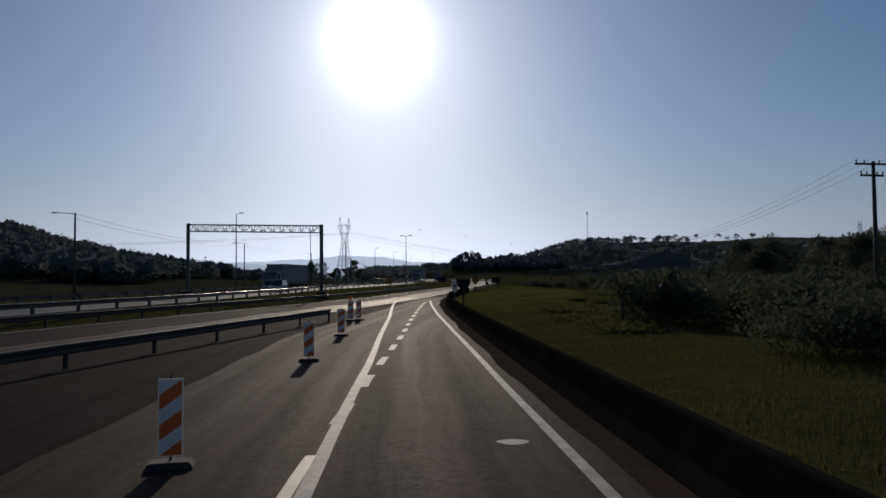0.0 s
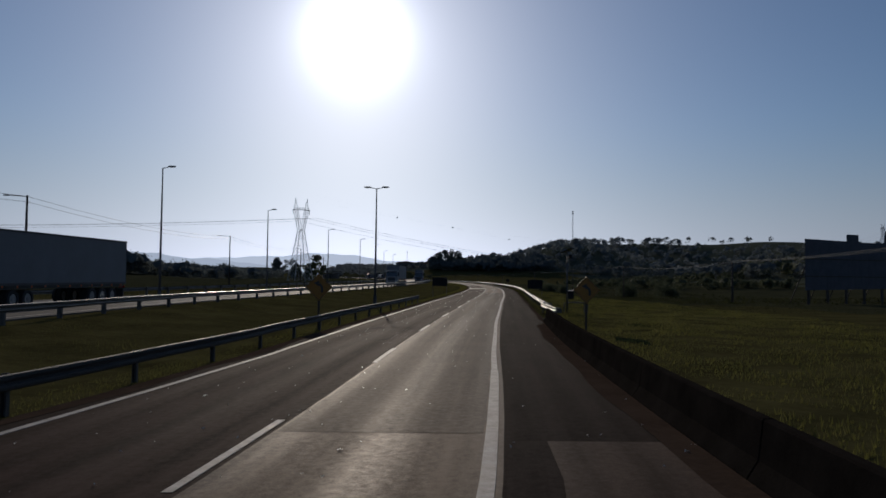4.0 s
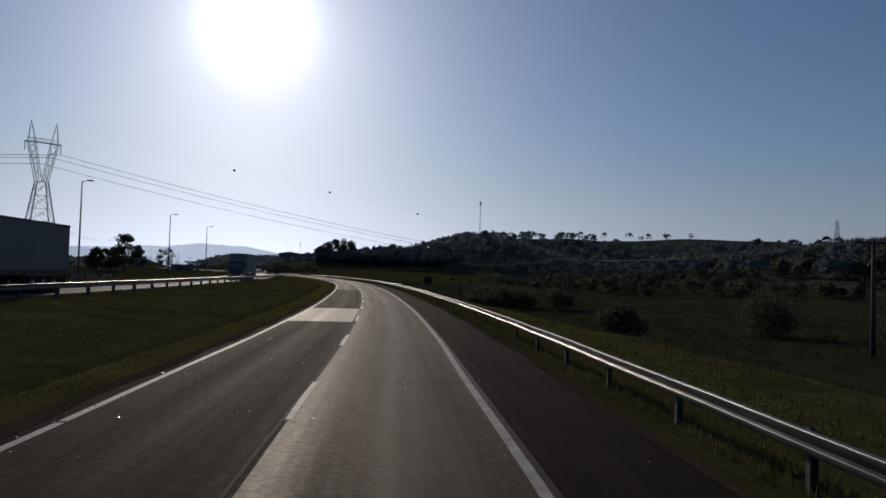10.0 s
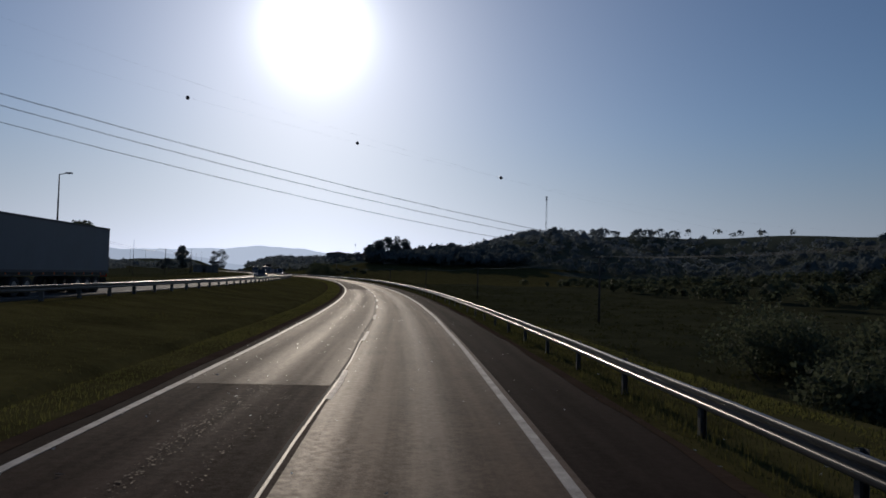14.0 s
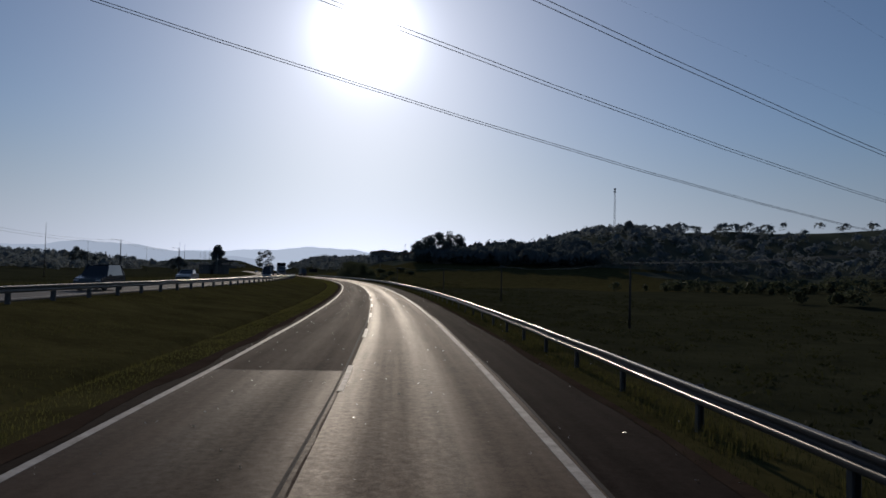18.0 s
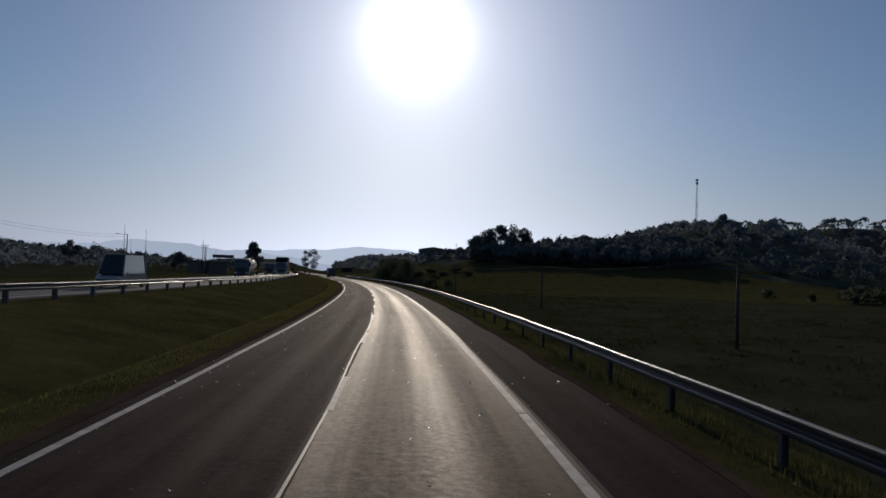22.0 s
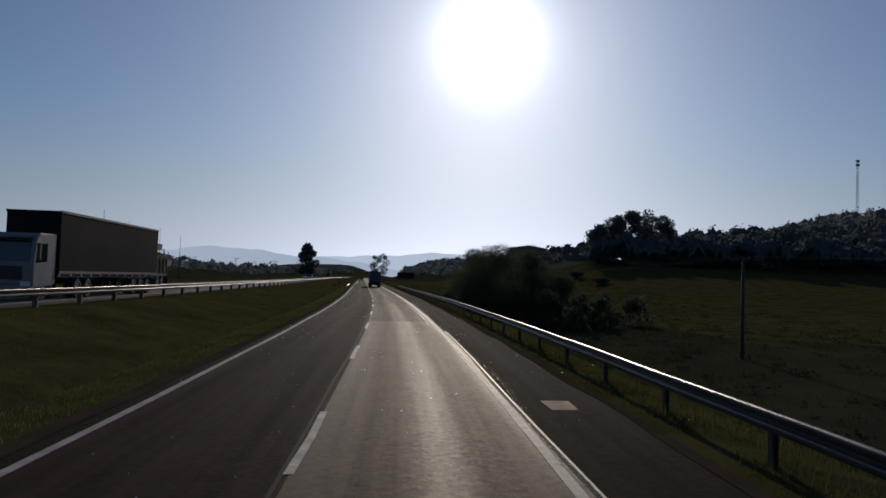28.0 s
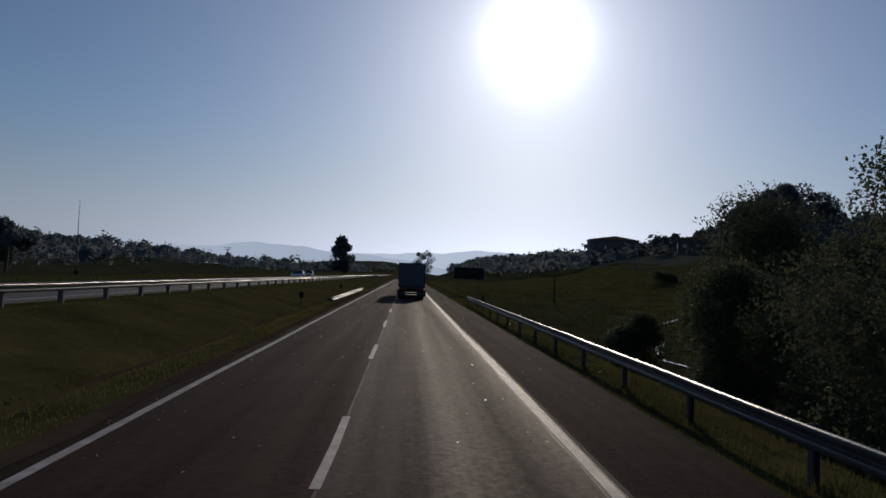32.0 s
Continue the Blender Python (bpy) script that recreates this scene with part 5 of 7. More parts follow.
# ---------------------------------------------------------------- gantry, lamps, poles and towers
def gantry():
    a, b = Vector((-29.8, 90.5, 0)), Vector((-12.1, 85.8, 0))
    za, zb = gz(a.x, a.y), gz(b.x, b.y)
    t = thing("sign_gantry", "dark steel sign gantry with a lattice beam over the opposite carriageway", "gantry", place=(b.x, b.y, 0))
    o = Vector((b.x, b.y, 0))
    for name, p, z, top in (("leg", a - o, za, 9.55), ("leg", b - o, zb, 8.95)):
        q = Build()
        q.box((p.x, p.y, (z + top) / 2 - 0.1), (0.42, 0.42, top - z + 0.3), 15)
        part(name, q, M_STEEL, t, bevel=0.02)
        q = Build()
        q.box((p.x, p.y, z + 0.25), (1.5, 1.5, 0.9), 15, taper=0.75)
        part("footing", q, M_CONC, t, bevel=0.03)
    d = (b - a)
    L = d.length
    d.normalize()
    n = Vector((-d.y, d.x, 0))
    for name, side in (("lattice_beam", 0.35), ("lattice_beam", -0.35)):
        q = Build()
        A, B = a - o + n * side + Vector((0, 0, 9.45)), b - o + n * side + Vector((0, 0, 8.85))
        dn = Vector((0, 0, -0.85))
        q.tube(A, B, 0.06, 0.06, 6).tube(A + dn, B + dn, 0.06, 0.06, 6)
        k = 14
        for i in range(k):
            p0, p1 = A.lerp(B, i / k), A.lerp(B, (i + 1) / k)
            q.tube(p0 + dn, p0.lerp(p1, 0.5), 0.035, 0.035, 5).tube(p0.lerp(p1, 0.5), p1 + dn, 0.035, 0.035, 5).tube(p0, p0 + dn, 0.03, 0.03, 5)
        part(name, q, M_STEEL, t)
    q = Build()
    for i in range(15):
        for h in (9.45, 8.6):
            A, B = a - o + Vector((0, 0, h)), b - o + Vector((0, 0, h - 0.6))
            p = A.lerp(B, i / 14)
            q.tube(p + n * 0.35, p - n * 0.35, 0.025, 0.025, 5)
    part("tie_frame", q, M_STEEL, t)


gantry()


def street_lamp(x, y, top, double=False, turn=0.0, group="street lamps"):
    z0 = gz(x, y)
    t = thing("street_lamp", "tall grey street lamp with twin heads on the median" if double else "tall grey street lamp with one short arm", "street lamp", group, place=(x, y, z0), turn=turn)
    h = top - z0
    q = Build()
    q.tube((0, 0, -0.2), (0, 0, h * 0.5), 0.11, 0.085, 10).tube((0, 0, h * 0.5), (0, 0, h - 0.1), 0.085, 0.05, 10)
    part("pole", q, M_STEEL, t, smooth=True)
    q = Build()
    q.tube((0, 0, -0.1), (0, 0, 0.9), 0.16, 0.15, 10)
    part("base_sleeve", q, M_STEEL, t)
    for sx in ((-1, 1) if double else (1,)):
        q = Build()
        q.tube((0, 0, h - 0.15), (sx * 0.75, 0, h + 0.02), 0.035, 0.03, 6)
        part("arm", q, M_STEEL, t)
        q = Build()
        q.loft([[(sx * xx, yy * w, h + zz * hh + 0.02) for yy, zz in ((-1, -1), (1, -1), (1, 0.4), (0.5, 1), (-0.5, 1), (-1, 0.4))] for xx, w, hh in ((0.5, 0.06, 0.04), (0.66, 0.12, 0.06), (0.98, 0.13, 0.06), (1.16, 0.07, 0.04))])
        head = part("lamp_head", q, M_STEEL, t, smooth=False)
        q = Build()
        q.box((sx * 0.84, 0, h - 0.05), (0.4, 0.18, 0.03))
        part("lens", q, M_LAMPGLASS, head)
    return t


for x, y, top in [(-27.0, 103.2, 12.1), (-21.1, 134.7, 11.7), (-17.9, 167.2, 11.2), (-13.0, 200.2, 10.9), (-8.9, 233.7, 11.0), (-6.3, 266, 11.2), (-4.6, 309.9, 11.2), (-1.6, 335, 10.8)]:
    street_lamp(x, y, top, False, heading(y))
street_lamp(-2.8, 137.5, 10.65, True, -10, "street lamps")


def utility_pole(x, y, top, arms=2, turn=0.0, label="slender concrete utility pole with timber crossarm and insulators", hidden=0.0, group="field utility poles", mat=M_CONCP):
    z0 = gz(x, y) - hidden
    t = thing("utility_pole", label, "utility pole", group, place=(x, y, z0), turn=turn)
    h = top - z0
    q = Build()
    q.tube((0, 0, -0.3), (0, 0, h), 0.16, 0.10, 8)
    part("pole", q, mat, t, smooth=True)
    for k in range(arms):
        z = h - 0.15 - 0.7 * k
        w = 1.15 if k == 0 else 0.8
        q = Build()
        q.box((0, 0.12, z), (2 * w, 0.1, 0.12))
        part("crossarm", q, M_WOODP, t, bevel=0.01)
        for u in (-0.92, -0.45, 0.45, 0.92):
            q = Build()
            q.tube((u * w, 0.12, z + 0.05), (u * w, 0.12, z + 0.17), 0.05, 0.03, 7).tube((u * w, 0.12, z + 0.17), (u * w, 0.12, z + 0.24), 0.045, 0.05, 7)
            part("insulator", q, M_POST, t)
    return t


FIELD_POLES = [(40.5, 156.7, 4.6), (48.8, 222.2, 5.1), (52.9, 281.2, 4.95), (55.2, 350, 5.1), (54.5, 428, 4.1), (49.7, 494.6, 4.3), (41.3, 552, 4.1), (27.7, 618.3, 4.6), (10, 690, 4.4), (-8, 765, 5)]
for i, (x, y, z) in enumerate(FIELD_POLES):
    utility_pole(x, y, z + 0.1, 2 if i in (3,) else 1, heading(y), mat=M_WOODP)
utility_pole(33.5, 93, 6.6, 1, 8, "utility pole with a timber crossarm behind the thicket", mat=M_WOODP)
utility_pole(27.7, 41.5, 9.3, 2, 8, "tall utility pole with two crossarms behind the thicket", mat=M_WOODP)
LEFT_POLES = [(-35.1, 72, 9.3), (-35.1, 140.3, 9.6), (-32.4, 208.8, 9.9), (-25.5, 258, 9.6), (-26, 322, 9.4), (-31, 392, 9.3), (-38.3, 459.6, 9.3), (-41, 530, 9.2), (-46, 592, 9.2)]


def arm_pole(x, y, top):
    z0 = gz(x, y)
    t = thing("lamp_pole", "dark concrete pole with a short lamp arm and cables", "lamp pole", "side-road lamp poles", place=(x, y, z0), turn=heading(y))
    h = top - z0
    q = Build()
    q.tube((0, 0, -0.2), (0, 0, h), 0.15, 0.09, 8)
    part("pole", q, M_WOODP, t, smooth=True)
    q = Build()
    q.tube((0, 0, h - 0.12), (-1.9, 0, h + 0.04), 0.04, 0.03, 6)
    part("arm", q, M_STEEL, t)
    q = Build()
    q.box((-2.1, 0, h + 0.03), (0.6, 0.22, 0.12), taper=0.8)
    part("lamp_head", q, M_STEEL, t, bevel=0.02)
    return t


for x, y, z in LEFT_POLES:
    arm_pole(x, y, z)
for x, y, z in [(-45.7, 640.6, 8.8), (-110.3, 848.6, 8.4), (-125.3, 907.3, 7.9), (-150, 990, 8.4)]:
    utility_pole(x, y, z, 2, heading(640) + 20, "distant utility pole with crossarms beside the opposite carriageway", group="roadside utility poles")
for x, y, z in [(14, 860, 13), (30, 905, 17), (22, 960, 20), (-20, 900, 10)]:
    utility_pole(x, y, z, 2, 5, "distant utility pole with crossarms on the rise", group="utility poles on the rise")


def rod(x, y, top):
    z0 = gz(x, y)
    t = thing("flag_mast", "tall thin bare mast standing beside the side road", "mast", "bare masts", place=(x, y, z0))
    h = top - z0
    q = Build()
    q.tube((0, 0, -0.2), (0, 0, h * 0.6), 0.09, 0.07, 7)
    part("lower_pole", q, M_WOODP, t, smooth=True)
    q = Build()
    q.tube((0, 0, h * 0.6), (0, 0, h), 0.055, 0.03, 7)
    part("upper_pole", q, M_STEEL, t, smooth=True)
    q = Build()
    q.box((0, 0, 0.1), (0.5, 0.5, 0.4))
    part("footing", q, M_CONC, t, bevel=0.03)


for x, y, z in [(-41.4, 493.8, 10.9), (-44.3, 587, 11), (-49.4, 609.3, 11.1), (-57.1, 671, 11.9), (-64, 690, 11.6), (-72, 716, 12), (-82, 745, 12), (-95, 700, 13), (-62, 560, 10)]:
    rod(x, y, z)


def strip_between(name, pts, r, parent, mat=M_WIRE, sag=0.0, n=14, sides=4):
    a, b = Vector(pts[0]), Vector(pts[1])
    q = Build()
    side = Vector((b.y - a.y, a.x - b.x, 0)).normalized()
    rings = []
    for i in range(n + 1):
        u = i / n
        p = a.lerp(b, u) - Vector((0, 0, 4 * sag * u * (1 - u)))
        rings.append([tuple(p + (side * math.cos(k * 6.2832 / sides) + Vector((0, 0, 1)) * math.sin(k * 6.2832 / sides)) * r) for k in range(sides)])
    q.loft(rings)
    ob = part(name, q, mat, parent)
    return ob


lines = thing("power_lines", "thin dark distribution cables strung between the field poles", "cables")
for (x0, y0, z0), (x1, y1, z1) in zip(FIELD_POLES[:-1], FIELD_POLES[1:]):
    for o in (-1.0, 0.0, 1.0):
        strip_between("cable", ((x0 + o, y0, z0 + 0.2), (x1 + o, y1, z1 + 0.2)), 0.012, lines, sag=0.7, n=8, sides=3)
lines = thing("power_lines", "thin dark cables strung between the side-road lamp poles", "cables")
for (x0, y0, z0), (x1, y1, z1) in zip(LEFT_POLES[:-1], LEFT_POLES[1:]):
    for o in (0.0, 0.5):
        strip_between("cable", ((x0, y0, z0 - 0.1 - o), (x1, y1, z1 - 0.1 - o)), 0.02, lines, sag=0.9, n=8, sides=3)
lines = thing("power_lines", "cables crossing to a tall utility pole behind the thicket", "cables")
for o in (-0.9, 0.0, 0.9):
    strip_between("cable", ((27.7 + o, 41.5, 9.5), (33.5 + o, 93, 6.8)), 0.014, lines, sag=0.8, n=8, sides=3)
    strip_between("cable", ((33.5 + o, 93, 6.8), (41 + o, 157, 4.9)), 0.014, lines, sag=0.8, n=8, sides=3)


def lattice_tower(x, y, top, turn, wide=3.9):
    """Four tapering braced legs to a waist, then a V with two horns and a bridge."""
    z0 = gz(x, y)
    h = top - z0
    t = thing("transmission_tower", "grey steel lattice transmission tower with two horned arms", "transmission tower", "transmission towers", place=(x, y, z0), turn=turn)
    waist, wz = 1.1, h * 0.60

    def ring(z):
        r = wide + (waist - wide) * min(1, z / wz)
        return [Vector((sx * r, sy * r * 0.9, z)) for sx, sy in ((-1, -1), (1, -1), (1, 1), (-1, 1))]

    lev = [wz * (1 - (1 - i / 7) ** 1.0) for i in range(8)]
    for i in range(4):
        q = Build()
        q.loft([[ring(a)[i] + Vector((sx * 0.1, sy * 0.1, 0)) for sx, sy in ((-1, -1), (1, -1), (1, 1), (-1, 1))] for a in lev])
        part("leg", q, M_LATTICE, t)
    q = Build()
    for a, b in zip(lev[:-1], lev[1:]):
        ra, rb = ring(a), ring(b)
        for i in range(4):
            j = (i + 1) % 4
            q.tube(ra[i], rb[j], 0.05, 0.05, 3, 0, False).tube(ra[j], rb[i], 0.05, 0.05, 3, 0, False).tube(rb[i], rb[j], 0.05, 0.05, 3, 0, False)
    part("bracing", q, M_LATTICE, t)
    bz = h * 0.86
    half = 3.0
    for sx in (-1, 1):
        q = Build()
        for sy in (-0.5, 0.5):
            A0, A1 = Vector((sx * waist, sy * 2, wz)), Vector((sx * half, sy, bz))
            B0, B1 = Vector((sx * 0.15, sy * 2, wz)), Vector((sx * (half - 1.5), sy, bz))
            q.tube(A0, A1, 0.08, 0.08, 4).tube(B0, B1, 0.07, 0.07, 4)
            for k in range(6):
                u, v = k / 6, (k + 1) / 6
                q.tube(A0.lerp(A1, u), B0.lerp(B1, v), 0.045, 0.045, 3, 0, False).tube(B0.lerp(B1, u), A0.lerp(A1, v), 0.045, 0.045, 3, 0, False)
            tip = Vector((sx * (half - 0.5), 0, h))
            q.tube(A1, tip, 0.06, 0.05, 4).tube(B1, tip, 0.06, 0.05, 4)
        part("horn", q, M_LATTICE, t)
        q = Build()
        q.tube((sx * (half + 0.5), 0, bz), (sx * (half + 0.5), 0, bz - 1.9), 0.09, 0.09, 5)
        part("insulator_string", q, M_POST, t)
    q = Build()
    q.tube((-half - 0.6, -0.4, bz), (half + 0.6, -0.4, bz), 0.08, 0.08, 4).tube((-half - 0.6, 0.4, bz), (half + 0.6, 0.4, bz), 0.08, 0.08, 4).tube((-half, 0, bz + 0.9), (half, 0, bz + 0.9), 0.06, 0.06, 4)
    for k in range(10):
        u = -half + 2 * half * k / 10
        q.tube((u, -0.4, bz), (u + 0.35, 0, bz + 0.9), 0.04, 0.04, 3, 0, False).tube((u + 0.35, 0, bz + 0.9), (u + 0.7, 0.4, bz), 0.04, 0.04, 3, 0, False)
    part("bridge", q, M_LATTICE, t)
    return t


TOW_A, TOW_B = Vector((-38.2, 353, 32.6)), Vector((395, 613, 48.6))
lattice_tower(TOW_A.x, TOW_A.y, 33.2, 33, 3.9)
lattice_tower(TOW_B.x, TOW_B.y, 50, 33, 3.9)
hv = thing("transmission_lines", "paired high-voltage conductors sagging across the road", "cables")
across = Vector((-260, 432, 0)).normalized()
for k, high, sag in ((0.38, 24.2, 26.05), (-1.65, 24.7, 25.7), (-3.6, 24.4, 25.5)):
    for j in (-0.22, 0.22):
        a = Vector((TOW_A.x, TOW_A.y, high)) + across * (k * 3.9 + j)
        b = Vector((TOW_B.x, TOW_B.y, 43.0)) + across * (k * 3.9 + j)
        strip_between("conductor", (a, b), 0.021, hv, sag=sag, n=30)
        c = Vector((-520, 330, 34)) + across * (k * 3.9 + j)
        strip_between("conductor", (a, c), 0.024, hv, sag=10, n=16)
for off, sag, marks in ((0.0, 20.5, (0.088, 0.147)), (-14.0, 26.2, (0.19,))):
    guard = thing("shield_wire", "thin shield wire with dark round marker balls", "cable", "shield wires")
    a, b = TOW_A + across * off + Vector((0, 0, 0.5)), TOW_B + across * off + Vector((0, 0, 1.5))
    strip_between("wire", (a, b), 0.004, guard, sag=sag, n=30, sides=3)
    for u in marks:
        p = a.lerp(b, u) - Vector((0, 0, 4 * sag * u * (1 - u)))
        q = Build()
        q.loft([[(p.x + math.cos(i * math.pi / 5) * 0.3 * math.sin(w), p.y + math.sin(i * math.pi / 5) * 0.3 * math.sin(w), p.z - 0.3 * math.cos(w)) for i in range(10)] for w in (0.15, 0.6, 1.1, 1.57, 2.05, 2.55, 3.0)])
        part("marker_ball", q, M_BLACK, guard, smooth=True)


def telecom_mast(x, y, base, top):
    t = thing("telecom_mast", "tall slim lattice telecom mast on the wooded hilltop", "mast", place=(x, y, base))
    h = top - base
    for i in range(3):
        a = i * 2.094
        q = Build()
        q.tube((math.cos(a) * 1.5, math.sin(a) * 1.5, -6), (math.cos(a) * 0.7, math.sin(a) * 0.7, h), 0.16, 0.12, 4)
        part("leg", q, M_LATTICE, t)
    q = Build()
    n = 18
    for k in range(n):
        r0, r1 = 1.5 - 0.8 * k / n, 1.5 - 0.8 * (k + 1) / n
        for i in range(3):
            a, b = i * 2.094, (i + 1) * 2.094
            q.tube((math.cos(a) * r0, math.sin(a) * r0, h * k / n), (math.cos(b) * r1, math.sin(b) * r1, h * (k + 1) / n), 0.09, 0.09, 3, 0, False)
    part("bracing", q, M_LATTICE, t)
    for k, z in enumerate((h - 1.2, h - 4.5)):
        q = Build()
        q.tube((0, 0, z), (0, 0, z + 1.6), 1.5, 1.5, 9)
        part("antenna", q, M_CABW, t)


telecom_mast(284.9, 1177, 60, 111)
telecom_mast(40, 2300, 20, 84)


# ---------------------------------------------------------------- signs and roadside furniture
def plate_sign(name, label, x, y, z, outline, mats, turn, post, legs=(0.0,), category="road sign", back=False, ground=None):
    """A thin plate on round posts. Outline in metres round the plate's centre, z is the centre's height."""
    z0 = gz(x, y) if ground is None else ground
    t = thing(name, label, category, "road signs", place=(x, y, z0), turn=turn)
    zc = z - z0
    q = Build()
    q.slab([(a, b + zc) for a, b in outline], -0.012, 0.012)
    plate = part("plate", q, mats, t)
    lo = min(b for a, b in outline)
    for u in legs:
        q = Build()
        q.tube((u, 0.05, -0.3), (u, 0.05, zc + abs(lo) * 0.8), post, post, 8)
        part("post", q, M_WOODP if post > 0.05 else M_STEEL, t)
    return t, plate, zc


def ngon(n, r, a0=0.0):
    return [(r * math.cos(a0 + 2 * math.pi * i / n), r * math.sin(a0 + 2 * math.pi * i / n)) for i in range(n)]


def arrow(parent, zc, flip=1, mat=M_BLACK):
    q = Build()
    pts = [(0.16, -0.26), (0.17, -0.05), (0.10, 0.10), (-0.02, 0.17)]
    for (a, b), (c, d) in zip(pts[:-1], pts[1:]):
        dx, dy = c - a, d - b
        l = math.hypot(dx, dy)
        nx, ny = -dy / l * 0.055, dx / l * 0.055
        q.slab([(flip * (a + nx), b + ny + zc), (flip * (c + nx), d + ny + zc), (flip * (c - nx), d - ny + zc), (flip * (a - nx), b - ny + zc)], -0.02, -0.0135)
    q.slab([(flip * 0.02, 0.33 + zc), (flip * -0.24, 0.20 + zc), (flip * 0.02, 0.04 + zc)], -0.02, -0.0135)
    part("arrow", q, mat, parent)


for x, y, flip, lab in ((8.45, 107.5, 1, "amber diamond warning sign with a black bend arrow"), (-4.8, 108.3, 1, "faded amber diamond warning sign with a black bend arrow")):
    t, pl, zc = plate_sign("warning_sign", lab, x, y, 1.90, ngon(4, 0.68), M_YELLOW, -4, 0.055)
    arrow(pl, zc, flip)
    q = Build()
    for a, b in zip(ngon(4, 0.63), ngon(4, 0.63)[1:] + ngon(4, 0.63)[:1]):
        q.tube((a[0], -0.014, a[1] + zc), (b[0], -0.014, b[1] + zc), 0.012, 0.012, 4)
    part("border", q, M_BLACK, pl)
tri = [(-0.52, 0.44), (-0.50, 0.47), (0.50, 0.47), (0.52, 0.44), (0.50, 0.2), (0.34, -0.1), (0.1, -0.40), (-0.1, -0.40), (-0.34, -0.1), (-0.50, 0.2)]
plate_sign("yield_sign", "dark back of a rounded triangular sign on a timber post", 3.05, 49.6, 1.82, tri, M_SIGNBACK, 0, 0.07)
t, pl, zc = plate_sign("round_sign", "white round sign with a dark mark on a timber post", 2.45, 49.9, 1.8, ngon(24, 0.45), M_WHITE, 57, 0.06)
q = Build()
q.slab([(-0.2, zc - 0.05), (0.2, zc - 0.05), (0.2, zc + 0.05), (-0.2, zc + 0.05)], -0.018, -0.0135).slab([(-0.25, zc - 0.12), (-0.2, zc - 0.12), (-0.2, zc + 0.12), (-0.25, zc + 0.12)], -0.018, -0.0135)
part("mark", q, M_BLACK, pl)
plate_sign("round_sign", "dark back of a round sign on a slim post", 29.55, 260.3, 1.78, ngon(20, 0.47), M_SIGNBACK, heading(260), 0.04)
plate_sign("round_sign", "dark diamond sign far ahead beside the median", -56, 800, 2.6, ngon(4, 0.75), M_SIGNBACK, heading(760), 0.05)
for x, y, x1, y1, lab in ((4.23, 170.1, 6.26, 169.6, "dark rectangular sign back on two thin legs in the median"), (17.16, 167.9, 19.12, 167.4, "dark rectangular sign back on two thin legs beyond the guardrail")):
    turn = math.degrees(math.atan2(y1 - y, x1 - x))
    half = math.hypot(x1 - x, y1 - y) / 2
    zc = 1.85 if x < 10 else 1.66
    plate_sign("board_sign", lab, (x + x1) / 2, (y + y1) / 2, zc, [(-half, -0.6), (half, -0.6), (half, 0.55), (half - 0.15, 0.58), (0, 0.62), (-half, 0.58)], M_SIGNBACK, turn, 0.03, (-half * 0.92, half * 0.92))
b32 = place(760, 9.5)
plate_sign("board_sign", "large dark rectangular sign back on two legs beyond the shoulder", b32.x, b32.y, 2.9, [(-2.3, -0.9), (2.3, -0.9), (2.3, 0.9), (-2.3, 0.9)], M_SIGNBACK, heading(760), 0.06, (-1.6, 1.6))
for s, d, h in ((716, 7.0, 1.1), (703, -7.6, 0.9), (735, -7.8, 0.9)):
    p = place(s, d)
    t = thing("marker_post", "short dark marker post with a small plate", "marker post", "marker posts", place=(p.x, p.y, gz(p.x, p.y)), turn=heading(s))
    q = Build()
    q.box((0, 0, h / 2 - 0.1), (0.07, 0.05, h + 0.2))
    part("post", q, M_WOODP, t)
    q = Build()
    q.box((0, -0.04, h - 0.12), (0.3, 0.02, 0.42))
    part("plate", q, M_SIGNBACK, t)


def billboard():
    a, b = Vector((48.2, 154.0, 0)), Vector((61.9, 158.4, 0))
    z0 = gz((a.x + b.x) / 2, (a.y + b.y) / 2)
    turn = math.degrees(math.atan2(b.y - a.y, b.x - a.x))
    w = (b - a).length
    t = thing("billboard", "large weathered dark billboard back with struts and ragged top", "billboard", place=((a.x + b.x) / 2, (a.y + b.y) / 2, z0), turn=turn)
    n = 12
    for i in range(n):
        q = Build()
        q.box((-w / 2 + w * (i + 0.5) / n, 0, 4.5 - z0), (w / n - 0.02, 0.08, 6.2 - 0.5 * i / n))
        part("panel", q, M_BILL, t)
    for i in range(5):
        q = Build()
        u = -w / 2 + 0.8 + (w - 1.6) * i / 4
        q.box((u, 0.25, 2.9 - z0 / 2), (0.25, 0.25, 7.2 - z0))
        part("post", q, M_WOODP, t)
        q = Build()
        q.tube((u, 0.25, 5.5), (u, 3.0, 0.0), 0.07, 0.07, 6)
        part("strut", q, M_WOODP, t)
    q = Build()
    q.box((0.9, 0, 7.85 - z0), (2.0, 0.1, 1.0))
    part("raised_panel", q, M_BILL, t)
    q = Build()
    q.box((w / 2 - 0.2, 0.1, 8.0 - z0), (0.35, 0.12, 2.0), tilt=8)
    part("leaning_plank", q, M_BILL, t)
    q = Build()
    q.box((0, -0.1, 3.1 - z0), (w + 0.3, 0.06, 0.1)).box((0, -0.1, 5.2 - z0), (w + 0.3, 0.06, 0.1))
    part("batten", q, M_WOODP, t)


billboard()


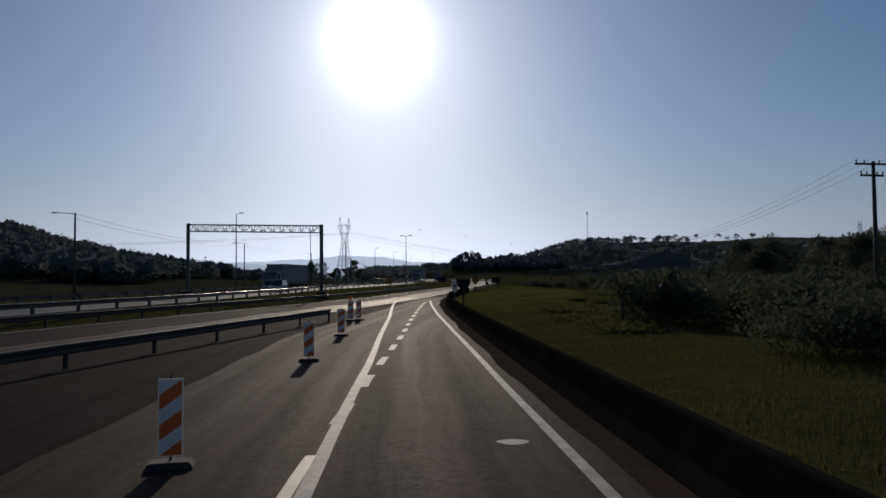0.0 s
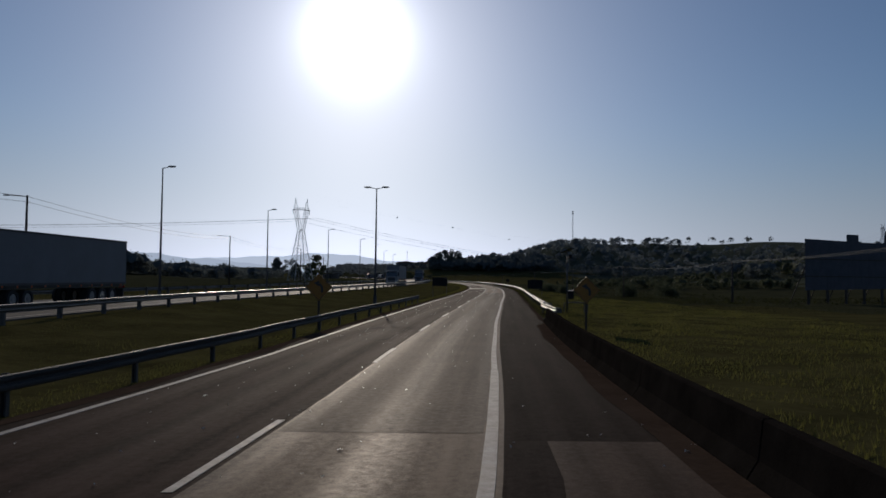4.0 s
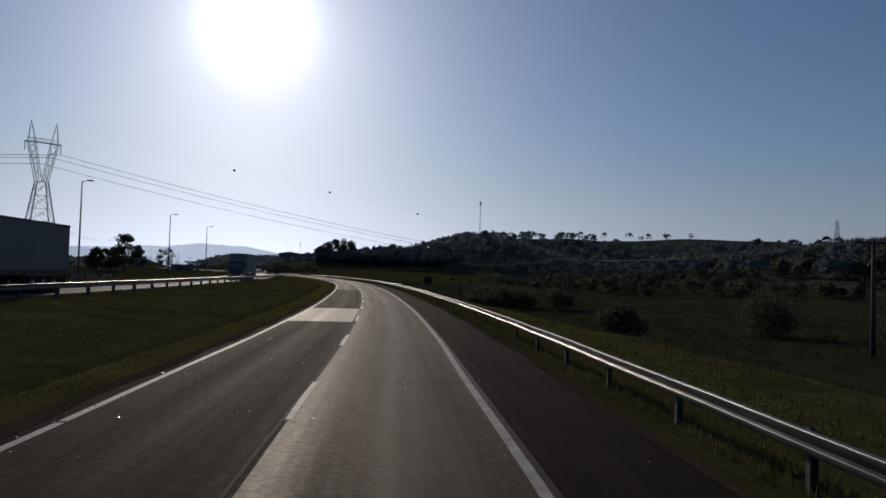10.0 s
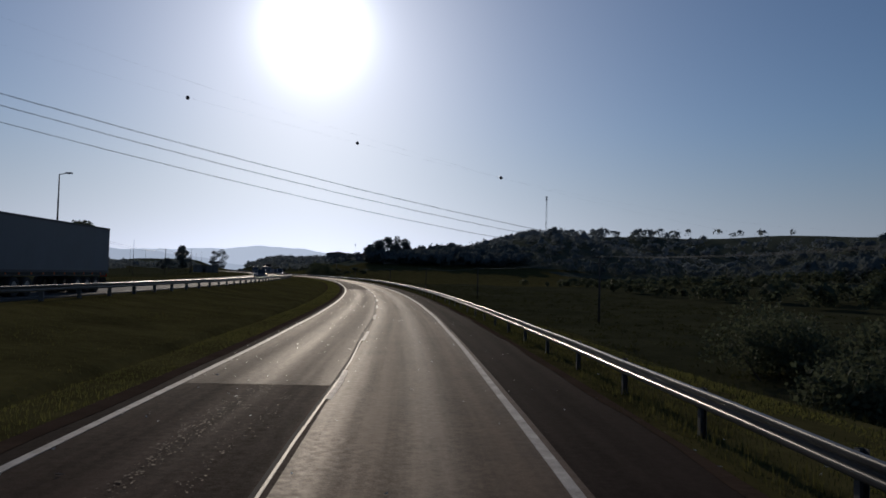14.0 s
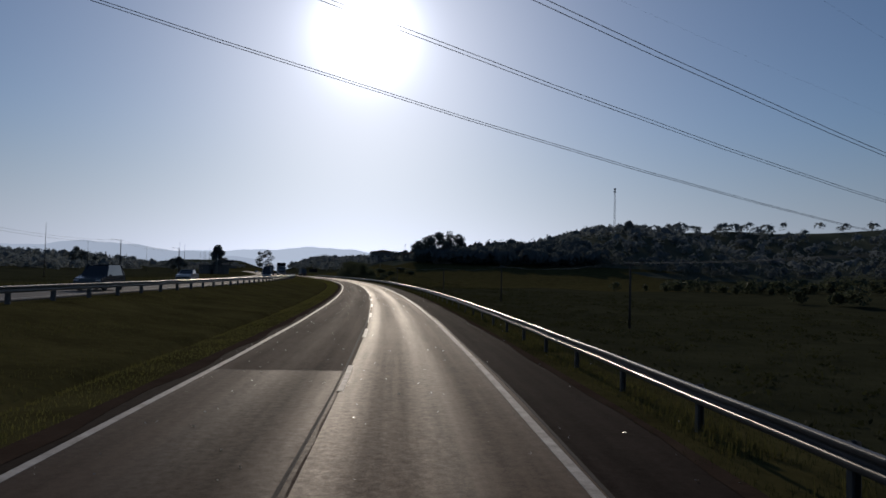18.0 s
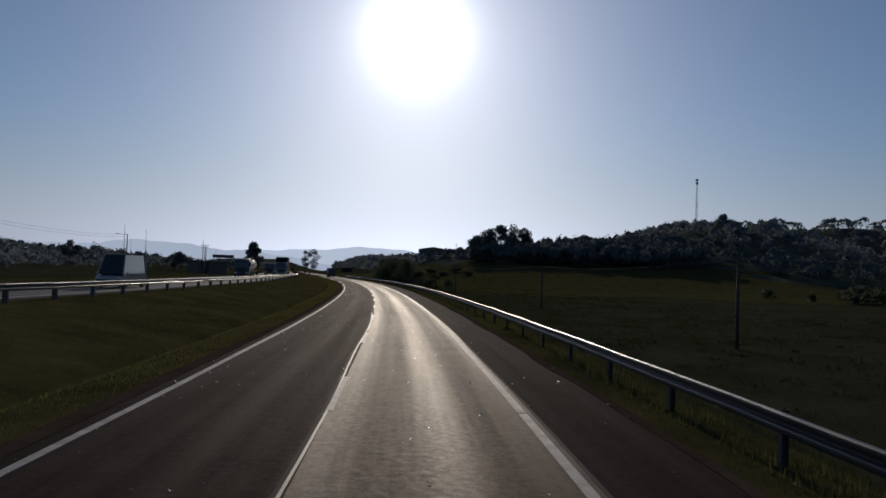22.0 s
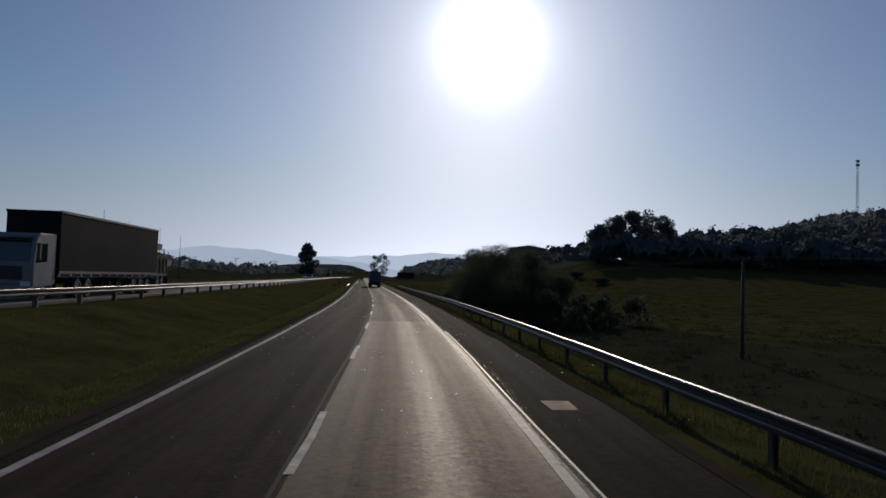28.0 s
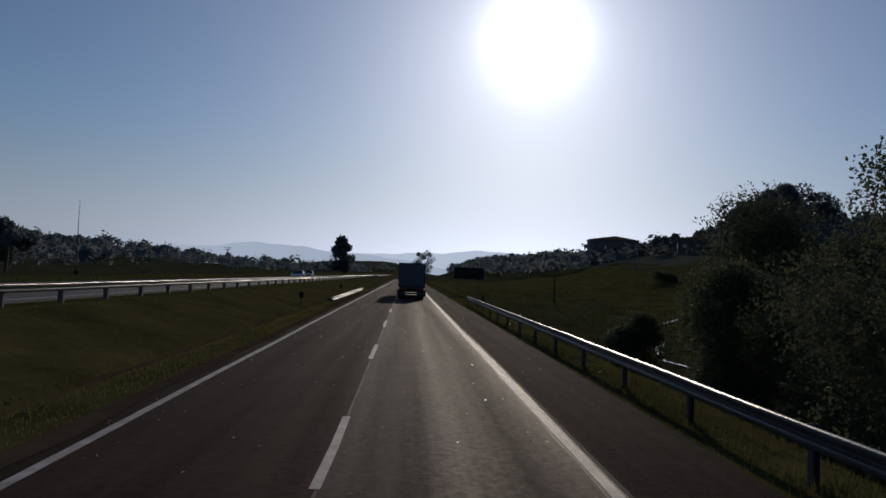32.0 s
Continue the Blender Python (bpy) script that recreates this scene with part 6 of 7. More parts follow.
def counter_station():
    x, y = 11.62, 124.0
    z0 = gz(x, y)
    t = thing("solar_pole", "steel pole with a tilted solar panel and equipment box", "traffic counter", place=(x, y, z0), turn=-8)
    q = Build()
    q.tube((0, 0, -0.3), (0, 0, 4.5 - z0), 0.06, 0.055, 10)
    part("pole", q, M_STEEL, t, smooth=True)
    q = Build()
    q.box((0.02, 0, 4.55 - z0), (0.62, 0.9, 0.035), tilt=-20, turn=52)
    part("solar_panel", q, M_SOLAR, t, "dark tilted solar panel")
    q = Build()
    q.box((0.22, 0, 4.1 - z0), (0.26, 0.2, 0.3))
    part("equipment_box", q, M_SIGNBACK, t, bevel=0.015)
    q = Build()
    q.box((0.27, 0.02, 1.25 - z0), (0.4, 0.28, 0.56))
    box = part("cabinet", q, M_SIGNBACK, t, bevel=0.02)
    q = Build()
    q.box((0.27, 0.02, 1.57 - z0), (0.52, 0.4, 0.04), tilt=8)
    part("cabinet_roof", q, M_POST, box)
    for k, (ox, oy) in enumerate(((0.75, 0.0), (0.75, 0.8))):
        r = thing("hoop_rail", "bent grey steel tube guarding the equipment pole", "hoop barrier", "hoop barriers", place=(x + ox, y + oy, z0), turn=-8 + 4 * k)
        pts = [Vector((-0.75, 0, -0.2)), Vector((-0.75, 0, 0.62)), Vector((-0.66, 0, 0.76)), Vector((-0.5, 0, 0.8)), Vector((0.5, 0, 0.8)), Vector((0.66, 0, 0.76)), Vector((0.75, 0, 0.62)), Vector((0.75, 0, -0.2))]
        q = Build()
        q.chain(pts, 0.035, 8)
        part("tube", q, M_POST, r, smooth=True)


counter_station()


def delineator(x, y, turn, lamp=False, lean=0.0):
    t = thing("delineator_panel", "orange and white striped traffic panel on a black rubber foot", "traffic panel", "work-zone panels", place=(x, y, 0.004), turn=turn)
    q = Build()
    q.box((0, 0, 0.05), (0.62, 0.34, 0.09), taper=0.82)
    part("foot", q, M_RUBBER, t, bevel=0.015)
    w, lo, hi = 0.14, 0.16, 1.14
    frame_b = Build()
    frame_b.box((0, 0.012, (lo + hi) / 2), (2 * w + 0.03, 0.02, hi - lo + 0.03))
    part("backing", frame_b, M_WHITE, t)
    step = (hi - lo) / 5
    for i in range(-1, 6):
        z0 = lo + i * step
        pts = [(-w, z0), (w, z0 + 0.2), (w, z0 + 0.2 + step), (-w, z0 + step)]
        pts = [(a, min(max(b, lo), hi)) for a, b in pts]
        if max(b for a, b in pts) - min(b for a, b in pts) < 0.02:
            continue
        q = Build()
        q.slab(pts, -0.006 + 0.0003 * i, 0.0)
        part("stripe", q, M_ORANGE if i % 2 else M_WHITE, t)
    q = Build()
    q.tube((0, 0.03, 0.05), (0, 0.03, hi + 0.08), 0.016, 0.016, 6)
    part("stake", q, M_STEEL, t)
    if lamp:
        q = Build()
        q.tube((0, 0, hi + 0.06), (0, 0, hi + 0.12), 0.05, 0.05, 10).tube((0, -0.035, hi + 0.2), (0, 0.035, hi + 0.2), 0.09, 0.09, 14)
        part("warning_lamp", q, M_ORANGE, t)
    return t


for x, y, tn, lp in ((-3.27, 9.3, 10, False), (-3.3, 20.8, 8, False), (-3.35, 29.6, 12, False), (-3.95, 39.6, 10, True), (-3.55, 40.3, 20, False)):
    delineator(x, y, tn, lp)


# ---------------------------------------------------------------- buildings
def checkpoint():
    x, y = -50.0, 668.0
    z0 = gz(x, y)
    t = thing("checkpoint_building", "low grey roadside post with a slab-roofed lookout tower", "building", place=(x, y, z0), turn=16)
    for name, u, w, m in (("wall", -8.2, 4.2, M_WALL), ("recessed_wall", -4.9, 2.4, M_DARKWALL), ("wall", -1.2, 5.0, M_WALL)):
        q = Build()
        q.box((u, 2.5 + (0.4 if m is M_DARKWALL else 0), 1.9), (w - 0.02, 6, 4.2))
        part(name, q, m, t, bevel=0.04)
    q = Build()
    q.box((-4.4, 2.5, 4.1), (12.2, 6.4, 0.22))
    part("roof", q, M_DARKWALL, t, bevel=0.03)
    q = Build()
    q.slab([(0.2, -0.2), (2.2, -0.2), (2.4, 3.2), (3.2, 5.2), (-1.4, 5.2), (-0.2, 3.6)], -2.2, -0.6)
    part("flared_tower", q, M_WALL, t)
    q = Build()
    q.box((0.8, -0.9, 6.0), (6.6, 4.6, 0.95))
    part("tower_roof", q, M_DARKWALL, t, "thick overhanging concrete roof slab", bevel=0.04)
    q = Build()
    q.box((3.8, -0.9, 3.5), (3.8, 3.4, 1.0))
    part("balcony", q, M_WALL, t, bevel=0.03)
    for u in (2.6, 5.2):
        q = Build()
        q.tube((u, -2.4, 3.9), (u, -2.4, 5.6), 0.09, 0.09, 7)
        part("column", q, M_DARKWALL, t)
    q = Build()
    q.box((0.8, -2.24, 4.75), (3.2, 0.05, 0.75))
    part("lookout_window", q, M_GLASS, t)
    q = Build()
    q.box((-9.2, -0.53, 2.4), (1.0, 0.06, 0.8))
    part("window", q, M_GLASS, t)
    q = Build()
    q.box((-4.9, -0.13, 1.05), (1.0, 0.06, 2.1))
    part("door", q, M_SIGNBACK, t)
    q = Build()
    q.tube((-1.6, -1.5, 6.4), (-1.6, -1.5, 9.0), 0.05, 0.03, 6)
    part("antenna", q, M_STEEL, t)


checkpoint()


def house(x, y, w, d, h, turn, label, roof=M_TILE):
    z0 = gz(x, y)
    t = thing("house", label, "house", "hillside houses", place=(x, y, z0), turn=turn)
    q = Build()
    q.box((0, 0, h / 2 - 0.5), (w, d, h + 1))
    part("wall", q, M_WALL, t)
    q = Build()
    q.slab([(-w / 2 - 0.5, h), (w / 2 + 0.5, h), (w / 2 + 0.5, h + 0.15), (0, h + d * 0.2), (-w / 2 - 0.5, h + 0.15)], -d / 2 - 0.5, d / 2 + 0.5)
    part("roof", q, roof, t)
    for k in range(max(2, int(w / 4))):
        u = -w / 2 + w * (k + 0.5) / max(2, int(w / 4))
        q = Build()
        q.box((u, -d / 2 - 0.02, h * 0.55), (1.3, 0.06, 1.2))
        part("window", q, M_GLASS, t)


house(12.9, 965, 21, 9, 8.6, 8, "long pale house with a low clay roof on the rise")
house(40, 900, 18, 9, 5, -6, "pale house with a low roof among hillside trees")
house(58, 845, 12, 8, 4, 12, "small pale farm building with a light roof", M_WALL)
house(-30, 1090, 20, 10, 5, 10, "pale low building far ahead beside the road", M_WALL)
house(-60, 1180, 16, 8, 4, 4, "small pale building far ahead beside the road", M_WALL)

# creek
q = Build()
line = [(9, 742), (5.5, 733), (3.0, 724), (3.4, 716), (1.8, 708), (1.4, 701), (4.5, 694), (9, 690)]
left = [Vector((x - 0.22 - 0.14 * math.sin(i * 2.1), y, -1.6)) for i, (x, y) in enumerate(line)]
right = [Vector((x + 0.22 + 0.14 * math.cos(i * 1.7), y + 0.4, -1.6)) for i, (x, y) in enumerate(line)]
for i in range(len(line) - 1):
    zz = [gz(line[k][0], line[k][1]) + 0.06 for k in (i, i, i + 1, i + 1)]
    q.add([(left[i].x, left[i].y, zz[0]), (right[i].x, right[i].y, zz[0]), (right[i + 1].x, right[i + 1].y, zz[2]), (left[i + 1].x, left[i + 1].y, zz[2])], [(0, 1, 2, 3)])
single("water_creek", q, M_WATER, "narrow creek glinting between grassy banks", "water", kind="structure")

# loose stones and glass on the road, their sparkle put into a pale colour
n = 3400
s = 60 + 680 * rng.random(n)
d = edge(s) - 7.0 + 11.3 * rng.random(n) ** 1.7
pts = []
for a, b in zip(s, d):
    p = place(a, b, 0.012)
    r = 0.008 + 0.015 * rng.random()
    for k in range(2):
        v = rng.normal(size=(4, 3)) * r
        v[:, 2] = np.abs(v[:, 2]) * 0.7
        pts.append(np.array(p) + v)
me = quads_mesh("road_debris", np.concatenate(pts), M_GRAVEL)
tagged(new("road_debris", me), "scattered chippings and glass on the asphalt, pale in place of glints", "debris", kind="stuff")

# fretted asphalt where the surface has crumbled along the lanes
def crumbs(label, n, s0, s1, d, spread, small, large, mat):
    s = s0 + (s1 - s0) * rng.random(n)
    off = edge(s) + d + spread * rng.normal(size=n) * (0.4 + 0.6 * np.abs(np.sin(s * 0.33 + np.sin(s * 0.11)))) + 0.12 * np.sin(s * 0.4)
    pts = []
    for a, b in zip(s, off):
        r = small + (large - small) * rng.random() ** 2
        t = rng.random() * 6.28
        c = np.array(place(a, b, 0.011))
        pts.append(np.array([c + (math.cos(t + k * 1.57) * r * (0.7 + 0.6 * rng.random()), math.sin(t + k * 1.57) * r * 1.6 * (0.7 + 0.6 * rng.random()), 0.006 * rng.random()) for k in range(4)]))
    tagged(new("crumbled_asphalt", quads_mesh("crumbled_asphalt", np.concatenate(pts), mat)), label, "debris", kind="stuff")


crumbs("crumbled gritty strip along the outer lane", 2600, 237, 285, -5.05, 0.20, 0.006, 0.026, M_LANE_R)
crumbs("crumbled gritty strip beside the lane joint", 900, 237, 284, -4.3, 0.14, 0.006, 0.02, M_LANE_R)
crumbs("broken asphalt beside the edge line, paled for its shine", 2200, 596, 648, -0.55, 0.34, 0.005, 0.024, M_CRUMB)
crumbs("crumbled asphalt edge outside the edge line", 1600, 540, 640, 0.28, 0.06, 0.006, 0.024, M_CRUMB)
crumbs("pale crumbs in place of glitter around the outer lane's wheel track", 160, 99, 106, -4.0, 0.35, 0.006, 0.03, M_CRUMB)
q = Build()
q.slab([(1.36 + 0.24 * math.cos(a) * (1 + 0.1 * math.sin(3 * a)), 10.4 + 0.17 * math.sin(a)) for a in np.linspace(0, 2 * math.pi, 15)[:-1]], 0.006, 0.010, "z")
part("paint_spill", q, M_PAINT, ramp)

# ---------------------------------------------------------------- vehicles
def wheel(parent, x, y, r, w, double=False):
    for k in range(2 if double else 1):
        xx = x + (k * (-1 if x > 0 else 1)) * (w + 0.03)
        q = Build()
        rings = []
        for u, rr in ((-0.5, r * 0.62), (-0.5, r * 0.93), (-0.36, r), (0.36, r), (0.5, r * 0.93), (0.5, r * 0.62)):
            rings.append([(xx + u * w, y + math.cos(i * math.pi / 10) * rr, r + math.sin(i * math.pi / 10) * rr) for i in range(20)])
        q.loft(rings, caps=False)
        tyre = part("tyre", q, M_RUBBER, parent, smooth=False)
        q = Build()
        side = 1 if x > 0 else -1
        q.tube((xx - side * w * 0.2, y, r), (xx + side * w * 0.36, y, r), r * 0.63, r * 0.58, 18).tube((xx + side * w * 0.36, y, r), (xx + side * w * 0.52, y, r), r * 0.24, r * 0.2, 10)
        part("rim", q, M_RIM, tyre)


def cab(parent, y0, paint, sleeper=True, h=3.1):
    """A cab-over truck cab; its front is at y0 and faces +y."""
    L = 2.1
    prof = [(y0 - L, 0.75), (y0 - 0.08, 0.62), (y0, 0.8), (y0 + 0.02, 1.75), (y0 - 0.22, h - 0.25), (y0 - 0.5, h), (y0 - L, h + 0.05)]
    q = Build()
    rings = []
    for x, k in ((-1.22, 0.0), (-1.16, 1.0), (1.16, 1.0), (1.22, 0.0)):
        rings.append([(x, a if k else a - 0.04 * (a > y0 - L + 0.1), z if k else z - 0.05 * (z > 2)) for a, z in prof])
    q.loft(rings)
    body = part("cab", q, paint, parent)
    q = Build()
    q.add([(-1.08, y0 + 0.03, 1.78), (1.08, y0 + 0.03, 1.78), (1.02, y0 - 0.17, h - 0.36), (-1.02, y0 - 0.17, h - 0.36)], [(0, 1, 2, 3)])
    part("windscreen", q, M_GLASS, body)
    for sx in (-1, 1):
        q = Build()
        q.slab([(y0 - 1.25, 1.8), (y0 - 0.2, 1.72), (y0 - 0.38, h - 0.5), (y0 - 1.25, h - 0.45)], sx * 1.222, sx * 1.228, "x")
        part("side_window", q, M_GLASS, body)
        q = Build()
        q.box((sx * 1.42, y0 - 0.05, 2.25), (0.14, 0.12, 0.75)).tube((sx * 1.2, y0 - 0.1, 2.6), (sx * 1.42, y0 - 0.05, 2.6), 0.02, 0.02, 5)
        part("mirror", q, M_BLACK, body)
        q = Build()
        q.box((sx * 0.92, y0 + 0.03, 0.75), (0.42, 0.08, 0.24))
        part("headlight", q, M_LAMPGLASS, body, bevel=0.02)
        q = Build()
        q.box((sx * 1.17, y0 - 0.9, 0.5), (0.16, 0.6, 0.12))
        part("step", q, M_BLACK, body)
    q = Build()
    q.box((0, y0 + 0.02, 1.25), (1.5, 0.06, 0.62))
    for k in range(4):
        q.box((0, y0 + 0.055, 1.03 + 0.15 * k), (1.45, 0.03, 0.05))
    part("grille", q, M_BLACK, body)
    q = Build()
    q.box((0, y0 + 0.0, 0.5), (2.44, 0.26, 0.34))
    part("bumper", q, M_BLACK if paint is M_CABD else paint, body, bevel=0.04)
    q = Build()
    q.box((0, y0 - 0.05, h - 0.22), (2.1, 0.5, 0.05), tilt=-12)
    part("sun_visor", q, M_BLACK, body)
    return body


def truck(kind, label, s, d, face, z, paint, box=None, length=12.5, top=4.15):
    """Tractor and trailer. Local +y is forwards; the truck's front is the origin."""
    p = place(s, d)
    t = thing("truck", label, "truck", "trucks on the road", place=(p.x, p.y, z), turn=heading(s) + (180 if face < 0 else 0))
    cab(t, 0.0, paint)
    q = Build()
    q.box((0, -3.2, 0.85), (0.85, 6.0, 0.28))
    part("chassis", q, M_BLACK, t)
    q = Build()
    q.tube((1.0, -2.6, 0.75), (1.0, -3.9, 0.75), 0.32, 0.32, 12)
    part("fuel_tank", q, M_TANK, t)
    for sx in (-1, 1):
        wheel(t, sx * 1.05, -0.95, 0.5, 0.3)
        for yy in (-4.7, -5.95):
            wheel(t, sx * 1.08, yy, 0.5, 0.26, True)
    y0 = -2.35
    y1 = y0 - length
    for sx in (-1, 1):
        for k in range(3):
            wheel(t, sx * 1.08, y1 + 1.6 + 1.25 * k, 0.5, 0.26, True)
    q = Build()
    q.box((0, (y0 + y1) / 2, 1.15), (2.3, length - 0.2, 0.22))
    part("trailer_frame", q, M_BLACK, t)
    if kind in ("box", "curtain"):
        q = Build()
        q.box((0, (y0 + y1) / 2, (top + 1.25) / 2), (2.55, length, top - 1.25))
        body = part("trailer_body", q, box, t, bevel=0.03)
        for sx in (-1, 1):
            q = Build()
            q.box((sx * 1.28, (y0 + y1) / 2, top - 0.04), (0.05, length, 0.12)).box((sx * 1.28, (y0 + y1) / 2, 1.3), (0.05, length, 0.14))
            part("side_rail", q, M_POST, body)
            for k in range(int(length / 1.25) + 1):
                q = Build()
                q.box((sx * 1.285, y0 - 0.1 - k * 1.22, 1.22), (0.03, 0.1, 0.2))
                part("strap" if kind == "curtain" else "side_marker", q, M_WHITE if kind == "curtain" else M_ORANGE, body)
        q = Build()
        q.box((0, y1 - 0.01, 2.7), (0.04, 0.05, top - 1.5))
        for u in (-0.9, -0.35, 0.35, 0.9):
            q.tube((u, y1 - 0.05, 1.4), (u, y1 - 0.05, top - 0.15), 0.02, 0.02, 6)
        part("locking_gear", q, M_POST, body)
        q = Build()
        for sx in (-1, 1):
            q.box((sx * 1.2, y1 - 0.02, (top + 1.25) / 2), (0.12, 0.06, top - 1.25))
        q.box((0, y1 - 0.02, top - 0.06), (2.5, 0.06, 0.12)).box((0, y1 - 0.02, 1.3), (2.5, 0.06, 0.14))
        part("rear_frame", q, M_BLACK, body)
    elif kind == "tank":
        q = Build()
        ring = lambda yy, r: [(math.cos(i * math.pi / 12) * r, yy, 2.25 + math.sin(i * math.pi / 12) * r * 0.86) for i in range(24)]
        q.loft([ring(y0 - 0.1, 0.5), ring(y0 - 0.25, 0.95), ring(y0 - 0.5, 1.15), ring(y1 + 0.5, 1.15), ring(y1 + 0.25, 0.95), ring(y1 + 0.1, 0.5)])
        body = part("tank", q, M_TANK, t, smooth=True)
        for k in range(9):
            q = Build()
            yy = y0 - 0.9 - k * (length - 1.8) / 8
            q.loft([ring(yy, 1.15), ring(yy, 1.21), ring(yy - 0.14, 1.21), ring(yy - 0.14, 1.15)], caps=False)
            part("band", q, M_TANK, body)
        q = Build()
        q.box((0, (y0 + y1) / 2, 3.3), (0.5, length * 0.8, 0.06))
        for k in range(3):
            q.tube((0, y0 - 2.5 - k * 3.2, 3.2), (0, y0 - 2.5 - k * 3.2, 3.5), 0.26, 0.26, 12)
        part("walkway", q, M_POST, body)
    else:
        q = Build()
        q.slab([(-1.0, 1.35), (1.0, 1.35), (1.25, 2.9), (-1.25, 2.9)], y1, y0)
        body = part("dump_body", q, box, t)
        for k in range(7):
            for sx in (-1, 1):
                q = Build()
                q.box((sx * 1.2, y0 - 0.4 - k * (length - 0.8) / 6, 2.1), (0.12, 0.12, 1.6))
                part("rib", q, box, body)
        q = Build()
        n = 16
        heap = []
        for i in range(n + 1):
            y, h = y0 + (y1 - y0) * i / n, 0.15 * math.sin(i * 1.3) + 0.08 * math.sin(i * 2.9)
            heap += [(-1.1, y, 2.89), (-0.5, y, 3.02 + 0.6 * h), (0.1, y, 3.08 + h), (0.6, y, 3.0 + 0.4 * h), (1.1, y, 2.89)]
        q.add(heap, [(5 * i + k, 5 * i + k + 1, 5 * i + k + 6, 5 * i + k + 5) for i in range(n) for k in range(4)])
        part("load", q, M_DIRT, body)
    q = Build()
    q.box((0, y1 + 0.1, 0.6), (2.35, 0.1, 0.14)).box((-0.7, y1 + 0.15, 0.85), (0.08, 0.08, 0.5)).box((0.7, y1 + 0.15, 0.85), (0.08, 0.08, 0.5))
    part("underrun_bar", q, M_POST, t)
    for sx in (-1, 1):
        q = Build()
        q.box((sx * 0.98, y1 - 0.03, 1.05), (0.42, 0.06, 0.16))
        part("tail_light", q, M_TAIL, t, bevel=0.01)
        q = Build()
        q.box((sx * 1.08, y1 + 0.55, 0.62), (0.6, 0.02, 0.6))
        part("mud_flap", q, M_RUBBER, t)
    return t


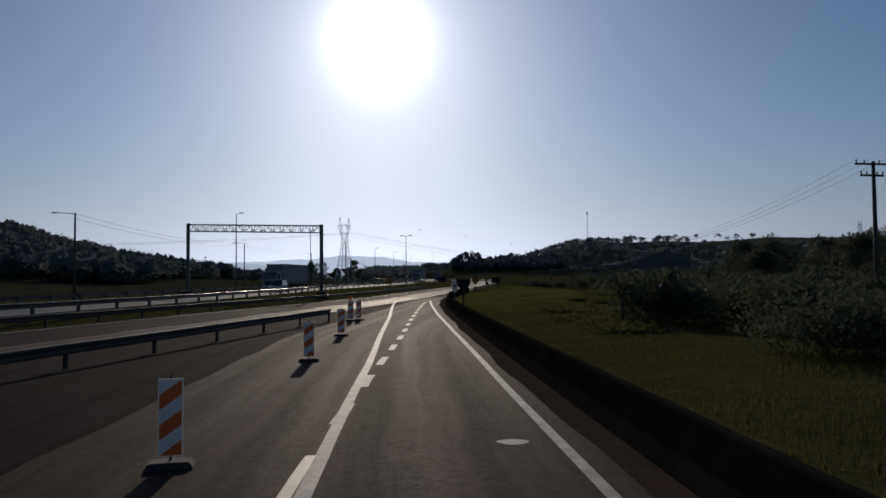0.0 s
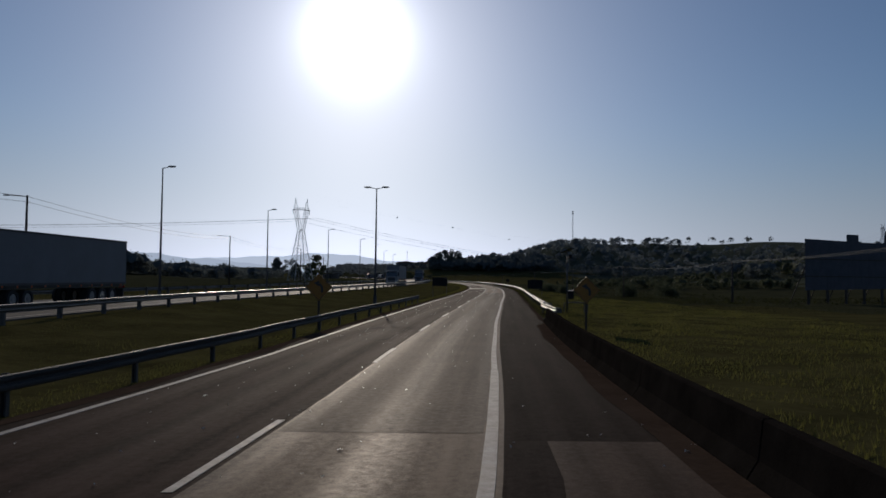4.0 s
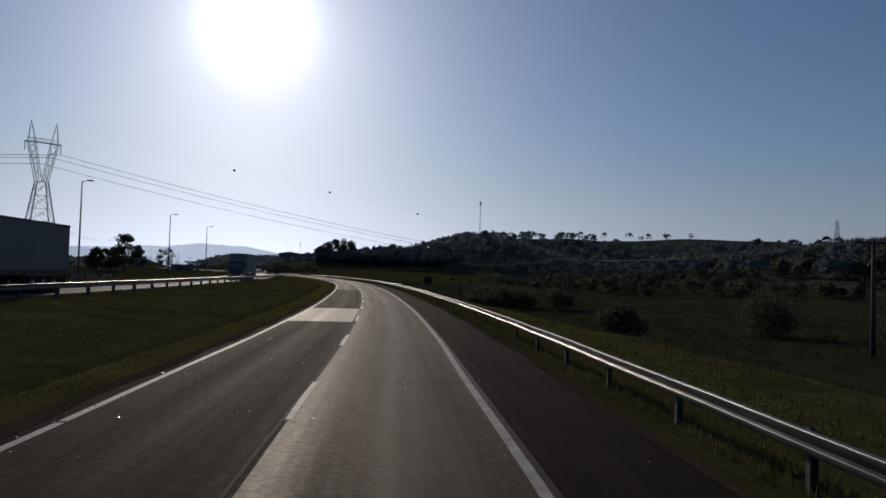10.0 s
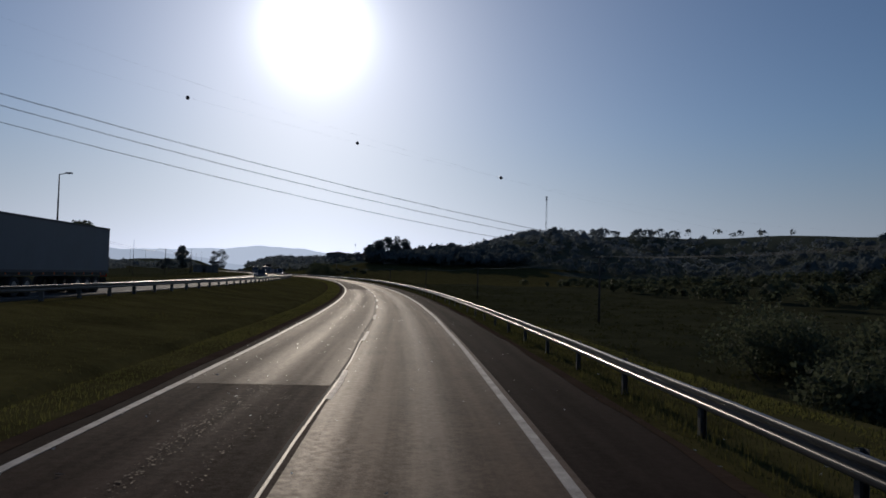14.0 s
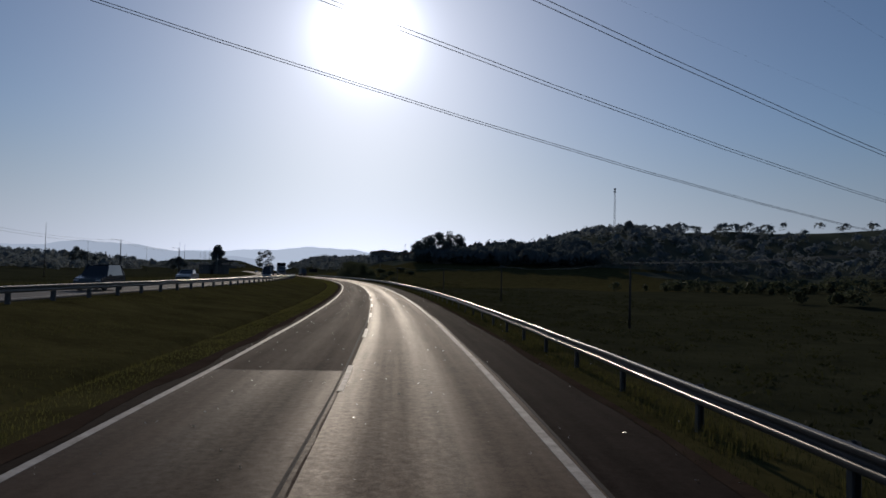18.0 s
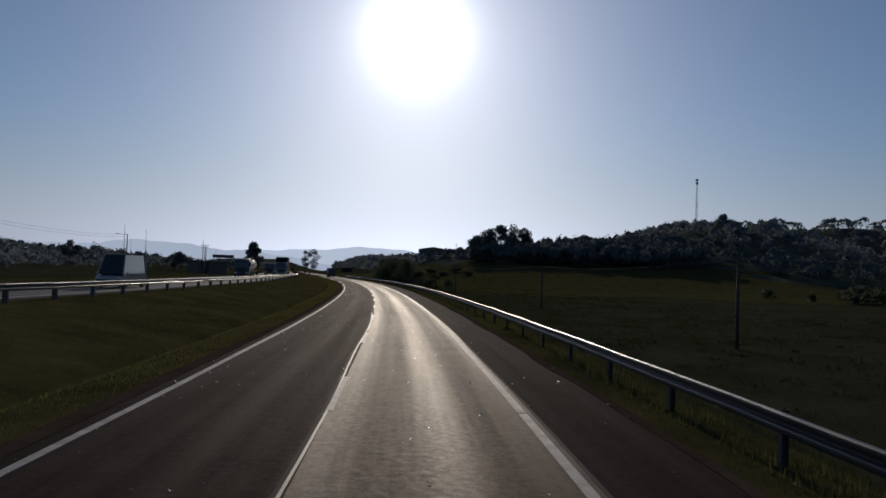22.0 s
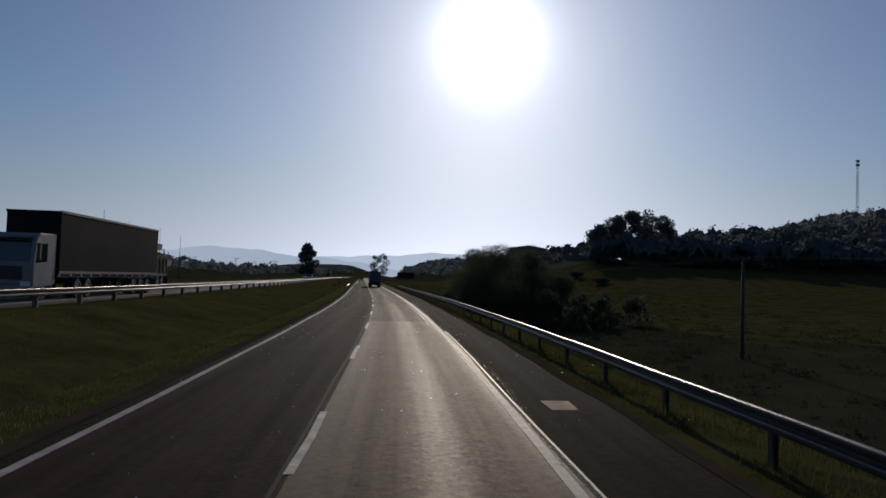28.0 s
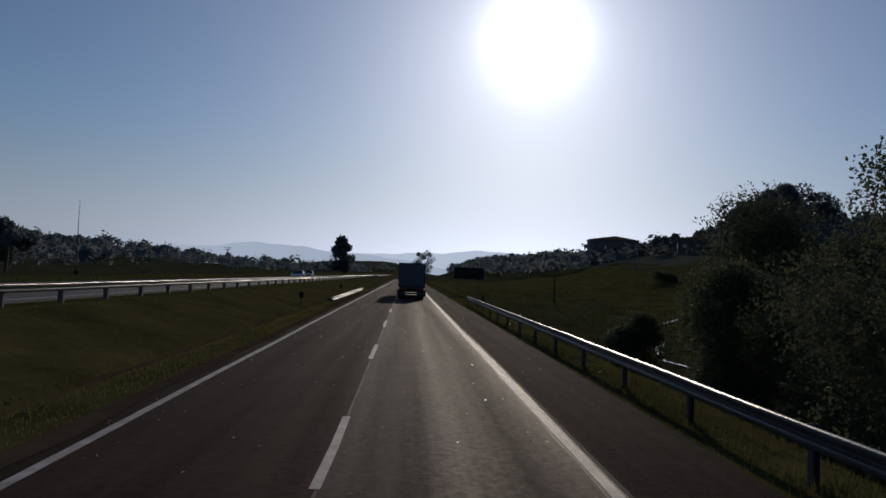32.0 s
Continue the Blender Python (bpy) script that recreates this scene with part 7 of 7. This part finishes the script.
def car(label, s, d, face, z, paint, kind="sedan", group="cars on the road"):
    p = place(s, d)
    t = thing("car", label, "car", group, place=(p.x, p.y, z), turn=heading(s) + (180 if face < 0 else 0))
    tall = 1.46 if kind == "sedan" else (1.72 if kind == "suv" else 2.25)
    L = 4.4 if kind != "van" else 4.9
    y = L / 2
    lower = [(-y, 0.55), (-y + 0.1, 0.3), (y - 0.12, 0.28), (y, 0.5), (y - 0.05, 0.78), (y - 0.95, 0.95), (-y + 0.5, 1.0), (-y, 0.92)]
    q = Build()
    q.loft([[(x, a * k, zz) for a, zz in lower] for x, k in ((-0.86, 0.97), (-0.82, 1.0), (0.82, 1.0), (0.86, 0.97))])
    body = part("body", q, paint, t, bevel=0.03)
    r0 = {"sedan": (-y + 0.6, -y + 1.15, y - 1.9, y - 1.15), "suv": (-y + 0.1, -y + 0.35, y - 1.75, y - 1.1), "van": (-y + 0.05, -y + 0.12, y - 1.0, y - 0.35)}[kind]
    q = Build()
    q.loft([[(x, r0[0], 0.93), (x, r0[3], 0.93), (x * 0.8, r0[2], tall - 0.05), (x * 0.8, r0[1], tall - 0.02)] for x in (-0.79, 0.79)])
    part("cabin_glass", q, M_GLASS, body)
    q = Build()
    q.box((0, (r0[1] + r0[2]) / 2, tall), (1.28, r0[2] - r0[1] + 0.1, 0.06))
    part("roof", q, paint, body, bevel=0.02)
    for sx in (-1, 1):
        for a, b in ((0, 1), (3, 2)):
            q = Build()
            q.tube((sx * 0.8, r0[a], 0.92), (sx * 0.64, r0[b], tall), 0.045, 0.045, 6)
            part("pillar", q, paint, body)
        for yy in (-y + 0.8, y - 0.85):
            wheel(t, sx * 0.76, yy, 0.31, 0.2)
        q = Build()
        q.box((sx * 0.66, y - 0.08, 0.66), (0.34, 0.1, 0.14))
        part("headlight", q, M_LAMPGLASS, body, bevel=0.02)
        q = Build()
        q.box((sx * 0.68, -y + 0.02, 0.82), (0.3, 0.08, 0.18))
        part("tail_light", q, M_TAIL, body, bevel=0.02)
        q = Build()
        q.box((sx * 0.95, r0[3] - 0.25, 1.0), (0.16, 0.08, 0.11))
        part("mirror", q, paint, body, bevel=0.02)
    q = Build()
    q.box((0, -y - 0.01, 0.5), (1.6, 0.1, 0.2))
    part("rear_bumper", q, M_BLACK, body, bevel=0.02)
    q = Build()
    q.box((0, y - 0.03, 0.48), (1.5, 0.1, 0.2))
    part("grille", q, M_BLACK, body, bevel=0.02)
    q = Build()
    q.box((0, -y - 0.04, 0.72), (0.42, 0.02, 0.12))
    part("number_plate", q, M_WHITE, body)
    return t


# rear of the truck stands about 53 m past the end of the drive; its front is a trailer's length further
truck("box", "dusty dark blue box truck in the inner lane, seen from behind", 734.5, 0.42, 1, 0.0, M_CABD, M_BLUE, 13.5, 3.5)
car("silver saloon car in the outer lane", 905, float(edge(905)) - 5.2, 1, 0.0, M_SILVER)
car("dark saloon car far ahead in the outer lane", 1010, float(edge(1010)) - 5.2, 1, 0.0, M_CARD)


def opp_d(s, lane):
    return float(opp_edge(s)) - (3.3 if lane == 0 else 7.2)


def oz(s):
    return float(opp_z(s)) + 0.005


for kind, lab, s, lane, paint, box, ln, tp in [
    ("box", "white-cabbed articulated truck with a dusty grey box trailer", 105, 1, M_CABW, M_GREYBOX, 14.2, 4.2),
    ("box", "white-cabbed articulated truck with a pale grey box trailer", 218, 0, M_CABW, M_GREYBOX, 13.5, 4.1),
    ("box", "dark-cabbed articulated truck with a pale box trailer", 301, 0, M_CABD, M_GREYBOX, 13.5, 4.1),
    ("tank", "dark-cabbed tanker truck with a ribbed shiny steel tank", 560, 1, M_CABD, None, 10.5, 3.4),
    ("curtain", "white-cabbed truck with a dark tarpaulin-sided trailer", 600, 0, M_CABW, M_CURTAIN, 14.5, 4.3),
    ("dump", "dirty dump truck with a ribbed steel body and load", 624.5, 1, M_CABD, M_POST, 6.5, 3.0),
]:
    truck(kind, lab, s, opp_d(s, lane), -1, oz(s), paint, box, ln, tp)
for lab, s, lane, paint, kind in [("white pickup-like car on the opposite carriageway", 96, 0, M_SILVER, "suv"),
                                  ("silver van on the opposite carriageway", 489, 0, M_SILVER, "van"), ("dark off-road car on the opposite carriageway", 402, 0, M_CARD, "suv"), ("white car on the opposite carriageway", 440, 1, M_SILVER, "sedan"),
                                  ("pale car far along the opposite carriageway", 760, 0, M_SILVER, "sedan"), ("pale car far along the opposite carriageway", 800, 1, M_SILVER, "sedan")]:
    car(lab, s, opp_d(s, lane), -1, oz(s), paint, kind)
